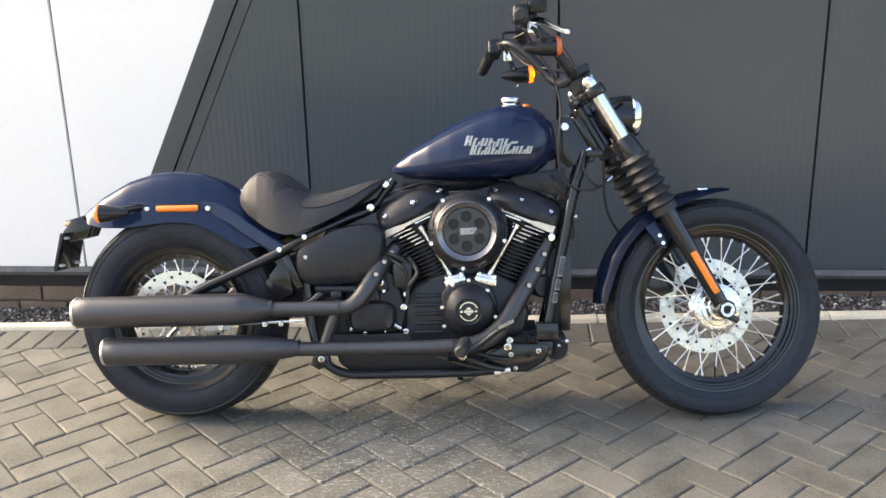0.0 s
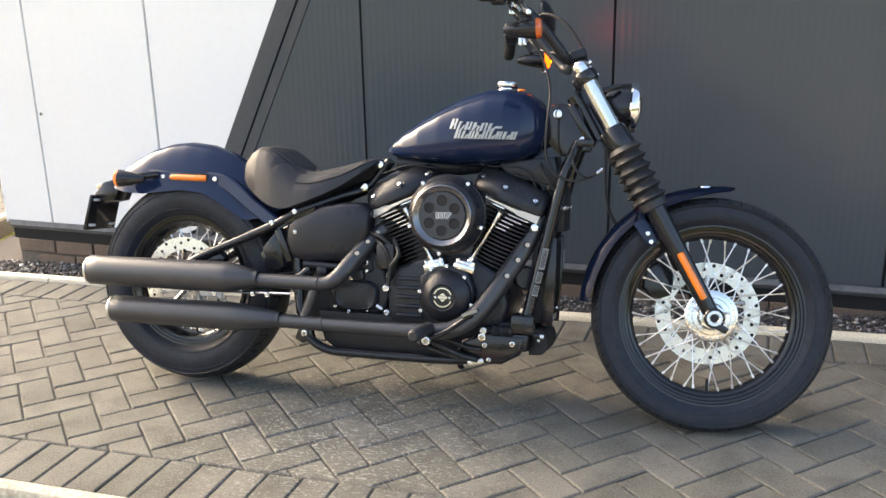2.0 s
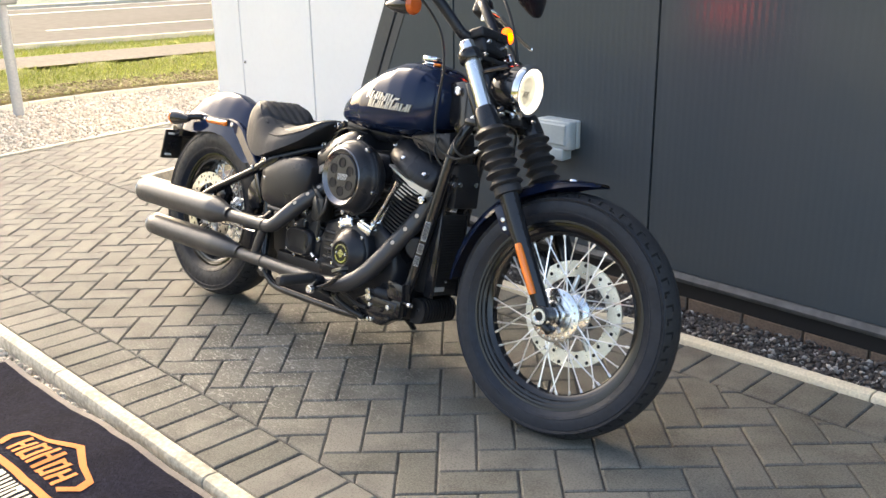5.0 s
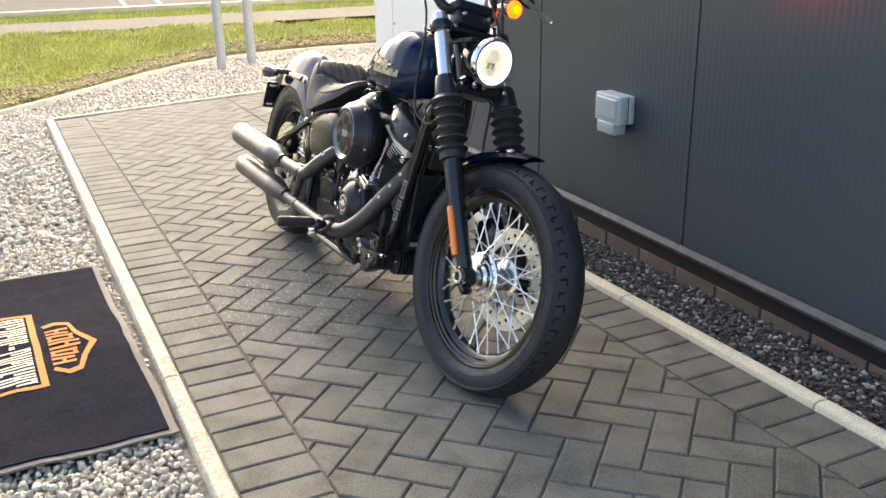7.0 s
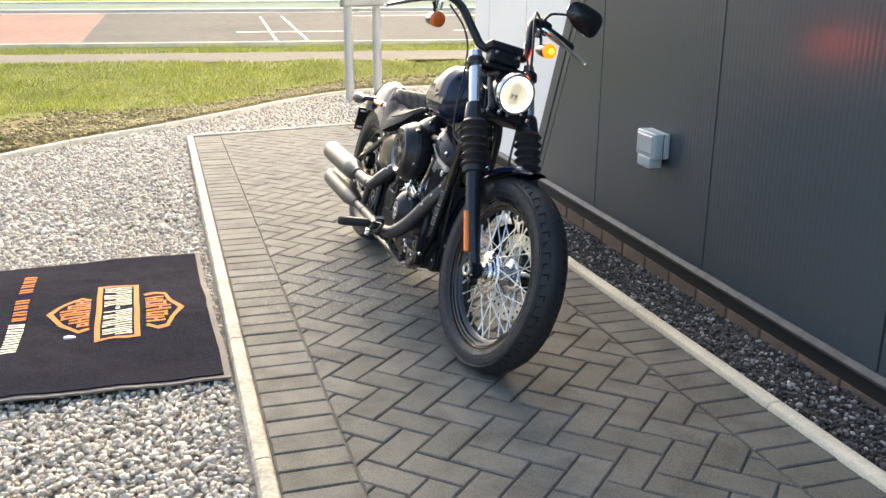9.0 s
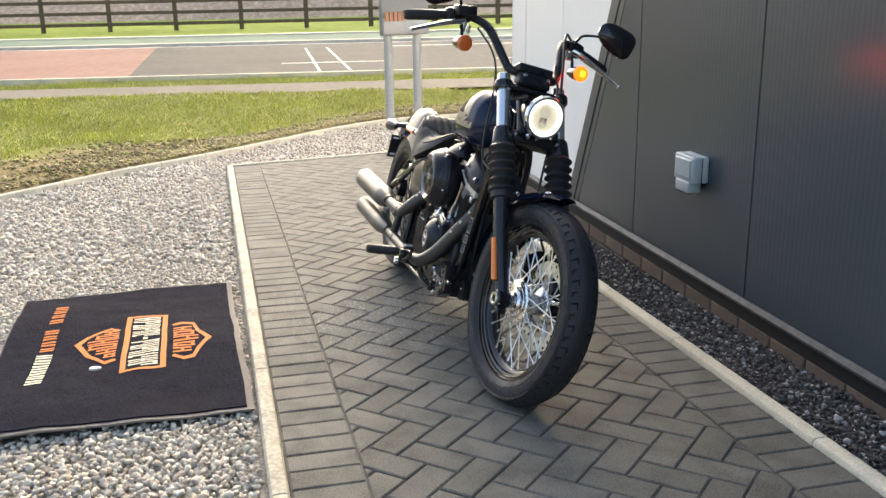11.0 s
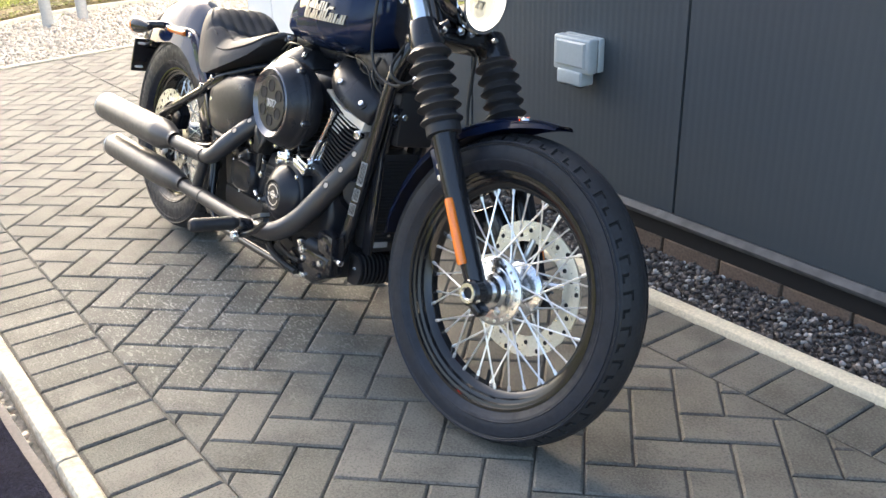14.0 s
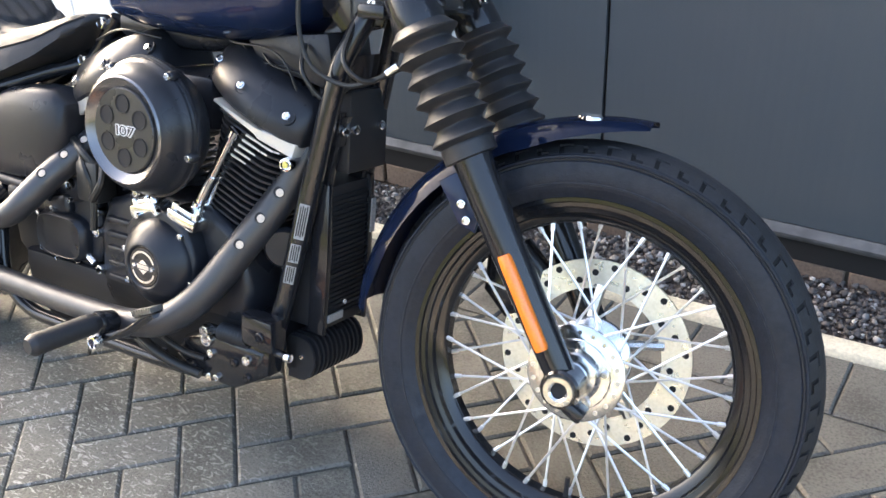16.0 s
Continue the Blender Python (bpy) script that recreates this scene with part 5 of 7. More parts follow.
slab(bm, [(0.285, 0.46), (0.325, 0.508), (0.345, 0.50), (0.36, 0.40), (0.33, 0.39), (0.30, 0.40)], "y", -0.118, -0.095, 0.004)
slab(bm, [(0.33, 0.515), (0.352, 0.525), (0.392, 0.425), (0.37, 0.415)], "y", -0.128, -0.106, 0.004)
slab(bm, [(0.27, 0.44), (0.30, 0.47), (0.33, 0.39), (0.30, 0.36)], "y", -0.105, -0.06, 0.004)
slab(bm, [(0.31, 0.36), (0.58, 0.36), (0.60, 0.60), (0.42, 0.57), (0.33, 0.50)], "y", -0.09, 0.09, 0.01)
bit("battery_box", bm, M_GLOSS)
bm = fresh()                                                         # side cover, bulged
outline = [(0.372, 0.537), (0.387, 0.555), (0.44, 0.580), (0.494, 0.600), (0.56, 0.610), (0.615, 0.609), (0.649, 0.585), (0.645, 0.53), (0.628, 0.48), (0.60, 0.445), (0.574, 0.429), (0.50, 0.425), (0.434, 0.424), (0.395, 0.432), (0.378, 0.452), (0.367, 0.486)]
mid = Vector((sum(p[0] for p in outline) / len(outline), sum(p[1] for p in outline) / len(outline)))
rings = [[Vector((mid.x + (x - mid.x) * k, y, mid.y + (z - mid.y) * k)) for x, z in outline] for k, y in ((1.0, -0.07), (1.0, -0.112), (0.97, -0.124), (0.88, -0.131), (0.6, -0.137), (0.25, -0.1395))]
loft(bm, rings)
cover = bit("side_cover", bm, M_SATIN, label="satin black bulged side cover", angle=50)
for x, z in ((0.405, 0.515), (0.428, 0.477)):
    bolt((x, -0.130, z), (0, -1, 0), cover, 0.007)
bm = fresh()
tube(bm, [(0.43, -0.118, 0.415), (0.56, -0.118, 0.41), (0.585, -0.112, 0.40)], 0.012, 10)
box(bm, (0.495, -0.12, 0.395), (0.035, 0.03, 0.03), None, 0.006)
bit("cover_bracket", bm, M_SATIN)
bm = fresh()                                                         # side stand, on the far side
tube(bm, [(0.80, 0.11, 0.17), (0.84, 0.24, 0.06), (0.86, 0.292, -0.0585)], [0.012, 0.011, 0.009], 10, 4)
box(bm, (0.868, 0.302, -0.061), (0.06, 0.03, 0.006), Matrix.Rotation(radians(13), 3, "X"), 0.002)
bit("side_stand", bm, M_GLOSS)

# engine ----------------------------------------------------------------------------
bm = fresh()
slab(bm, [(0.70, 0.24), (0.73, 0.20), (0.98, 0.19), (1.06, 0.23), (1.08, 0.32), (1.05, 0.41), (0.98, 0.45), (0.82, 0.45), (0.73, 0.42), (0.70, 0.36)], "y", -0.10, 0.14, 0.015, 3)
slab(bm, [(0.49, 0.24), (0.52, 0.20), (0.72, 0.20), (0.72, 0.46), (0.66, 0.50), (0.55, 0.48), (0.49, 0.42)], "y", -0.07, 0.12, 0.012, 2)
engine = bit("engine", bm, M_SATIN, label="satin black V-twin engine with bright fin edges")
bm = fresh()                                                         # oil pan between the cradle rails
slab(bm, [(0.47, 0.235), (0.49, 0.175), (0.54, 0.138), (1.00, 0.136), (1.08, 0.160), (1.12, 0.215), (1.10, 0.27), (0.47, 0.27)], "y", -0.100, 0.105, 0.010, 2)
bit("oil_pan", bm, M_PLASTIC, engine)
bm = fresh()                                                         # dark block added to close the see-through gap between the swingarm legs
slab(bm, [(0.36, 0.44), (0.40, 0.26), (0.46, 0.215), (0.53, 0.22), (0.53, 0.46)], "y", -0.065, 0.09, 0.010, 2)
bit("gearbox_tail", bm, M_PLASTIC, engine)
for i in range(5):                                                   # ribs of the case
    bm = fresh()
    box(bm, (0.775, -0.100, 0.272 + 0.028 * i), (0.085, 0.02, 0.012), None, 0.004)
    bit("case_rib", bm, M_SATIN, engine)
bm = fresh()                                                         # cover of the gearbox
slab(bm, [(0.51, 0.395), (0.505, 0.33), (0.515, 0.285), (0.53, 0.272), (0.66, 0.268), (0.69, 0.285), (0.705, 0.33), (0.69, 0.40), (0.672, 0.44), (0.645, 0.482), (0.60, 0.45), (0.55, 0.43)], "y", -0.094, -0.03, 0.010, 3)
box(bm, (0.615, -0.075, 0.415), (0.075, 0.05, 0.05), Matrix.Rotation(radians(-12), 3, "Y"), 0.010, 3)
gear = bit("gear_cover", bm, M_SATIN, engine)
bm = fresh()                                                         # its bulged middle
rim = [(0.600 + 0.073 * math.copysign(abs(math.cos(q)) ** 0.6, math.cos(q)), 0.324 + 0.047 * math.copysign(abs(math.sin(q)) ** 0.6, math.sin(q))) for q in np.linspace(0, 2 * math.pi, 28, endpoint=False)]
loft(bm, [[Vector((0.600 + (x - 0.600) * k, y, 0.324 + (z - 0.324) * k)) for x, z in rim] for k, y in ((1.0, -0.088), (1.0, -0.104), (0.96, -0.112), (0.86, -0.1175), (0.84, -0.1165), (0.5, -0.1185), (0.2, -0.119))])
bit("cover_oval", bm, M_SATIN, gear, angle=40)
bm = fresh()
box(bm, (0.588, -0.098, 0.385), (0.075, 0.028, 0.038), Matrix.Rotation(radians(-10), 3, "Y"), 0.009, 3)
bit("cover_step", bm, M_SATIN, gear)
for x, z in ((0.525, 0.357), (0.587, 0.378), (0.53, 0.285), (0.575, 0.272), (0.637, 0.280), (0.639, 0.403)):
    bolt((x, -0.100 if z < 0.36 else -0.113, z), (0, -1, 0), gear, 0.006)
for x, z, r in ((0.628, 0.428, 0.0115), (0.698, 0.350, 0.0115), (0.702, 0.276, 0.0095), (0.705, 0.39, 0.008)):
    bolt((x, -0.096, z), (0, -1, 0), gear, r, 0.012)
bm = fresh()
tube(bm, [(0.665, -0.101, 0.297), (0.688, -0.104, 0.285)], 0.0065, 8)
bit("dipstick", bm, M_ALU, gear)
bm = fresh()                                                         # hoses and a coil between gearbox and cylinders
for pts in ([(0.66, -0.10, 0.50), (0.70, -0.125, 0.475), (0.715, -0.12, 0.43), (0.71, -0.12, 0.36)], [(0.64, -0.1, 0.52), (0.69, -0.12, 0.505), (0.73, -0.11, 0.47)], [(0.72, -0.1, 0.50), (0.745, -0.125, 0.46), (0.72, -0.128, 0.42)]):
    tube(bm, pts, 0.007, 8)
box(bm, (0.70, -0.10, 0.45), (0.06, 0.05, 0.08), None, 0.01)
bit("hose", bm, M_CABLE, engine)
bm = fresh()                                                         # cam cover
CAM = (0.900, 0.342)
slab(bm, [(0.815, 0.395), (0.818, 0.31), (0.85, 0.275), (0.90, 0.262), (0.95, 0.275), (0.982, 0.31), (0.985, 0.36), (0.965, 0.415), (0.925, 0.437), (0.875, 0.437), (0.84, 0.42)], "y", -0.136, -0.09, 0.010, 3)
lathe(bm, [(0.080, -0.01), (0.0795, 0.004), (0.076, 0.012), (0.066, 0.022), (0.054, 0.031), (0.046, 0.036), (0.0415, 0.0385), (0.0385, 0.039), (0.0370, 0.0375), (0.036, 0.0355), (0, 0.0355)], facing((CAM[0], -0.134, CAM[1]), (0, -1, 0)), 48)
cam_cover = bit("cam_cover", bm, M_SATIN, engine, angle=60)
for x, z in ((0.852, 0.419), (0.901, 0.432), (0.957, 0.400), (0.818, 0.352), (0.823, 0.294), (0.979, 0.319)):
    bolt((x, -0.137, z), (0, -1, 0), cam_cover, 0.0065)
bm = fresh()                                                         # black disc, ring and shield shape in silver
lathe(bm, [(0.0355, 0.0), (0.0345, 0.0012), (0, 0.0012)], facing((CAM[0], -0.1695, CAM[1]), (0, -1, 0)), 36)
disc_face = bit("medallion", bm, M_GLOSS, cam_cover, "black disc with a silver ring and shield shape")
for a0, a1 in ((0.35, 2.79), (3.5, 5.93)):
    bm = fresh()
    lathe(bm, [(0.0255, 0.0), (0.0255, 0.0016), (0.0292, 0.0016), (0.0292, 0.0)], facing((CAM[0], -0.1705, CAM[1]), (0, -1, 0)), 20, (a0, a1))
    bit("medallion_ring", bm, M_CHROME, cam_cover)
bm = fresh()
slab(bm, [(CAM[0] - 0.014, CAM[1] - 0.0035), (CAM[0] + 0.014, CAM[1] - 0.0035), (CAM[0] + 0.014, CAM[1] + 0.004), (CAM[0] - 0.014, CAM[1] + 0.004)], "y", -0.1722, -0.170)
slab(bm, [(CAM[0] - 0.010, CAM[1] + 0.0055), (CAM[0] + 0.010, CAM[1] + 0.0055), (CAM[0] + 0.005, CAM[1] + 0.011), (CAM[0], CAM[1] + 0.013), (CAM[0] - 0.005, CAM[1] + 0.011)], "y", -0.1722, -0.170)
slab(bm, [(CAM[0] - 0.010, CAM[1] - 0.005), (CAM[0] + 0.010, CAM[1] - 0.005), (CAM[0] + 0.004, CAM[1] - 0.010), (CAM[0], CAM[1] - 0.013), (CAM[0] - 0.004, CAM[1] - 0.010)], "y", -0.1722, -0.170)
bit("shield", bm, M_CHROME, disc_face)
for d in (-1, 1):
    bolt((CAM[0] + d * 0.0215, -0.1708, CAM[1]), (0, -1, 0), cam_cover, 0.0042, 0.003)


def round_plate(bm, centre, turn, a, y, t, r, per=4):
    """A plate with rounded corners, flat across the axis of turn."""
    rim = []
    for cx, cy, q in ((1, 1, 0), (-1, 1, 90), (-1, -1, 180), (1, -1, 270)):
        for i in range(per + 1):
            w = radians(q + 90 * i / per)
            rim.append((cx * (a - r) + r * math.cos(w), cy * (y - r) + r * math.sin(w)))
    loft(bm, [[centre + turn @ Vector((p, q, h)) for p, q in rim] for h in (-t / 2, t / 2)])


def cylinder(gasket, lean, name):
    """One barrel of the V: fins stacked along its axis, the head and the rocker cover on top."""
    axis = Vector((math.sin(radians(lean)), 0, math.cos(radians(lean))))
    turn = Matrix.Rotation(radians(lean), 3, "Y")
    g = Vector((gasket[0], 0, gasket[1]))
    s = 1 if name == "front" else -1                                 # towards the outer end
    bm = fresh()
    tube(bm, [g - axis * 0.23, g], 0.062, 24, 1)
    barrel = bit("cylinder_" + name, bm, M_SATIN, engine)
    for i in range(15):
        bm = fresh()
        round_plate(bm, g - axis * (0.012 + 0.0125 * i), turn, 0.082 - 0.0012 * i, 0.100 - 0.001 * i, 0.0042, 0.045)
        bit("fin", bm, M_PLASTIC, barrel)
        if i < 5:
            bm = fresh()                                             # machined edge
            box(bm, g - axis * (0.012 + 0.0125 * i) + Vector((0, -0.0995 + 0.001 * i, 0)) + turn @ Vector((s * (0.030 - 0.007 * i), 0, 0)), (0.056 - 0.004 * i, 0.004, 0.0034), turn @ Matrix.Rotation(radians(s * 7), 3, "Z"))
            bit("fin_edge", bm, M_MACHINED, barrel, "bright machined fin edge")
            bm = fresh()                                             # the edge turns the corner
            box(bm, g - axis * (0.012 + 0.0125 * i) + Vector((0, -0.0855 + 0.001 * i, 0)) + turn @ Vector((s * (0.066 - 0.0095 * i * 0.8), 0, 0)), (0.024, 0.0035, 0.0032), turn @ Matrix.Rotation(radians(s * 52), 3, "Z"))
            bit("fin_edge", bm, M_MACHINED, barrel)
    bm = fresh()
    box(bm, g + axis * -0.003 + turn @ Vector((s * -0.04, -0.097, 0)), (0.050, 0.012, 0.0035), turn)
    bit("fin_edge", bm, M_ALU, barrel)
    bm = fresh()                                                     # machined joint, deeper towards the outer end
    joint = [(-0.080, 0.004), (0.018, 0.001), (0.026, -0.005), (0.090, -0.007), (0.090, 0.018), (0.030, 0.013), (0.018, 0.008), (-0.080, 0.009)]
    slab(bm, joint if s > 0 else [(-x, z) for x, z in joint[::-1]], "y", -0.1062, 0.1062, 0.0015, 1)
    for v in bm.verts:
        v.co.y *= 1 - 0.16 * max(0.0, (s * v.co.x - 0.02) / 0.067) ** 2
    bm.transform(Matrix.Translation(g) @ turn.to_4x4())
    bit("head_joint", bm, M_MACHINED, barrel, "bright machined head joint")
    bm = fresh()
    half = [(0.099, 0.014), (0.1035, 0.020), (0.1040, 0.040), (0.1000, 0.052), (0.0795, 0.083), (0.068, 0.091), (0.050, 0.095), (0.0, 0.098)]
    loop = half + [(-y, h) for y, h in half[-2::-1]]
    rings = []
    for a, k, w in ((-0.140, 0.58, 0.50), (-0.136, 0.76, 0.60), (-0.124, 0.90, 0.70), (-0.10, 0.97, 0.83), (-0.065, 1.0, 0.98), (-0.035, 0.99, 1.05), (0.0, 0.97, 1.055), (0.035, 0.95, 1.03), (0.060, 0.92, 0.97), (0.079, 0.86, 0.90), (0.089, 0.77, 0.84), (0.093, 0.64, 0.78)):
        rings.append([g + turn @ Vector((s * a, y * w, 0.012 + (h - 0.012) * k)) for y, h in loop])
    loft(bm, rings)
    rocker = bit("rocker_cover", bm, M_SATIN, barrel, angle=32)
    for a in (-0.120, -0.036, 0.060):
        for d in (-1, 1):
            slope = turn @ Vector((0, d * 0.80, 0.60))
            spot = g + turn @ Vector((s * a, d * (0.0665, 0.1010, 0.0925)[(a > -0.1) + (a > 0.05)], (0.0540, 0.0545, 0.0520)[(a > -0.1) + (a > 0.05)]))
            bm = fresh()
            lathe(bm, [(0, -0.001), (0.0095, -0.001), (0.0118, 0.0008), (0.0128, 0.0009), (0.0132, -0.003)], facing(spot, slope), 18)
            bit("bolt_recess", bm, M_SATIN, rocker)
            bolt(spot, slope, rocker, 0.0074, 0.008)
    return barrel


rear_barrel = cylinder((0.727, 0.604), -23, "rear")
front_barrel = cylinder((1.078, 0.602), 22.5, "front")
bolt((1.152, -0.088, 0.552), (0.2, -1, 0), front_barrel, 0.012, 0.012)
for a, b in (((0.757, 0.598), (0.846, 0.445)), ((1.052, 0.595), (0.962, 0.443))):
    for y in (-0.104, -0.082):
        bm = fresh()
        p, q = Vector((a[0], y, a[1])), Vector((b[0], y, b[1]))
        d = q - p
        tube(bm, [p, p + d * 0.08, p + d * 0.085, p + d * 0.55, p + d * 0.56, p + d * 0.62, p + d * 0.63, p + d * 0.9, p + d * 0.905, q], [0.011, 0.011, 0.0075, 0.0075, 0.009, 0.009, 0.0085, 0.0085, 0.0115, 0.0115], 14, 1)
        bit("pushrod_tube", bm, M_CHROME, engine, "chrome pushrod tube")
for x0, x1, z0, tilt in ((0.828, 0.892, 0.428, -14), (0.920, 0.984, 0.428, 14)):
    bm = fresh()
    t = Matrix.Rotation(radians(tilt), 3, "Y")
    c = Vector(((x0 + x1) / 2, -0.110, z0))
    box(bm, c, (0.066, 0.05, 0.022), t, 0.004)
    box(bm, c + t @ Vector((0, 0.004, 0.014)), (0.04, 0.045, 0.012), t, 0.004)
    for s in (-1, 1):
        lathe(bm, [(0, 0.012), (0.006, 0.012), (0.007, 0.008), (0.007, 0)], facing(c + t @ Vector((s * 0.024, -0.014, 0.01)), t @ Vector((0, 0, 1))), 10)
    bit("lifter_block", bm, M_ALU, engine, "polished lifter block")

# air filter --------------------------------------------------------------------------
AIR = facing((0.903, -0.105, 0.584), (0, -1, 0))
bm = fresh()
lathe(bm, [(0, 0.0), (0.095, 0.0), (0.108, 0.02), (0.1145, 0.040), (0.1155, 0.045), (0.1155, 0.049), (0.1125, 0.052), (0.1120, 0.054), (0.1145, 0.056), (0.1140, 0.060), (0.1105, 0.063), (0.1075, 0.072), (0.103, 0.084), (0.098, 0.093), (0.0925, 0.099), (0.0895, 0.1010), (0.088, 0.1010)], AIR, 72)
air = bit("air_filter", bm, M_SATIN, engine, "round black air filter cover", angle=50)
bm = fresh()
lathe(bm, [(0.1150, 0.043), (0.1182, 0.0435), (0.1190, 0.0465), (0.1182, 0.0495), (0.1150, 0.050)], AIR, 72)
bit("filter_rim", bm, M_SATIN, air)
for a in (53.5, 127, 198, 343, 262):
    a = radians(a)
    bm = fresh()
    lathe(bm, [(0, 0.062), (0.0075, 0.062), (0.0090, 0.060), (0.0095, 0.048), (0.006, 0.042)], AIR @ Matrix.Translation((0.114 * math.cos(a), 0.114 * math.sin(a), 0)), 14)
    lug = bit("filter_lug", bm, M_SATIN, air)
    bolt(AIR @ Vector((0.114 * math.cos(a), 0.114 * math.sin(a), 0.062)), (0, -1, 0), lug, 0.0065, 0.006)
bm = fresh()                                                         # polished dish round the plate
lathe(bm, [(0.0895, 0.1000), (0.0885, 0.1028), (0.0860, 0.1038), (0.0840, 0.1020), (0.0715, 0.0945), (0.0690, 0.0935)], AIR, 72)
bit("filter_bevel", bm, M_BEVEL, air, angle=60)
bm = fresh()                                                         # front plate; six flat discs, painted black for the shade inside its wells
lathe(bm, [(0.0695, 0.092), (0.0695, 0.0970), (0.0678, 0.0985), (0, 0.0985)], AIR, 64)
bit("filter_plate", bm, M_PLATE, air)
for i in range(6):
    a = radians(90 + 60 * i)
    c = AIR @ Matrix.Translation((0.0440 * math.cos(a), 0.0440 * math.sin(a), 0.0988))
    bm = fresh()
    lathe(bm, [(0.0152, -0.001), (0.0160, 0.0011), (0.0150, 0.0013), (0.0135, -0.0002), (0.0, -0.0002)], c, 24)
    bit("filter_well", bm, M_GAP, air)
for grow, out, material, name in ((0.0019, 0.0, M_LABEL, "figures_outline"), (-0.0002, 0.0006, M_SATIN, "figures")):
    words = bpy.data.curves.new(name, "FONT")
    words.body, words.size, words.align_x, words.align_y, words.extrude, words.space_character, words.offset = "107", 0.0285, "CENTER", "CENTER", 0.0004, 1.05, grow
    made = new(name, words)
    bpy.context.view_layer.update()
    mesh = bpy.data.meshes.new_from_object(made.evaluated_get(bpy.context.evaluated_depsgraph_get()))
    bpy.data.objects.remove(made)
    for v in mesh.vertices:
        if v.co.x < -0.0085:
            v.co.x += 0.0042
    mesh.materials.append(material)
    figures = new(name, mesh)
    figures.parent = air
    figures["label"] = "white outlined figures 107" if grow > 0 else "black faces of the figures"
    figures.matrix_local = pose(0.903, -0.2041 - out, 0.5835, 90, 0, 0) @ Matrix.Diagonal((1.25, 0.8, 1, 1))
bm = fresh()                                                         # intake throat behind the filter
tube(bm, [(0.903, -0.10, 0.60), (0.903, -0.02, 0.60)], 0.05, 18)
box(bm, (0.903, 0, 0.62), (0.13, 0.14, 0.10), None, 0.02)
bit("intake", bm, M_SATIN, engine)
# wires under the tank
for pts in ([(1.06, -0.05, 0.72), (1.10, -0.065, 0.70), (1.15, -0.055, 0.69), (1.17, -0.05, 0.66)], [(1.02, -0.05, 0.725), (1.06, -0.06, 0.705), (1.12, -0.055, 0.70)],
            [(0.66, -0.05, 0.70), (0.76, -0.08, 0.728), (0.84, -0.06, 0.72)], [(1.0, -0.06, 0.73), (1.12, -0.07, 0.715), (1.17, -0.06, 0.60)]):
    bit("wire", tube(fresh(), pts, 0.0020, 7), M_CABLE, engine)

# exhaust ------------------------------------------------------------------------------
bm = fresh()
tube(bm, [(0.70, -0.04, 0.545), (0.680, -0.058, 0.532), (0.655, -0.076, 0.507), (0.634, -0.105, 0.480), (0.612, -0.138, 0.446), (0.588, -0.168, 0.408), (0.563, -0.184, 0.380), (0.53, -0.190, 0.366), (0.45, -0.192, 0.365), (0.31, -0.196, 0.366)],
     [0.025, 0.0255, 0.0265, 0.0265, 0.0265, 0.026, 0.024, 0.022, 0.022, 0.022], 20, 6)
exhaust = bit("exhaust", bm, M_MATT, label="matt black two-into-two exhaust with slash-cut silencers")
bm = fresh()
tube(bm, [(1.165, -0.035, 0.585), (1.147, -0.045, 0.55), (1.120, -0.060, 0.494), (1.097, -0.080, 0.450), (1.070, -0.101, 0.404), (1.035, -0.127, 0.346), (1.000, -0.152, 0.297), (0.955, -0.176, 0.260), (0.90, -0.190, 0.245), (0.83, -0.195, 0.242), (0.70, -0.196, 0.242), (0.50, -0.193, 0.243), (0.385, -0.192, 0.243)],
     [0.022, 0.025, 0.0275, 0.028, 0.028, 0.028, 0.0275, 0.0265, 0.0245, 0.0225, 0.0215, 0.0215, 0.0215], 20, 6)
bit("front_header", bm, M_MATT, exhaust)
for rear, z, x0, x1, r, y in ((-0.292, 0.370, 0.315, 0.215, 0.0475, -0.20), (-0.212, 0.247, 0.388, 0.245, 0.0432, -0.194)):
    bm = fresh()
    lathe(bm, [(0.0235, 0.0), (0.0245, -0.004), (0.024, -0.012), (0.026, -0.016), (r * 0.82, (x1 - x0) * 0.62), (r * 0.97, (x1 - x0) * 0.92), (r, (x1 - x0)), (r + 0.0008, (x1 - x0) - 0.02), (r, (rear - x0) + 0.05), (r - 0.001, rear - x0 + 0.004), (r - 0.004, rear - x0 - 0.001)], facing((x0, y, z), (1, 0, 0)), 36)
    can = bit("silencer", bm, M_MATT, exhaust, "matt black silencer")
    bm = fresh()
    lathe(bm, [(r - 0.001, 0.006), (r + 0.0005, 0.002), (r - 0.002, -0.003), (r - 0.008, -0.002), (r - 0.011, 0.006), (r - 0.013, 0.03), (0, 0.03)], facing((rear, y, z), (1, 0, 0)), 36)
    bit("silencer_tip", bm, M_STEEL, can, "bright end ring")
bm = fresh()
tube(bm, [(0.497, -0.185, 0.345), (0.48, -0.187, 0.30), (0.465, -0.187, 0.26)], 0.016, 12)
bit("crossover", bm, M_MATT, exhaust)
bm = fresh()                                                         # hanger between the silencers
box(bm, (0.130, -0.166, 0.312), (0.080, 0.010, 0.021), None, 0.002)
bit("silencer_hanger", bm, M_LABEL, exhaust, "white label between the silencers")
for x in (0.145, 0.28, 0.33):
    bolt((x, -0.172, 0.312 if x < 0.2 else 0.318), (0, -1, 0), exhaust, 0.008)
bm = fresh()
tube(bm, [(-0.02, -0.15, 0.315), (0.2, -0.16, 0.318), (0.40, -0.15, 0.322)], 0.004, 6)
bit("brake_pipe", bm, M_ALU, exhaust)
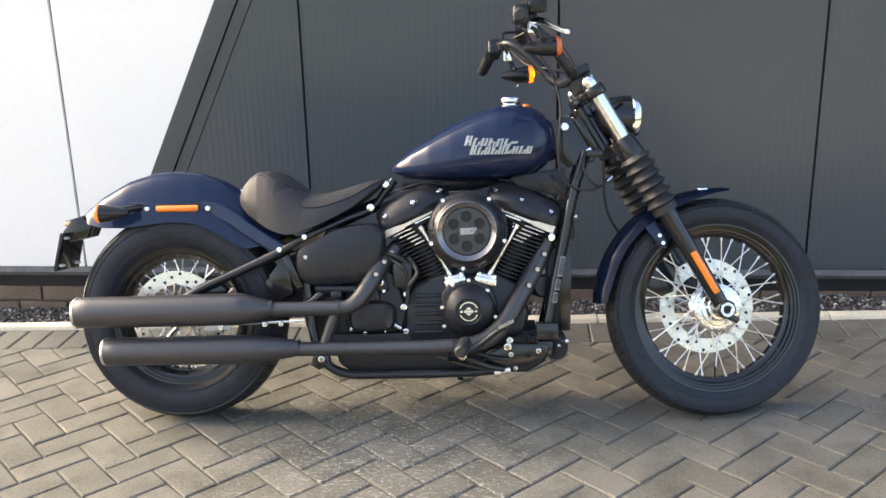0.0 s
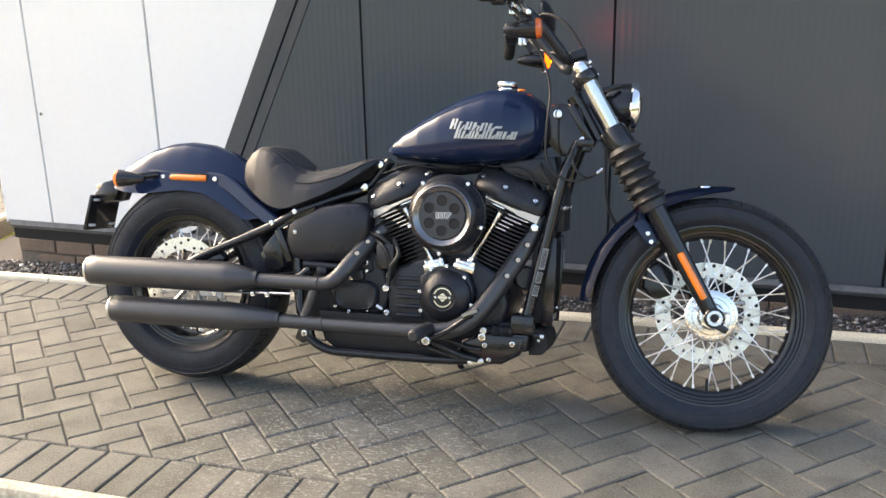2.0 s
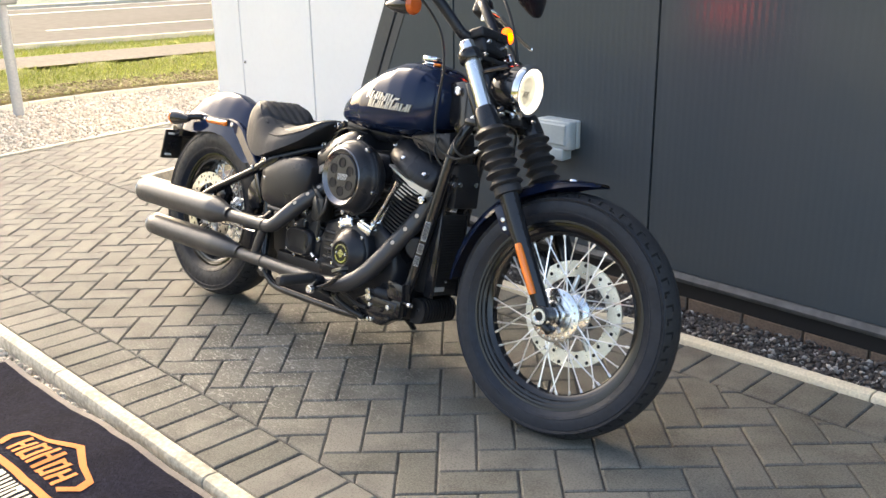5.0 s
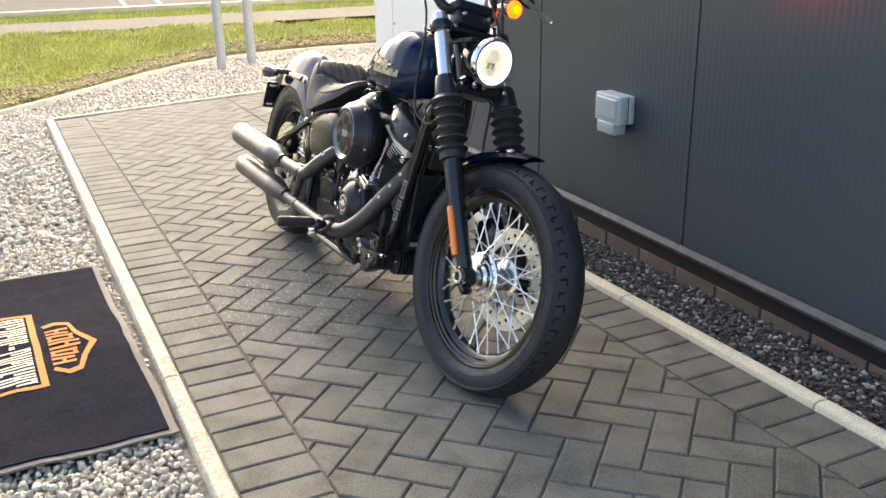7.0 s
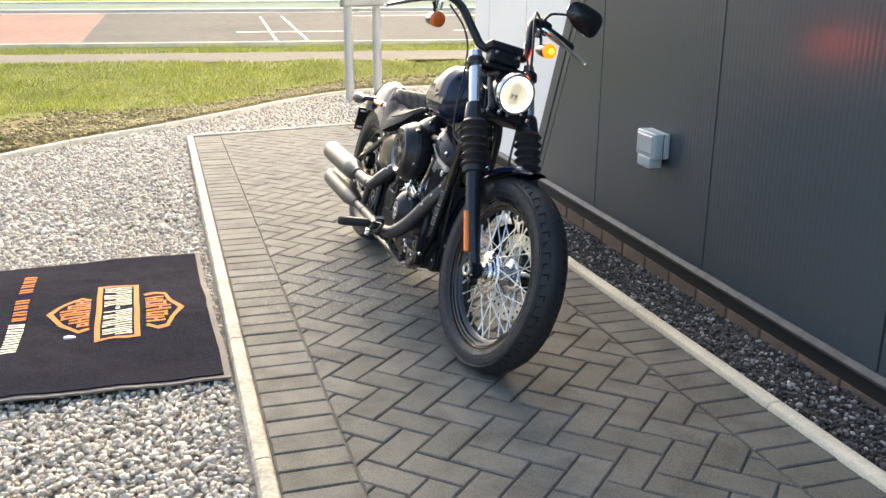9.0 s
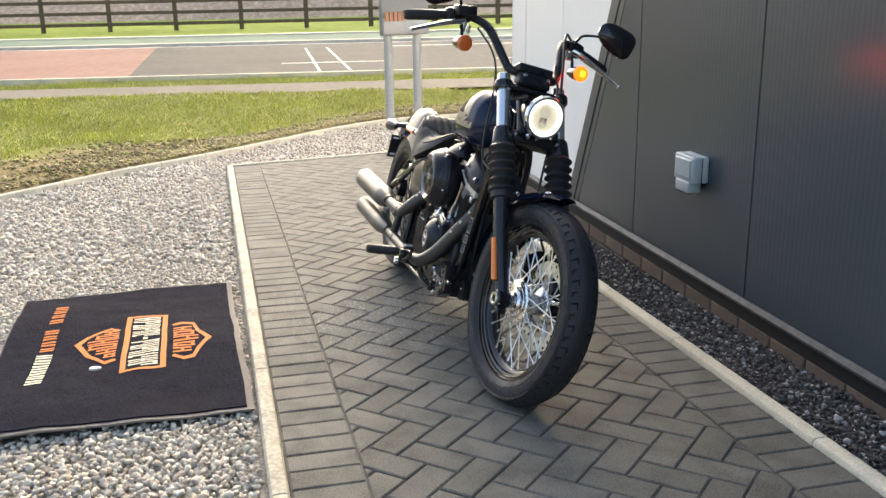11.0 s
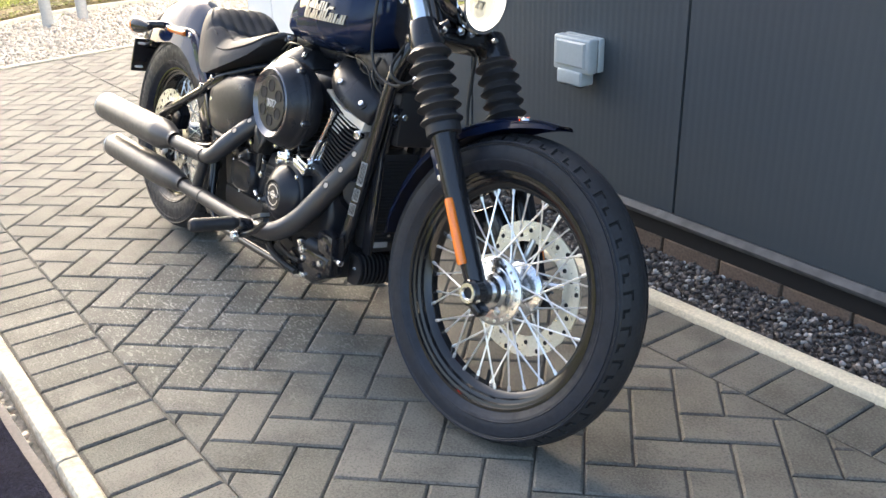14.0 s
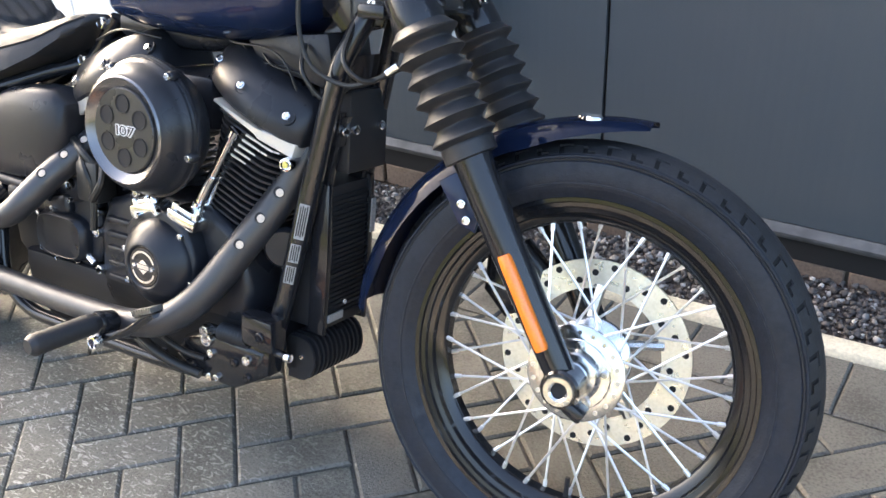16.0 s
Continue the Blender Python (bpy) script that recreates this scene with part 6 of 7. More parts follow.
for x, y, z, way in ((1.120, -0.060, 0.494, (0.25, -1, 0.1)), (1.097, -0.080, 0.450, (0.25, -1, 0.1)), (1.070, -0.101, 0.404, (0.25, -1, 0.1)), (0.655, -0.076, 0.507, (0, -1, 0.1)), (0.634, -0.105, 0.480, (0, -1, 0.1)), (0.612, -0.138, 0.446, (0, -1, 0.1))):
    bm = fresh()
    r = 0.0278 if x > 0.9 else 0.0263
    run = Vector((-0.43, -0.38, -0.82)) if x > 0.9 else Vector((-0.47, -0.62, -0.63))   # the pipe's run
    way = Vector(way) - run * (Vector(way).dot(run) / run.length_squared)
    # no hole is cut: a flat black disc paints its dark inside
    lathe(bm, [(0, 0.0006), (0.0088, 0.0004), (0.0096, -0.0010), (0.0100, -0.006)], facing(Vector((x, y, z)) + Vector(way).normalized() * r, way) @ Matrix.Diagonal((1.0, 1.0, 1, 1)), 18)
    bit("shield_hole", bm, M_GAP, exhaust, "flat black disc standing for a hole in the heat shield")
    # pale disc set off centre, so a shaded crescent stays beside the lit pipe
    bm = fresh()
    lathe(bm, [(0, 0.0011), (0.0066, 0.0009), (0.0070, 0.0003)], facing(Vector((x, y, z)) + Vector(way).normalized() * r + Vector((0.0030, 0, -0.0006)), way), 16)
    bit("pipe_glint", bm, M_COPPER, exhaust, "pale coppery disc painting the lit pipe in the hole")
# clips of the heat shields
for pts, r in (([(0.505, -0.192, 0.365), (0.515, -0.192, 0.365)], 0.0235), ([(0.52, -0.194, 0.243), (0.53, -0.194, 0.243)], 0.023)):
    bm = fresh()
    tube(bm, pts, r, 18, 1)
    bit("pipe_clamp", bm, M_MATT, exhaust)

# cooler, pedals, pegs -----------------------------------------------------------------
bm = fresh()
slab(bm, [(1.145, 0.515), (1.206, 0.515), (1.204, 0.395), (1.198, 0.265), (1.128, 0.265), (1.135, 0.395)], "y", -0.056, 0.062, 0.007, 2)
cooler = bit("oil_cooler", bm, M_PLASTIC, label="black oil cooler between the frame tubes")
for y in (-0.054, 0.060):
    bm = fresh()
    slab(bm, [(1.180, 0.522), (1.214, 0.522), (1.212, 0.395), (1.206, 0.258), (1.172, 0.258), (1.178, 0.395)], "y", y - 0.006, y + 0.006, 0.004)
    bit("cooler_rail", bm, M_GLOSS, cooler)
for i in range(26):
    z = 0.285 + 0.0085 * i
    bm = fresh()
    box(bm, (float(np.interp(z, [0.265, 0.395, 0.515], [1.199, 1.205, 1.207])), 0.003, z), (0.006, 0.100, 0.0022), None)
    bit("cooler_slat", bm, M_GAP, cooler)
for c, size, q in (((1.2075, -0.028, 0.286), (0.003, 0.040, 0.014), 5), ((1.216, 0.060, 0.450), (0.003, 0.011, 0.060), 2)):
    bm = fresh()
    box(bm, c, size, Matrix.Rotation(radians(q), 3, "Y"))
    bit("sticker", bm, M_LABELGREY, cooler, "small grey sticker")
bm = fresh()                                                         # plain black block, no known part, added to fill the gap between the tubes
box(bm, (1.200, 0.022, 0.605), (0.060, 0.105, 0.135), None, 0.006)
box(bm, (1.205, 0.030, 0.690), (0.030, 0.050, 0.050), None, 0.008)
bit("regulator", bm, M_PLASTIC)
bm = fresh()                                                         # bracket over the cooler: two uprights and a cross plate
for y in (-0.044, 0.050):
    slab(bm, [(1.170, 0.505), (1.202, 0.505), (1.222, 0.600), (1.228, 0.640), (1.206, 0.640), (1.190, 0.600)], "y", y - 0.008, y + 0.008, 0.003)
slab(bm, [(1.200, 0.585), (1.222, 0.585), (1.230, 0.632), (1.212, 0.632)], "y", -0.056, 0.060, 0.004)
slab(bm, [(1.170, 0.655), (1.222, 0.668), (1.236, 0.728), (1.190, 0.722)], "y", -0.045, 0.045, 0.008)
bit("cooler_bracket", bm, M_GLOSS, cooler)
for y in (-0.046, -0.020, 0.050):
    bolt((1.229, y, 0.610), (1, -0.15, 0.1), cooler, 0.0085, 0.008)
bolt((1.210, -0.010, 0.310), (1, 0, 0), cooler, 0.005, 0.004)
bm = fresh()                                                         # finned regulator low in front
box(bm, (1.150, 0, 0.212), (0.04, 0.14, 0.07), None, 0.012, 3)
reg = bit("regulator", bm, M_PLASTIC, label="black finned voltage regulator")
RIM = [(1.140, 0.250)] + [(1.168 + 0.030 * math.cos(radians(q)), 0.210 + 0.040 * math.sin(radians(q))) for q in range(90, -91, -20)] + [(1.140, 0.170)]
for i in range(12):
    bm = fresh()
    k = 1.0 if i else 0.97
    slab(bm, [(1.168 + (x - 1.168) * k, 0.210 + (z - 0.210) * k) for x, z in RIM], "y", -0.070 + 0.0122 * i, -0.0652 + 0.0122 * i)
    bit("regulator_fin", bm, M_PLASTIC, reg)
bolt((1.170, -0.0705, 0.215), (0, -1, 0), reg, 0.005, 0.003)
bm = fresh()                                                         # brake cylinder block
slab(bm, [(1.10, 0.298), (1.165, 0.296), (1.168, 0.242), (1.10, 0.246)], "y", -0.145, -0.105, 0.005)
block = bit("brake_cylinder", bm, M_GLOSS)
bolt((1.142, -0.146, 0.266), (0, -1, 0), block, 0.010, 0.003, M_GLOSS)
bm = fresh()
prof = [(0.012, 0.0)]
for i in range(8):
    prof += [(0.017, 0.004 + 0.008 * i), (0.0125, 0.008 + 0.008 * i)]
lathe(bm, prof + [(0.008, 0.07), (0.008, 0.10), (0, 0.10)], facing((1.105, -0.13, 0.249), (-1, 0, -0.02)), 16)
bit("cylinder_boot", bm, M_BOOT, block)
bit("push_rod", tube(fresh(), [(1.165, -0.13, 0.242), (1.19, -0.13, 0.239)], 0.007, 10), M_GLOSS, block)
bolt((1.19, -0.13, 0.239), (1, 0, 0), block, 0.008)
bolt((1.02, -0.14, 0.248), (0, -1, 0), block, 0.011, 0.012, M_ALU)
for x, z, r in ((1.013, 0.226, 0.013), (1.022, 0.203, 0.008), (1.105, 0.212, 0.009), (0.975, 0.160, 0.007), (1.035, 0.160, 0.007), (0.90, 0.172, 0.007)):
    bolt((x, -0.132, z), (0, -1, 0), block, r, 0.008)
bm = fresh()
box(bm, (0.995, -0.132, 0.148), (0.05, 0.006, 0.018), Matrix.Rotation(radians(-15), 3, "Y"), 0.002)
bit("stand_plate", bm, M_STEEL, block)
bm = fresh()
slab(bm, [(0.96, 0.215), (1.02, 0.235), (1.09, 0.235), (1.11, 0.20), (1.06, 0.17), (0.97, 0.165)], "y", -0.128, -0.10, 0.006)
slab(bm, [(1.08, 0.24), (1.15, 0.24), (1.145, 0.19), (1.10, 0.185)], "y", -0.13, -0.09, 0.006)
slab(bm, [(0.93, 0.175), (0.985, 0.146), (1.07, 0.146), (1.125, 0.178), (1.145, 0.235), (1.02, 0.242), (0.95, 0.215)], "y", -0.134, -0.085, 0.012, 3)
bit("frame_foot", bm, M_GLOSS, frame_part)
for x, z in ((1.075, 0.20), (1.105, 0.178)):
    bolt((x, -0.135, z), (0, -1, 0), frame_part, 0.009, 0.004, M_GLOSS)
for pts, r in (([(0.845, -0.15, 0.215), (0.90, -0.165, 0.195), (0.95, -0.155, 0.172), (1.0, -0.14, 0.158)], 0.009), ([(0.86, -0.14, 0.225), (0.92, -0.152, 0.212), (0.97, -0.146, 0.195), (1.01, -0.138, 0.19)], 0.006), ([(0.80, -0.13, 0.20), (0.88, -0.15, 0.178), (0.95, -0.142, 0.160)], 0.007)):
    bit("brake_hose", tube(fresh(), pts, r, 10, 5), M_CABLE, frame_part)

bm = fresh()                                                         # peg bracket and pedal
tube(bm, [(0.84, -0.13, 0.20), (0.855, -0.20, 0.225), (0.875, -0.245, 0.24)], [0.02, 0.017, 0.016], 12)
lathe(bm, [(0, 0.02), (0.018, 0.02), (0.021, 0.015), (0.021, -0.015), (0.018, -0.02), (0, -0.02)], facing((0.872, -0.235, 0.252), (0, -1, 0.2)), 18)
peg_bracket = bit("peg_bracket", bm, M_GLOSS)
bolt((0.882, -0.262, 0.228), (0, -1, 0), peg_bracket, 0.014, 0.01)
bm = fresh()
a, b = Vector((0.893, -0.262, 0.268)), Vector((0.884, -0.392, 0.262))
n = 22
tube(bm, [a + (b - a) * (i / n) for i in range(n + 1)], [0.011, 0.013] + [0.0175 + (0.0015 if i % 2 else 0) for i in range(n - 2)] + [0.0165, 0.012], 14, 1)
bit("foot_peg", bm, M_BOOT, peg_bracket, "ribbed rubber foot peg")
bm = fresh()
tube(bm, [(0.878, -0.245, 0.230), (0.93, -0.236, 0.252), (0.985, -0.236, 0.292), (1.01, -0.245, 0.306)], [0.009, 0.008, 0.0075, 0.007], 10)
box(bm, (1.008, -0.258, 0.311), (0.046, 0.026, 0.009), Matrix.Rotation(radians(-22), 3, "Y"), 0.003)
pedal = bit("brake_pedal", bm, M_GLOSS, label="black brake pedal with a toothed pad")
bm = fresh()
for i in range(8):
    box(bm, (0.990 + 0.0058 * i, -0.262, 0.309 + 0.0023 * i), (0.0028, 0.026, 0.009), Matrix.Rotation(radians(-22), 3, "Y"))
bit("pedal_teeth", bm, M_STEEL, pedal)["kind"] = "stuff"
# front brake calliper and horn
bm = fresh()
slab(bm, [(1.46, 0.44), (1.52, 0.47), (1.56, 0.43), (1.55, 0.36), (1.50, 0.34), (1.46, 0.38)], "y", 0.05, 0.095, 0.01, 3)
calliper = bit("brake_calliper", bm, M_GLOSS, label="black front brake calliper", turned=True)
bm = fresh()
slab(bm, [(0.06, 0.42), (0.12, 0.45), (0.15, 0.42), (0.13, 0.37), (0.08, 0.36)], "y", -0.12, -0.08, 0.008, 2)
bit("rear_calliper", bm, M_GLOSS)
bm = fresh()
lathe(bm, [(0, 0.02), (0.03, 0.02), (0.036, 0.012), (0.036, -0.02), (0, -0.02)], facing((1.12, -0.055, 0.40), (0.5, -1, 0)), 20)
bit("horn", bm, M_SATIN, engine)

# ---- things round the path ----
def socket_box():
    t = thing("socket_box", "grey-green weatherproof socket box fixed to the dark cladding", "socket box", m=pose(-0.300, W, 0.556, 0, 1.4, 0))
    bm = fresh()
    box(bm, (0, -0.0155, 0.0), (0.168, 0.030, 0.112), None, 0.008, 3)
    part("back_box", bm, M_BOX, t)
    bm = fresh()
    box(bm, (0, -0.0525, 0.0), (0.170, 0.042, 0.114), None, 0.009, 3)
    lid = part("lid", bm, M_BOX, t)
    bm = fresh()                                                     # raised field of the lid, its edges sloping in
    rings = [[Vector((sx * (0.066 - d), y, 0.003 + sz * (0.042 - d))) for sx, sz in ((-1, -1), (1, -1), (1, 1), (-1, 1))] for d, y in ((0.0, -0.072), (0.001, -0.0755), (0.006, -0.0800))]
    loft(bm, rings)
    part("lid_field", bm, M_BOX, lid, angle=20)
    bm = fresh()
    box(bm, (0, -0.031, 0.0), (0.160, 0.004, 0.105), None)
    part("seal", bm, M_GAP, t)
    bm = fresh()
    box(bm, (-0.004, -0.047, -0.076), (0.116, 0.062, 0.050), None, 0.008, 3)
    shroud = part("cable_shroud", bm, M_BOX, t)
    for x in (-0.038, 0.030):
        bm = fresh()
        box(bm, (x, -0.058, -0.1025), (0.030, 0.026, 0.006), None, 0.002, 1)
        part("cable_entry", bm, M_GAP, shroud)
    return t


socket_box()


def door_mat():
    t = thing("door_mat", "black doormat with orange and cream print lying on the gravel", "mat", m=pose(-0.315, 1.215, 0.0, 0, 0, 1.6))
    L, D = 0.735, 0.445

    def lift(x, y):
        return 0.010 + 0.010 * math.sin(x * 6 + 1) * math.sin(y * 5) + 0.006 * noise.noise((x * 6, y * 6, 2)) + 0.0035 * noise.noise((x * 17, y * 17, 5))

    def stray(x, y):
        """Uneven outline of the soft sheet."""
        return 0.012 * noise.noise((x * 3.1, y * 3.1, 8)) + 0.0025 * noise.noise((x * 9, y * 9, 3)), 0.010 * noise.noise((x * 3.3, y * 3.3, 14)) + 0.0025 * noise.noise((x * 9, y * 9, 23))

    def sheet_on(x0, x1, y0, y1, up, nx=2, ny=2):
        bm = fresh()
        top = [[bm.verts.new((x0 + (x1 - x0) * i / nx, y0 + (y1 - y0) * j / ny, lift(x0 + (x1 - x0) * i / nx, y0 + (y1 - y0) * j / ny) + up)) for j in range(ny + 1)] for i in range(nx + 1)]
        for i in range(nx):
            for j in range(ny):
                bm.faces.new((top[i][j], top[i + 1][j], top[i + 1][j + 1], top[i][j + 1]))
        ext = bmesh.ops.extrude_face_region(bm, geom=bm.faces[:])
        for v in ext["geom"]:
            if isinstance(v, bmesh.types.BMVert):
                v.co.z -= 0.007
        for v in bm.verts:
            dx, dy = stray(v.co.x, v.co.y)
            v.co.x, v.co.y = v.co.x + dx, v.co.y + dy
        return bm

    part("backing", sheet_on(-L, L, -D, D, -0.003, 60, 36), M_MATRIM, t, "grey-brown rubber edge")
    part("mat_surface", sheet_on(-L + 0.022, L - 0.022, -D + 0.008, D - 0.022, 0.002, 60, 36), M_CARPET, t)
    MX, MY = -0.315, 1.215

    def mark(name, outline, material, up=0.0045, label=""):
        """A printed shape; outline in world x, y."""
        bm = fresh()
        vs = [bm.verts.new((x - MX, y - MY, 0)) for x, y in outline]
        bm.faces.new(vs)
        bmesh.ops.subdivide_edges(bm, edges=bm.edges[:], cuts=11 if name == "print_border" else 3, use_grid_fill=True)
        bmesh.ops.triangulate(bm, faces=bm.faces[:])
        for v in bm.verts:
            v.co.z = lift(v.co.x, v.co.y) + up
            dx, dy = stray(v.co.x, v.co.y)
            v.co.x, v.co.y = v.co.x + dx, v.co.y + dy
        return part(name, bm, material, t, label)

    def frame_mark(x0, x1, y0, y1, w):
        for a in ((x0, x1, y0, y0 + w), (x0, x1, y1 - w, y1), (x0, x0 + w, y0 + w, y1 - w), (x1 - w, x1, y0 + w, y1 - w)):
            mark("print_border", [(a[0], a[2]), (a[1], a[2]), (a[1], a[3]), (a[0], a[3])], M_MATORANGE)

    frame_mark(-0.635, 0.005, 1.222, 1.382, 0.020)
    for i in range(14):                                              # upright cream shapes in the box
        x = -0.605 + 0.0418 * i
        if i == 6:
            mark("print_bar", [(x + 0.004, 1.293), (x + 0.024, 1.293), (x + 0.024, 1.310), (x + 0.004, 1.310)], M_MATWHITE)
            continue
        low, high = (1.250, 1.354)
        mark("print_bar", [(x, low), (x + 0.011, low), (x + 0.011, high), (x, high)], M_MATWHITE)
        mark("print_bar", [(x + 0.021, low + (0.0, 0.045)[i % 2]), (x + 0.031, low + (0.0, 0.045)[i % 2]), (x + 0.031, high), (x + 0.021, high)], M_MATWHITE)
        y = low + (0.045, 0.088, 0.0)[i % 3]
        mark("print_bar", [(x + 0.011, y), (x + 0.021, y), (x + 0.021, y + 0.015), (x + 0.011, y + 0.015)], M_MATWHITE)
    upper = [(-0.475, 1.398), (-0.490, 1.441), (-0.472, 1.486), (-0.355, 1.508), (-0.252, 1.552), (-0.150, 1.508), (-0.061, 1.482), (-0.052, 1.444), (-0.092, 1.402)]
    lower = [(-0.480, 1.205), (-0.520, 1.166), (-0.440, 1.078), (-0.362, 1.037), (-0.225, 1.090), (-0.118, 1.165), (-0.134, 1.207)]
    for shape, s in ((upper, 1), (lower, -1)):                       # two shield halves in outline, filled with upright shapes
        c = Vector((sum(x for x, _ in shape) / len(shape), 1.440 if s > 0 else 1.165))
        inner = [(c.x + (x - c.x) * 0.88, c.y + (y - c.y) * 0.80) for x, y in shape]
        for i in range(len(shape) - 1):
            mark("print_shield", [shape[i], shape[i + 1], inner[i + 1], inner[i]], M_MATORANGE)
        n = 5 if s > 0 else 6
        base = 1.406 if s > 0 else 1.200
        for i in range(n):
            wide = 0.305 / n
            x = c.x - 0.1525 + wide * i
            reach = base + s * ((0.070, 0.082, 0.096, 0.082, 0.068) if s > 0 else (0.058, 0.086, 0.112, 0.108, 0.076, 0.044))[i]
            for k in (0.0, wide * 0.55):
                mark("print_bar", [(x + k, base), (x + k + wide * 0.26, base), (x + k + wide * 0.26, reach), (x + k, reach)], M_MATORANGE)
            for y in (base + s * 0.003, reach - s * 0.014) if i % 2 else (base + s * (0.03, 0.05)[i // 2 % 2],):
                mark("print_bar", [(x + wide * 0.26, y), (x + wide * 0.55, y), (x + wide * 0.55, y + s * 0.011), (x + wide * 0.26, y + s * 0.011)], M_MATORANGE)
    for i in range(9):                                               # strip of short bars along the far edge
        x = -0.835 + 0.058 * i
        if i != 4:
            mark("print_bar", [(x, 0.918), (x + 0.014, 0.918), (x + 0.014, 0.968), (x, 0.968)], M_MATORANGE)
            mark("print_bar", [(x + 0.024, 0.918), (x + 0.038, 0.918), (x + 0.038, 0.968), (x + 0.024, 0.968)], M_MATORANGE)
    for i in range(6):
        x = -0.295 + 0.054 * i
        mark("print_bar", [(x, 0.912), (x + 0.016, 0.912), (x + 0.016, 0.968), (x, 0.968)], M_MATWHITE)
        mark("print_bar", [(x + 0.026, 0.912), (x + 0.042, 0.912), (x + 0.042, 0.968), (x + 0.026, 0.968)], M_MATWHITE)
    return t


door_mat()
bm = fresh()
rings = []
for r, z in ((0.10, 0.0045), (0.75, 0.0040), (1.0, 0.0020), (1.0, -0.004)):
    rings.append([Vector((0.014 * r * math.cos(q) * (1 + 0.12 * math.sin(3 * q)), 0.021 * r * math.sin(q), z - 0.003 + 0.001 * math.sin(2 * q) * r)) for q in np.linspace(0, 2 * math.pi, 20, endpoint=False)])
loft(bm, rings)
scrap = tagged(part("paper_scrap", bm, M_LABEL), "small pale crumpled scrap lying on the black mat", "litter")
scrap.location = (-0.083, 1.142, 0.0125)


def sign():
    t = thing("road_sign", "grey sign panel on two galvanised posts in the gravel", "sign", m=pose(-6.43, 3.42, 0))
    for x, y in ((0, 0), (-0.16, 0.335)):
        bm = fresh()
        tube(bm, [(x, y, -0.1), (x, y, 1.75)], 0.046, 16, 1)
        part("post", bm, M_POST, t)
        bm = fresh()
        lathe(bm, [(0.047, 0), (0.053, 0.01), (0.053, 0.05), (0.047, 0.06)], Matrix.Translation((x, y, 1.02)), 16)
        part("clamp", bm, M_POST, t)
    turn = Matrix.Rotation(math.atan2(0.335, -0.16), 3, "Z")
    bm = fresh()
    box(bm, (-0.03, 0.185, 1.30), (0.60, 0.05, 0.72), turn, 0.006)
    panel_ob = part("panel", bm, M_SIGN, t)
    bm = fresh()
    box(bm, (-0.03 + 0.035, 0.185 + 0.012, 1.035), (0.58, 0.02, 0.16), turn, 0.004)
    part("lower_band", bm, M_POST, panel_ob)
    bm = fresh()
    for i in range(5):
        box(bm, (0.0 + 0.045 + 0.10 - 0.023 * i, -0.03 + 0.048 * i, 1.13), (0.036, 0.012, 0.09), turn)
    part("sign_bar", bm, M_FADED, panel_ob, "faded orange bars")
    return t


sign()


def fence():
    t = thing("fence", "weathered timber post and rail fence beyond the road", "fence")
    a = -31.0
    for i in range(34):
        y = -28 + 2.2 * i
        x = a + 0.17 * (y - 1.5)
        bm = fresh()
        box(bm, (x, y, height(x, y) + 0.55), (0.12, 0.15, 1.3), None, 0.01, 1)
        part("post", bm, M_TIMBER, t)
        for k in range(3):
            bm = fresh()
            x2 = a + 0.17 * (y + 1.1 - 1.5)
            box(bm, (x2 + 0.07, y + 1.1, height(x2, y + 1.1) + 0.30 + 0.37 * k), (0.05, 2.24, 0.11), Matrix.Rotation(-math.atan(0.17), 3, "Z"), 0.006, 1)
            part("rail", bm, M_TIMBER, t)
    return t


fence()
bm = fresh()                                                         # bare winter bank and hedge far behind
rows = []
for i in range(60):
    y = -160 + 5.5 * i
    rows.append([Vector((-44 + 0.17 * y - 2.5 * k + 1.5 * noise.noise((y * 0.2, k, 0)), y, 0.5 + (0.0, 1.2, 2.6, 3.6, 4.2)[k] + (1.2 * noise.noise((y * 0.15, k * 0.7, 4)) if k else 0))) for k in range(5)])
loft(bm, rows, ends=False, closed=False)
tagged(part("far_bank", bm, M_HEDGE), "brown winter bank beyond the fence", "bank", kind="structure")

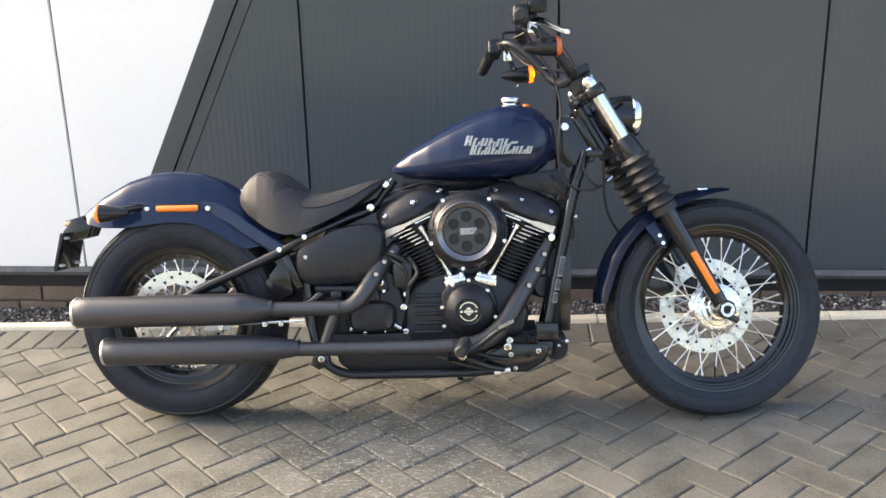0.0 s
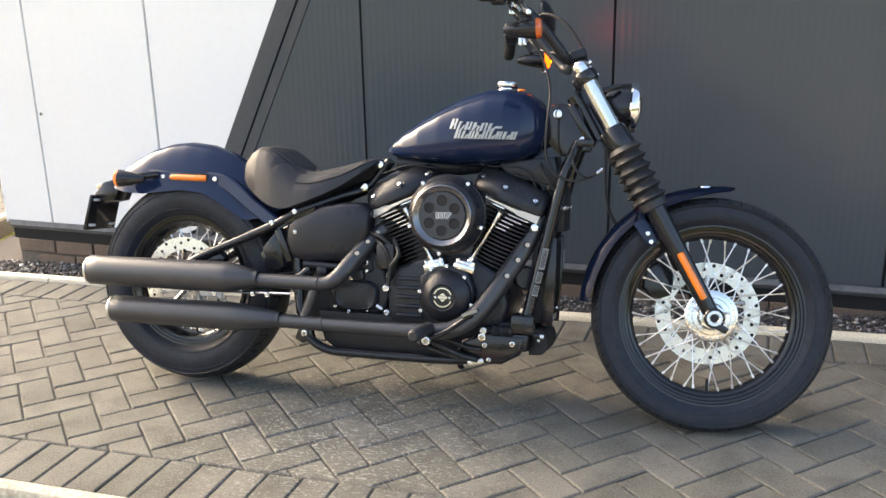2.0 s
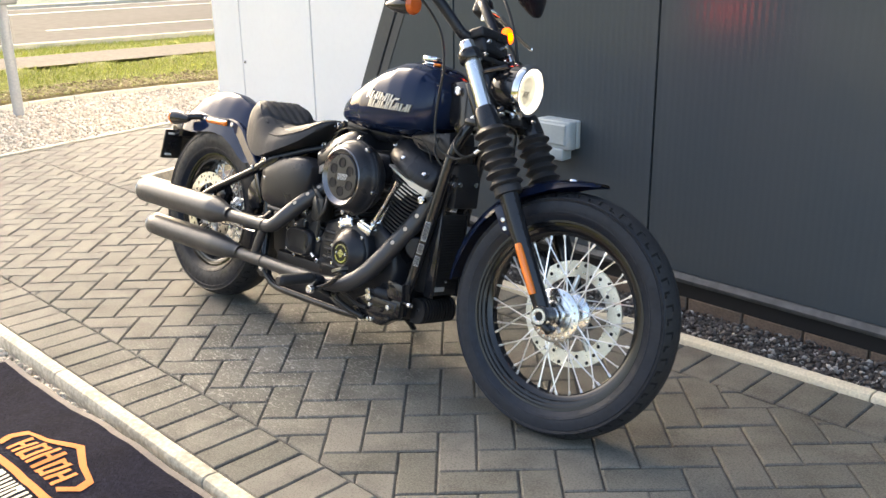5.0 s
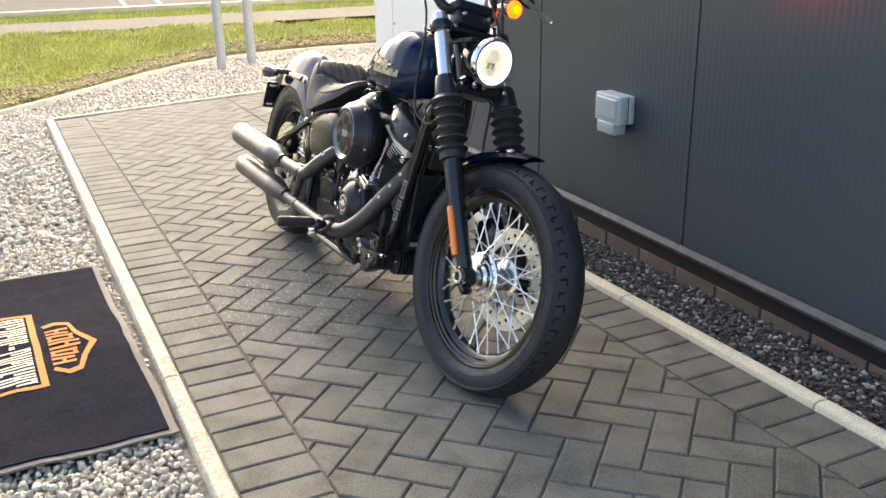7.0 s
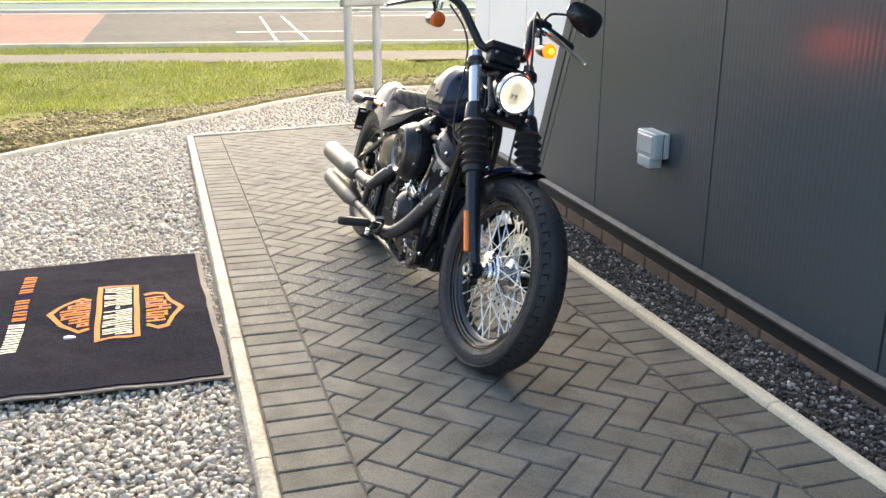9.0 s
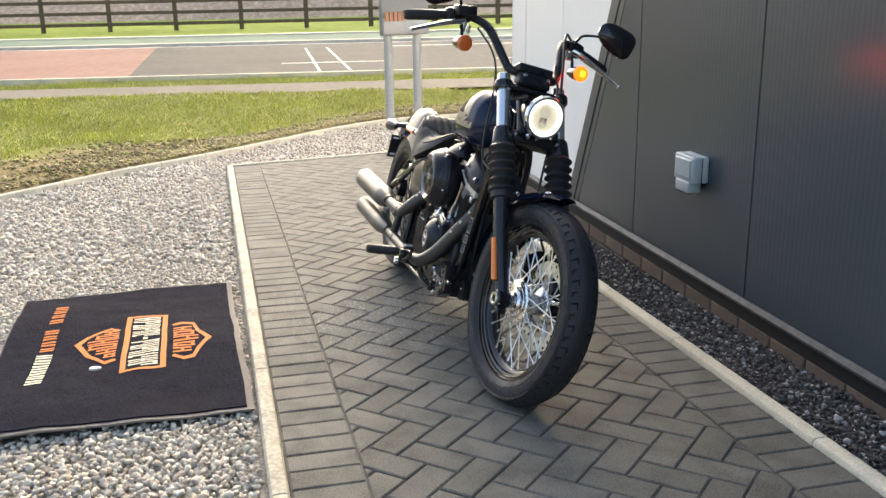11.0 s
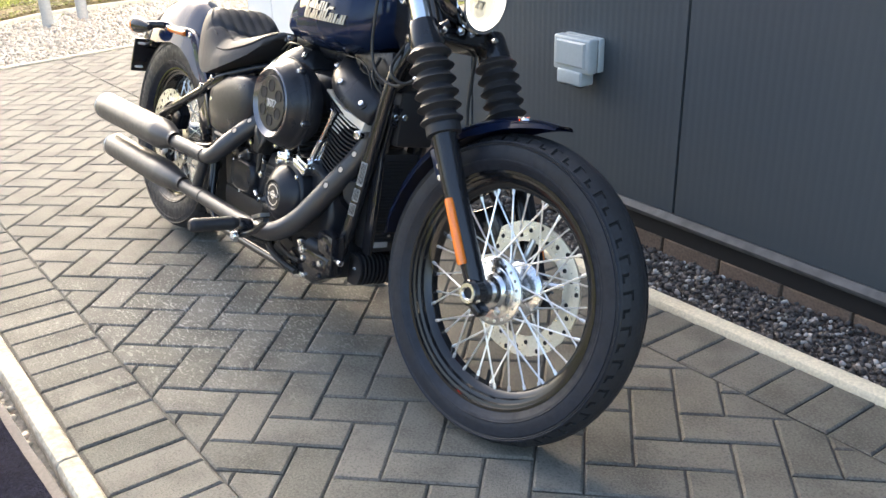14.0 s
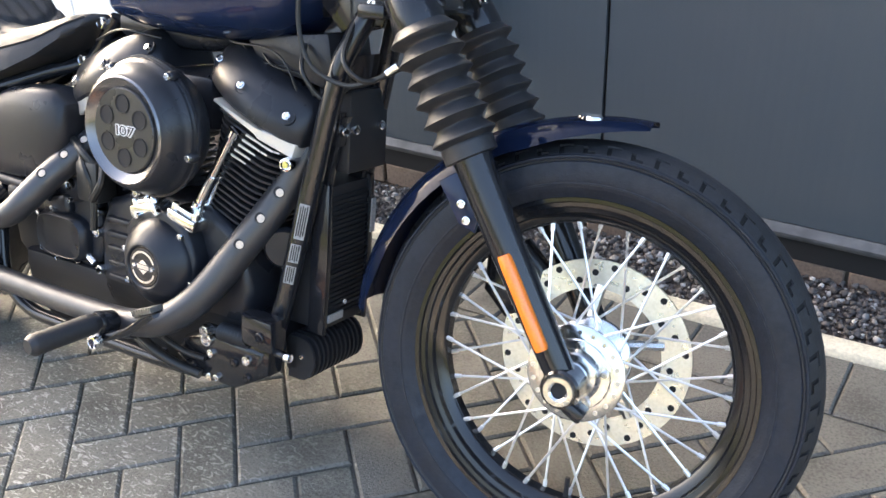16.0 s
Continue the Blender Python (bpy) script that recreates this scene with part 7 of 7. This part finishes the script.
# ---- loose stones and grass ----
def scatter(name, spots, sizes, material, label, flatness=0.7, seed=1):
    """Many small faceted stones in one mesh: spots is an (n, 3) array."""
    rs = np.random.RandomState(seed)
    ico = fresh()
    bmesh.ops.create_icosphere(ico, subdivisions=1, radius=1.0)
    base = np.array([v.co[:] for v in ico.verts])
    tri = np.array([[v.index for v in f.verts] for f in ico.faces])
    ico.free()
    n, m = len(spots), len(base)
    jit = 1 + rs.uniform(-0.42, 0.42, (n, m, 1))
    pts = base[None] * jit * np.stack([sizes * rs.uniform(0.8, 1.35, n), sizes * rs.uniform(0.7, 1.0, n), sizes * flatness * rs.uniform(0.7, 1.1, n)], 1)[:, None, :]
    a, b = rs.uniform(0, 2 * np.pi, n), rs.uniform(-0.6, 0.6, n)
    ca, sa, cb, sb = np.cos(a), np.sin(a), np.cos(b), np.sin(b)
    y, z = pts[..., 1] * cb[:, None] - pts[..., 2] * sb[:, None], pts[..., 1] * sb[:, None] + pts[..., 2] * cb[:, None]
    x = pts[..., 0]
    pts = np.stack([x * ca[:, None] - y * sa[:, None], x * sa[:, None] + y * ca[:, None], z], -1) + spots[:, None, :]
    faces = (tri[None] + (np.arange(n) * m)[:, None, None]).reshape(-1, 3)
    me = bpy.data.meshes.new(name)
    me.vertices.add(n * m)
    me.vertices.foreach_set("co", pts.reshape(-1))
    me.loops.add(len(faces) * 3)
    me.loops.foreach_set("vertex_index", faces.reshape(-1).astype(np.int32))
    me.polygons.add(len(faces))
    me.polygons.foreach_set("loop_start", np.arange(len(faces), dtype=np.int32) * 3)
    me.update(calc_edges=True)
    me.materials.append(material)
    return tagged(new(name, me), label, "gravel", kind="stuff")


def jittered(x0, x1, y0, y1, pitch, seed, keep):
    rs = np.random.RandomState(seed)
    gx, gy = np.meshgrid(np.arange(x0, x1, pitch), np.arange(y0, y1, pitch))
    p = np.stack([gx.ravel(), gy.ravel()], 1) + rs.uniform(-0.5, 0.5, (gx.size, 2)) * pitch
    edge = np.interp(p[:, 1], EY, EX)
    return p[(p[:, 0] > edge + 0.04) & keep(p[:, 0], p[:, 1])]


def open_gravel(x, y):
    front = y < 1.675
    far = (y >= 1.66) & (x < -4.56 - (y - 1.69) * 0.176)
    under = (np.abs(x + 0.315) < 0.70) & (np.abs(y - 1.215) < 0.41)
    return (front | far) & ~under


zones = [(-1.6, 4.9, -4.2, -1.2, 0.042, 0.0215), (2.6, 4.9, -1.2, 0.55, 0.036, 0.0185), (3.4, 4.9, 0.55, 1.70, 0.036, 0.0185), (-3.0, -1.5, -2.6, -0.9, 0.036, 0.0185), (-1.5, 1.4, 0.55, 1.70, 0.0185, 0.0108), (-4.7, -1.5, -0.9, 1.70, 0.024, 0.0135), (-1.5, 2.6, -1.2, 0.55, 0.030, 0.017), (1.4, 3.4, 0.55, 1.70, 0.026, 0.015), (-7.4, -4.4, 1.0, 6.5, 0.029, 0.0150), (-7.4, -4.4, 6.5, 8.0, 0.036, 0.019), (-5.6, -4.7, -0.9, 1.0, 0.027, 0.0145)]
spots, sizes = [], []
rs = np.random.RandomState(7)
for i, (x0, x1, y0, y1, pitch, size) in enumerate(zones):
    p = jittered(x0, x1, y0, y1, pitch, 20 + i, open_gravel)
    for layer in range(2):
        k = rs.uniform(0, 1, len(p)) < (1.0 if layer == 0 else 0.35)
        q = p[k] + rs.uniform(-0.3, 0.3, (k.sum(), 2)) * pitch
        s = size * rs.uniform(0.65, 1.25, len(q))
        spots.append(np.column_stack([q, -0.026 + layer * size * 0.9 + rs.uniform(-0.3, 0.3, len(q)) * size]))
        sizes.append(s)
scatter("gravel", np.concatenate(spots), np.concatenate(sizes), M_GRAVEL, "loose pale granite chips", 0.75, 3)
p = jittered(-3.2, 3.0, 3.294, 3.628, 0.0125, 41, lambda x, y: x > -3.2)
bm = fresh()
slab(bm, [(-3.2, 3.285), (5, 3.285), (5, 3.66), (-2.9, 3.66), (-2.9, 6), (-3.6, 6)], "z", -0.13, -0.062)
tagged(part("wall_bed", bm, shade("dark_bed", (0.06, 0.05, 0.045), 0.95, grain=0.8, grain_scale=80, bump=0.006, bump_scale=90), flat=True), "dark bed under the chips", kind="structure")
scatter("wall_chips", np.column_stack([p, -0.057 + rs.uniform(-0.006, 0.010, len(p))]), 0.0064 * rs.uniform(0.5, 1.7, len(p)), M_CHIPS, "dark stone chips along the wall", 0.8, 5)

# clods of soil and moss along the edging
rs = np.random.RandomState(17)
k = rs.randint(0, len(EDGE_S), 14000)
d = rs.uniform(0.02, 1.1, 14000) * soil_width(np.array([EDGE_S[i].y for i in k]))
cx_ = np.array([EDGE_S[i].x for i in k]) - d + rs.uniform(-0.12, 0.12, 14000)
cy_ = np.array([EDGE_S[i].y for i in k]) + d * 0.2 + rs.uniform(-0.12, 0.12, 14000)
ok = (np.interp(cy_, EY, EX) - cx_ > 0.05) & (cy_ > -3.5) & (cy_ < 7.5)
cx_, cy_ = cx_[ok], cy_[ok]
spots = np.column_stack([cx_, cy_, [turf_height(x, y) + 0.02 for x, y in zip(cx_, cy_)]])
scatter("soil_clods", spots, 0.013 * rs.uniform(0.4, 1.8, len(spots)), M_CLODS, "dark clods of soil and moss", 0.6, 8)

# grass blades
rs = np.random.RandomState(11)
n = 190000
gx_, gy_ = rs.uniform(-10.9, -2.0, n), rs.uniform(-4.2, 8.5, n)
edge = np.interp(gy_, EY, EX)
a_ = gx_ - 0.17 * (gy_ - 1.5)
d_ = edge - gx_
patch = np.array([noise.noise((x * 1.1, y * 1.1, 9)) for x, y in zip(gx_, gy_)])
bare = soil_width(gy_)
keep = (d_ > bare * (0.85 + 0.5 * patch)) & ((a_ > -8.95) | ((a_ < -9.8) & (a_ > -10.62))) & (rs.uniform(0, 1, n) < np.clip((d_ - bare * 0.75) * 1.8, 0.06, 1))
gx_, gy_, d_, patch = gx_[keep], gy_[keep], d_[keep], patch[keep]
n = len(gx_)
gz = np.array([turf_height(x, y) for x, y in zip(gx_, gy_)])
tall = (0.032 + 0.03 * np.clip(patch + 0.4, 0, 1)) * rs.uniform(0.5, 1.4, n) * np.clip(0.45 + d_ * 0.7, 0.4, 1.0)
th, wide = rs.uniform(0, 2 * np.pi, n), rs.uniform(0.005, 0.010, n)
bend = np.column_stack([rs.normal(0.25, 0.45, n), rs.normal(0.15, 0.45, n)]) * tall[:, None]
side = np.column_stack([np.cos(th), np.sin(th)]) * wide[:, None]
c = np.column_stack([gx_, gy_])
quad = np.zeros((n, 5, 3))
for i, (f, w) in enumerate(((0, -0.5), (0, 0.5), (0.55, 0.4), (0.55, -0.4), (1.0, 0))):
    quad[:, i, :2] = c + side * w + bend * f ** 2
    quad[:, i, 2] = gz - 0.01 + tall * f
idx = np.arange(n, dtype=np.int32)[:, None] * 5
loops = np.concatenate([idx + np.array([0, 1, 2, 3], np.int32), idx + np.array([3, 2, 4], np.int32)], 1).reshape(-1)
me = bpy.data.meshes.new("grass")
me.vertices.add(n * 5)
me.vertices.foreach_set("co", quad.reshape(-1))
me.loops.add(n * 7)
me.loops.foreach_set("vertex_index", loops.astype(np.int32))
me.polygons.add(n * 2)
me.polygons.foreach_set("loop_start", (np.arange(n)[:, None] * 7 + np.array([0, 4])).reshape(-1).astype(np.int32))
me.update(calc_edges=True)
me.materials.append(M_GRASS)
tagged(new("grass", me), "rough yellow-green winter grass", "grass", kind="stuff")

# ---- block paving: 200 by 100 blocks in herringbone at 45 degrees ----
PITCH = 0.1025
P0, Q0 = 1.2425, 1.6720
ROOT = math.sqrt(0.5)


def clip(poly, inside, cut):
    out = []
    for i, p in enumerate(poly):
        q = poly[(i + 1) % len(poly)]
        a, b = inside(p), inside(q)
        if a >= 0:
            out.append(p)
        if (a >= 0) != (b >= 0):
            t = a / (a - b)
            out.append((p[0] + (q[0] - p[0]) * t, p[1] + (q[1] - p[1]) * t))
    return out


def block_mesh(outline, depth=0.03, edge=0.005):
    """A block with a chamfered top; outline counterclockwise."""
    n = len(outline)
    cx, cy = sum(p[0] for p in outline) / n, sum(p[1] for p in outline) / n
    inner = []
    for i in range(n):
        a, b, c = Vector(outline[i - 1]), Vector(outline[i]), Vector(outline[(i + 1) % n])
        u, v = (b - a), (c - b)
        if u.length < 1e-6 or v.length < 1e-6:
            inner.append((b.x + (cx - b.x) * 0.05, b.y + (cy - b.y) * 0.05))
            continue
        u.normalize()
        v.normalize()
        nu, nv = Vector((-u.y, u.x)), Vector((-v.y, v.x))
        k = nu + nv
        k = k / max(0.35, k.dot(nu))
        inner.append((b.x + k.x * edge, b.y + k.y * edge))
    verts = [(x, y, -depth) for x, y in outline] + [(x, y, -0.0038) for x, y in outline] + [(x, y, 0) for x, y in inner]
    faces = [tuple(range(2 * n, 3 * n))]
    for i in range(n):
        j = (i + 1) % n
        faces += [(i, j, n + j, n + i), (n + i, n + j, 2 * n + j, 2 * n + i)]
    return verts, faces


def area(poly):
    return 0.5 * sum(p[0] * q[1] - q[0] * p[1] for p, q in zip(poly, poly[1:] + poly[:1]))


GAP = 0.0018
full = bpy.data.meshes.new("paver")
full.from_pydata(*[block_mesh([(-PITCH + GAP, -PITCH / 2 + GAP), (PITCH - GAP, -PITCH / 2 + GAP), (PITCH - GAP, PITCH / 2 - GAP), (-PITCH + GAP, PITCH / 2 - GAP)])[i] for i in (0,)], [], block_mesh([(-PITCH + GAP, -PITCH / 2 + GAP), (PITCH - GAP, -PITCH / 2 + GAP), (PITCH - GAP, PITCH / 2 - GAP), (-PITCH + GAP, PITCH / 2 - GAP)])[1])
full.materials.append(M_PAVER)
rng = random.Random(12)
END = ((-4.475, 1.75), (-5.0, 4.72))                                 # far end of the paving


def past_end(p):
    (x0, y0), (x1, y1) = END
    return (p[0] - x0) - (x1 - x0) * (p[1] - y0) / (y1 - y0) - 0.02


REGIONS = ([lambda p: p[1] - 1.9575, lambda p: 3.0365 - p[1], past_end, lambda p: 4.48 - p[0]], [lambda p: p[1] - 3.0395, past_end, lambda p: -3.30 - (p[1] - 3.235) * 0.25 - p[0], lambda p: 5.5 - p[1]])
rest_v, rest_f = [], []
count = 0


def lay(outline, tilt, near, whole=None):
    global count
    if near and count < 298:
        count += 1
        if whole:
            ob = new("paver", full)
            ob.matrix_local = Matrix.Translation((whole[0], whole[1], tilt[2])) @ pose(0, 0, 0, tilt[0], tilt[1], whole[2])
        else:
            me = bpy.data.meshes.new("paver")
            c = (sum(p[0] for p in outline) / len(outline), sum(p[1] for p in outline) / len(outline))
            v, f = block_mesh([(p[0] - c[0], p[1] - c[1]) for p in outline])
            me.from_pydata(v, [], f)
            me.materials.append(M_PAVER)
            ob = new("paver", me)
            ob.matrix_local = Matrix.Translation((c[0], c[1], tilt[2])) @ pose(0, 0, 0, tilt[0], tilt[1], 0)
        ob.parent = pavement
    else:
        v, f = block_mesh(outline)
        k = len(rest_v)
        rest_v.extend((x, y, z + tilt[2]) for x, y, z in v)
        rest_f.extend(tuple(i + k for i in q) for q in f)


for i in range(-70, 75):
    for j in range(-45, 60):
        k = (i - j) % 4
        if k not in (0, 3):
            continue
        if k == 0:
            p0, p1, q0, q1 = i, i + 2, j, j + 1
        else:
            p0, p1, q0, q1 = i, i + 1, j, j + 2
        quad_pq = [(P0 + PITCH * p0 + GAP, Q0 + PITCH * q0 + GAP), (P0 + PITCH * p1 - GAP, Q0 + PITCH * q0 + GAP), (P0 + PITCH * p1 - GAP, Q0 + PITCH * q1 - GAP), (P0 + PITCH * p0 + GAP, Q0 + PITCH * q1 - GAP)]
        base = [((p - q) * ROOT, (p + q) * ROOT) for p, q in quad_pq]
        cx, cy = sum(p[0] for p in base) / 4, sum(p[1] for p in base) / 4
        if not (-5.6 < cx < 4.6 and 1.8 < cy < 5.7):
            continue
        tilt = (rng.uniform(-0.35, 0.35), rng.uniform(-0.35, 0.35), rng.uniform(-0.0014, 0.0014))
        for tests in REGIONS:
            poly = base
            for test in tests:
                poly = clip(poly, test, None)
                if len(poly) < 3:
                    break
            if len(poly) < 3 or area(poly) < 0.0006:
                continue
            whole = (cx, cy, 45 if k == 0 else 135) if area(poly) > area(base) * 0.999 else None
            lay(poly, tilt, -2.0 < cx < 1.95 and cy < 3.04, whole)
me = bpy.data.meshes.new("far_pavers")
me.from_pydata(rest_v, [], rest_f)
me.materials.append(M_PAVER)
far_pavers = new("far_pavers", me)
far_pavers.parent = pavement
far_pavers["kind"] = "stuff"

# soldier courses along both kerbs
soldier = None
for y0, y1, x0, shift in ((1.750, 1.954, -4.40, 0.0), (3.042, 3.230, -3.25, 0.03)):
    bm_outline = [(-PITCH / 2 + GAP, -(y1 - y0) / 2), (PITCH / 2 - GAP, -(y1 - y0) / 2), (PITCH / 2 - GAP, (y1 - y0) / 2), (-PITCH / 2 + GAP, (y1 - y0) / 2)]
    v, f = block_mesh(bm_outline)
    me = bpy.data.meshes.new("edging_paver")
    me.from_pydata(v, [], f)
    me.materials.append(M_PAVER)
    for i in range(int((4.5 - x0) / PITCH)):
        ob = new("edging_paver", me)
        ob.parent = pavement
        ob.matrix_local = Matrix.Translation((x0 + shift + PITCH * i, (y0 + y1) / 2 + rng.uniform(-0.0012, 0.0012), rng.uniform(-0.0014, 0.0012))) @ pose(0, 0, 0, rng.uniform(-0.3, 0.3), rng.uniform(-0.5, 0.5), rng.uniform(-0.5, 0.5))
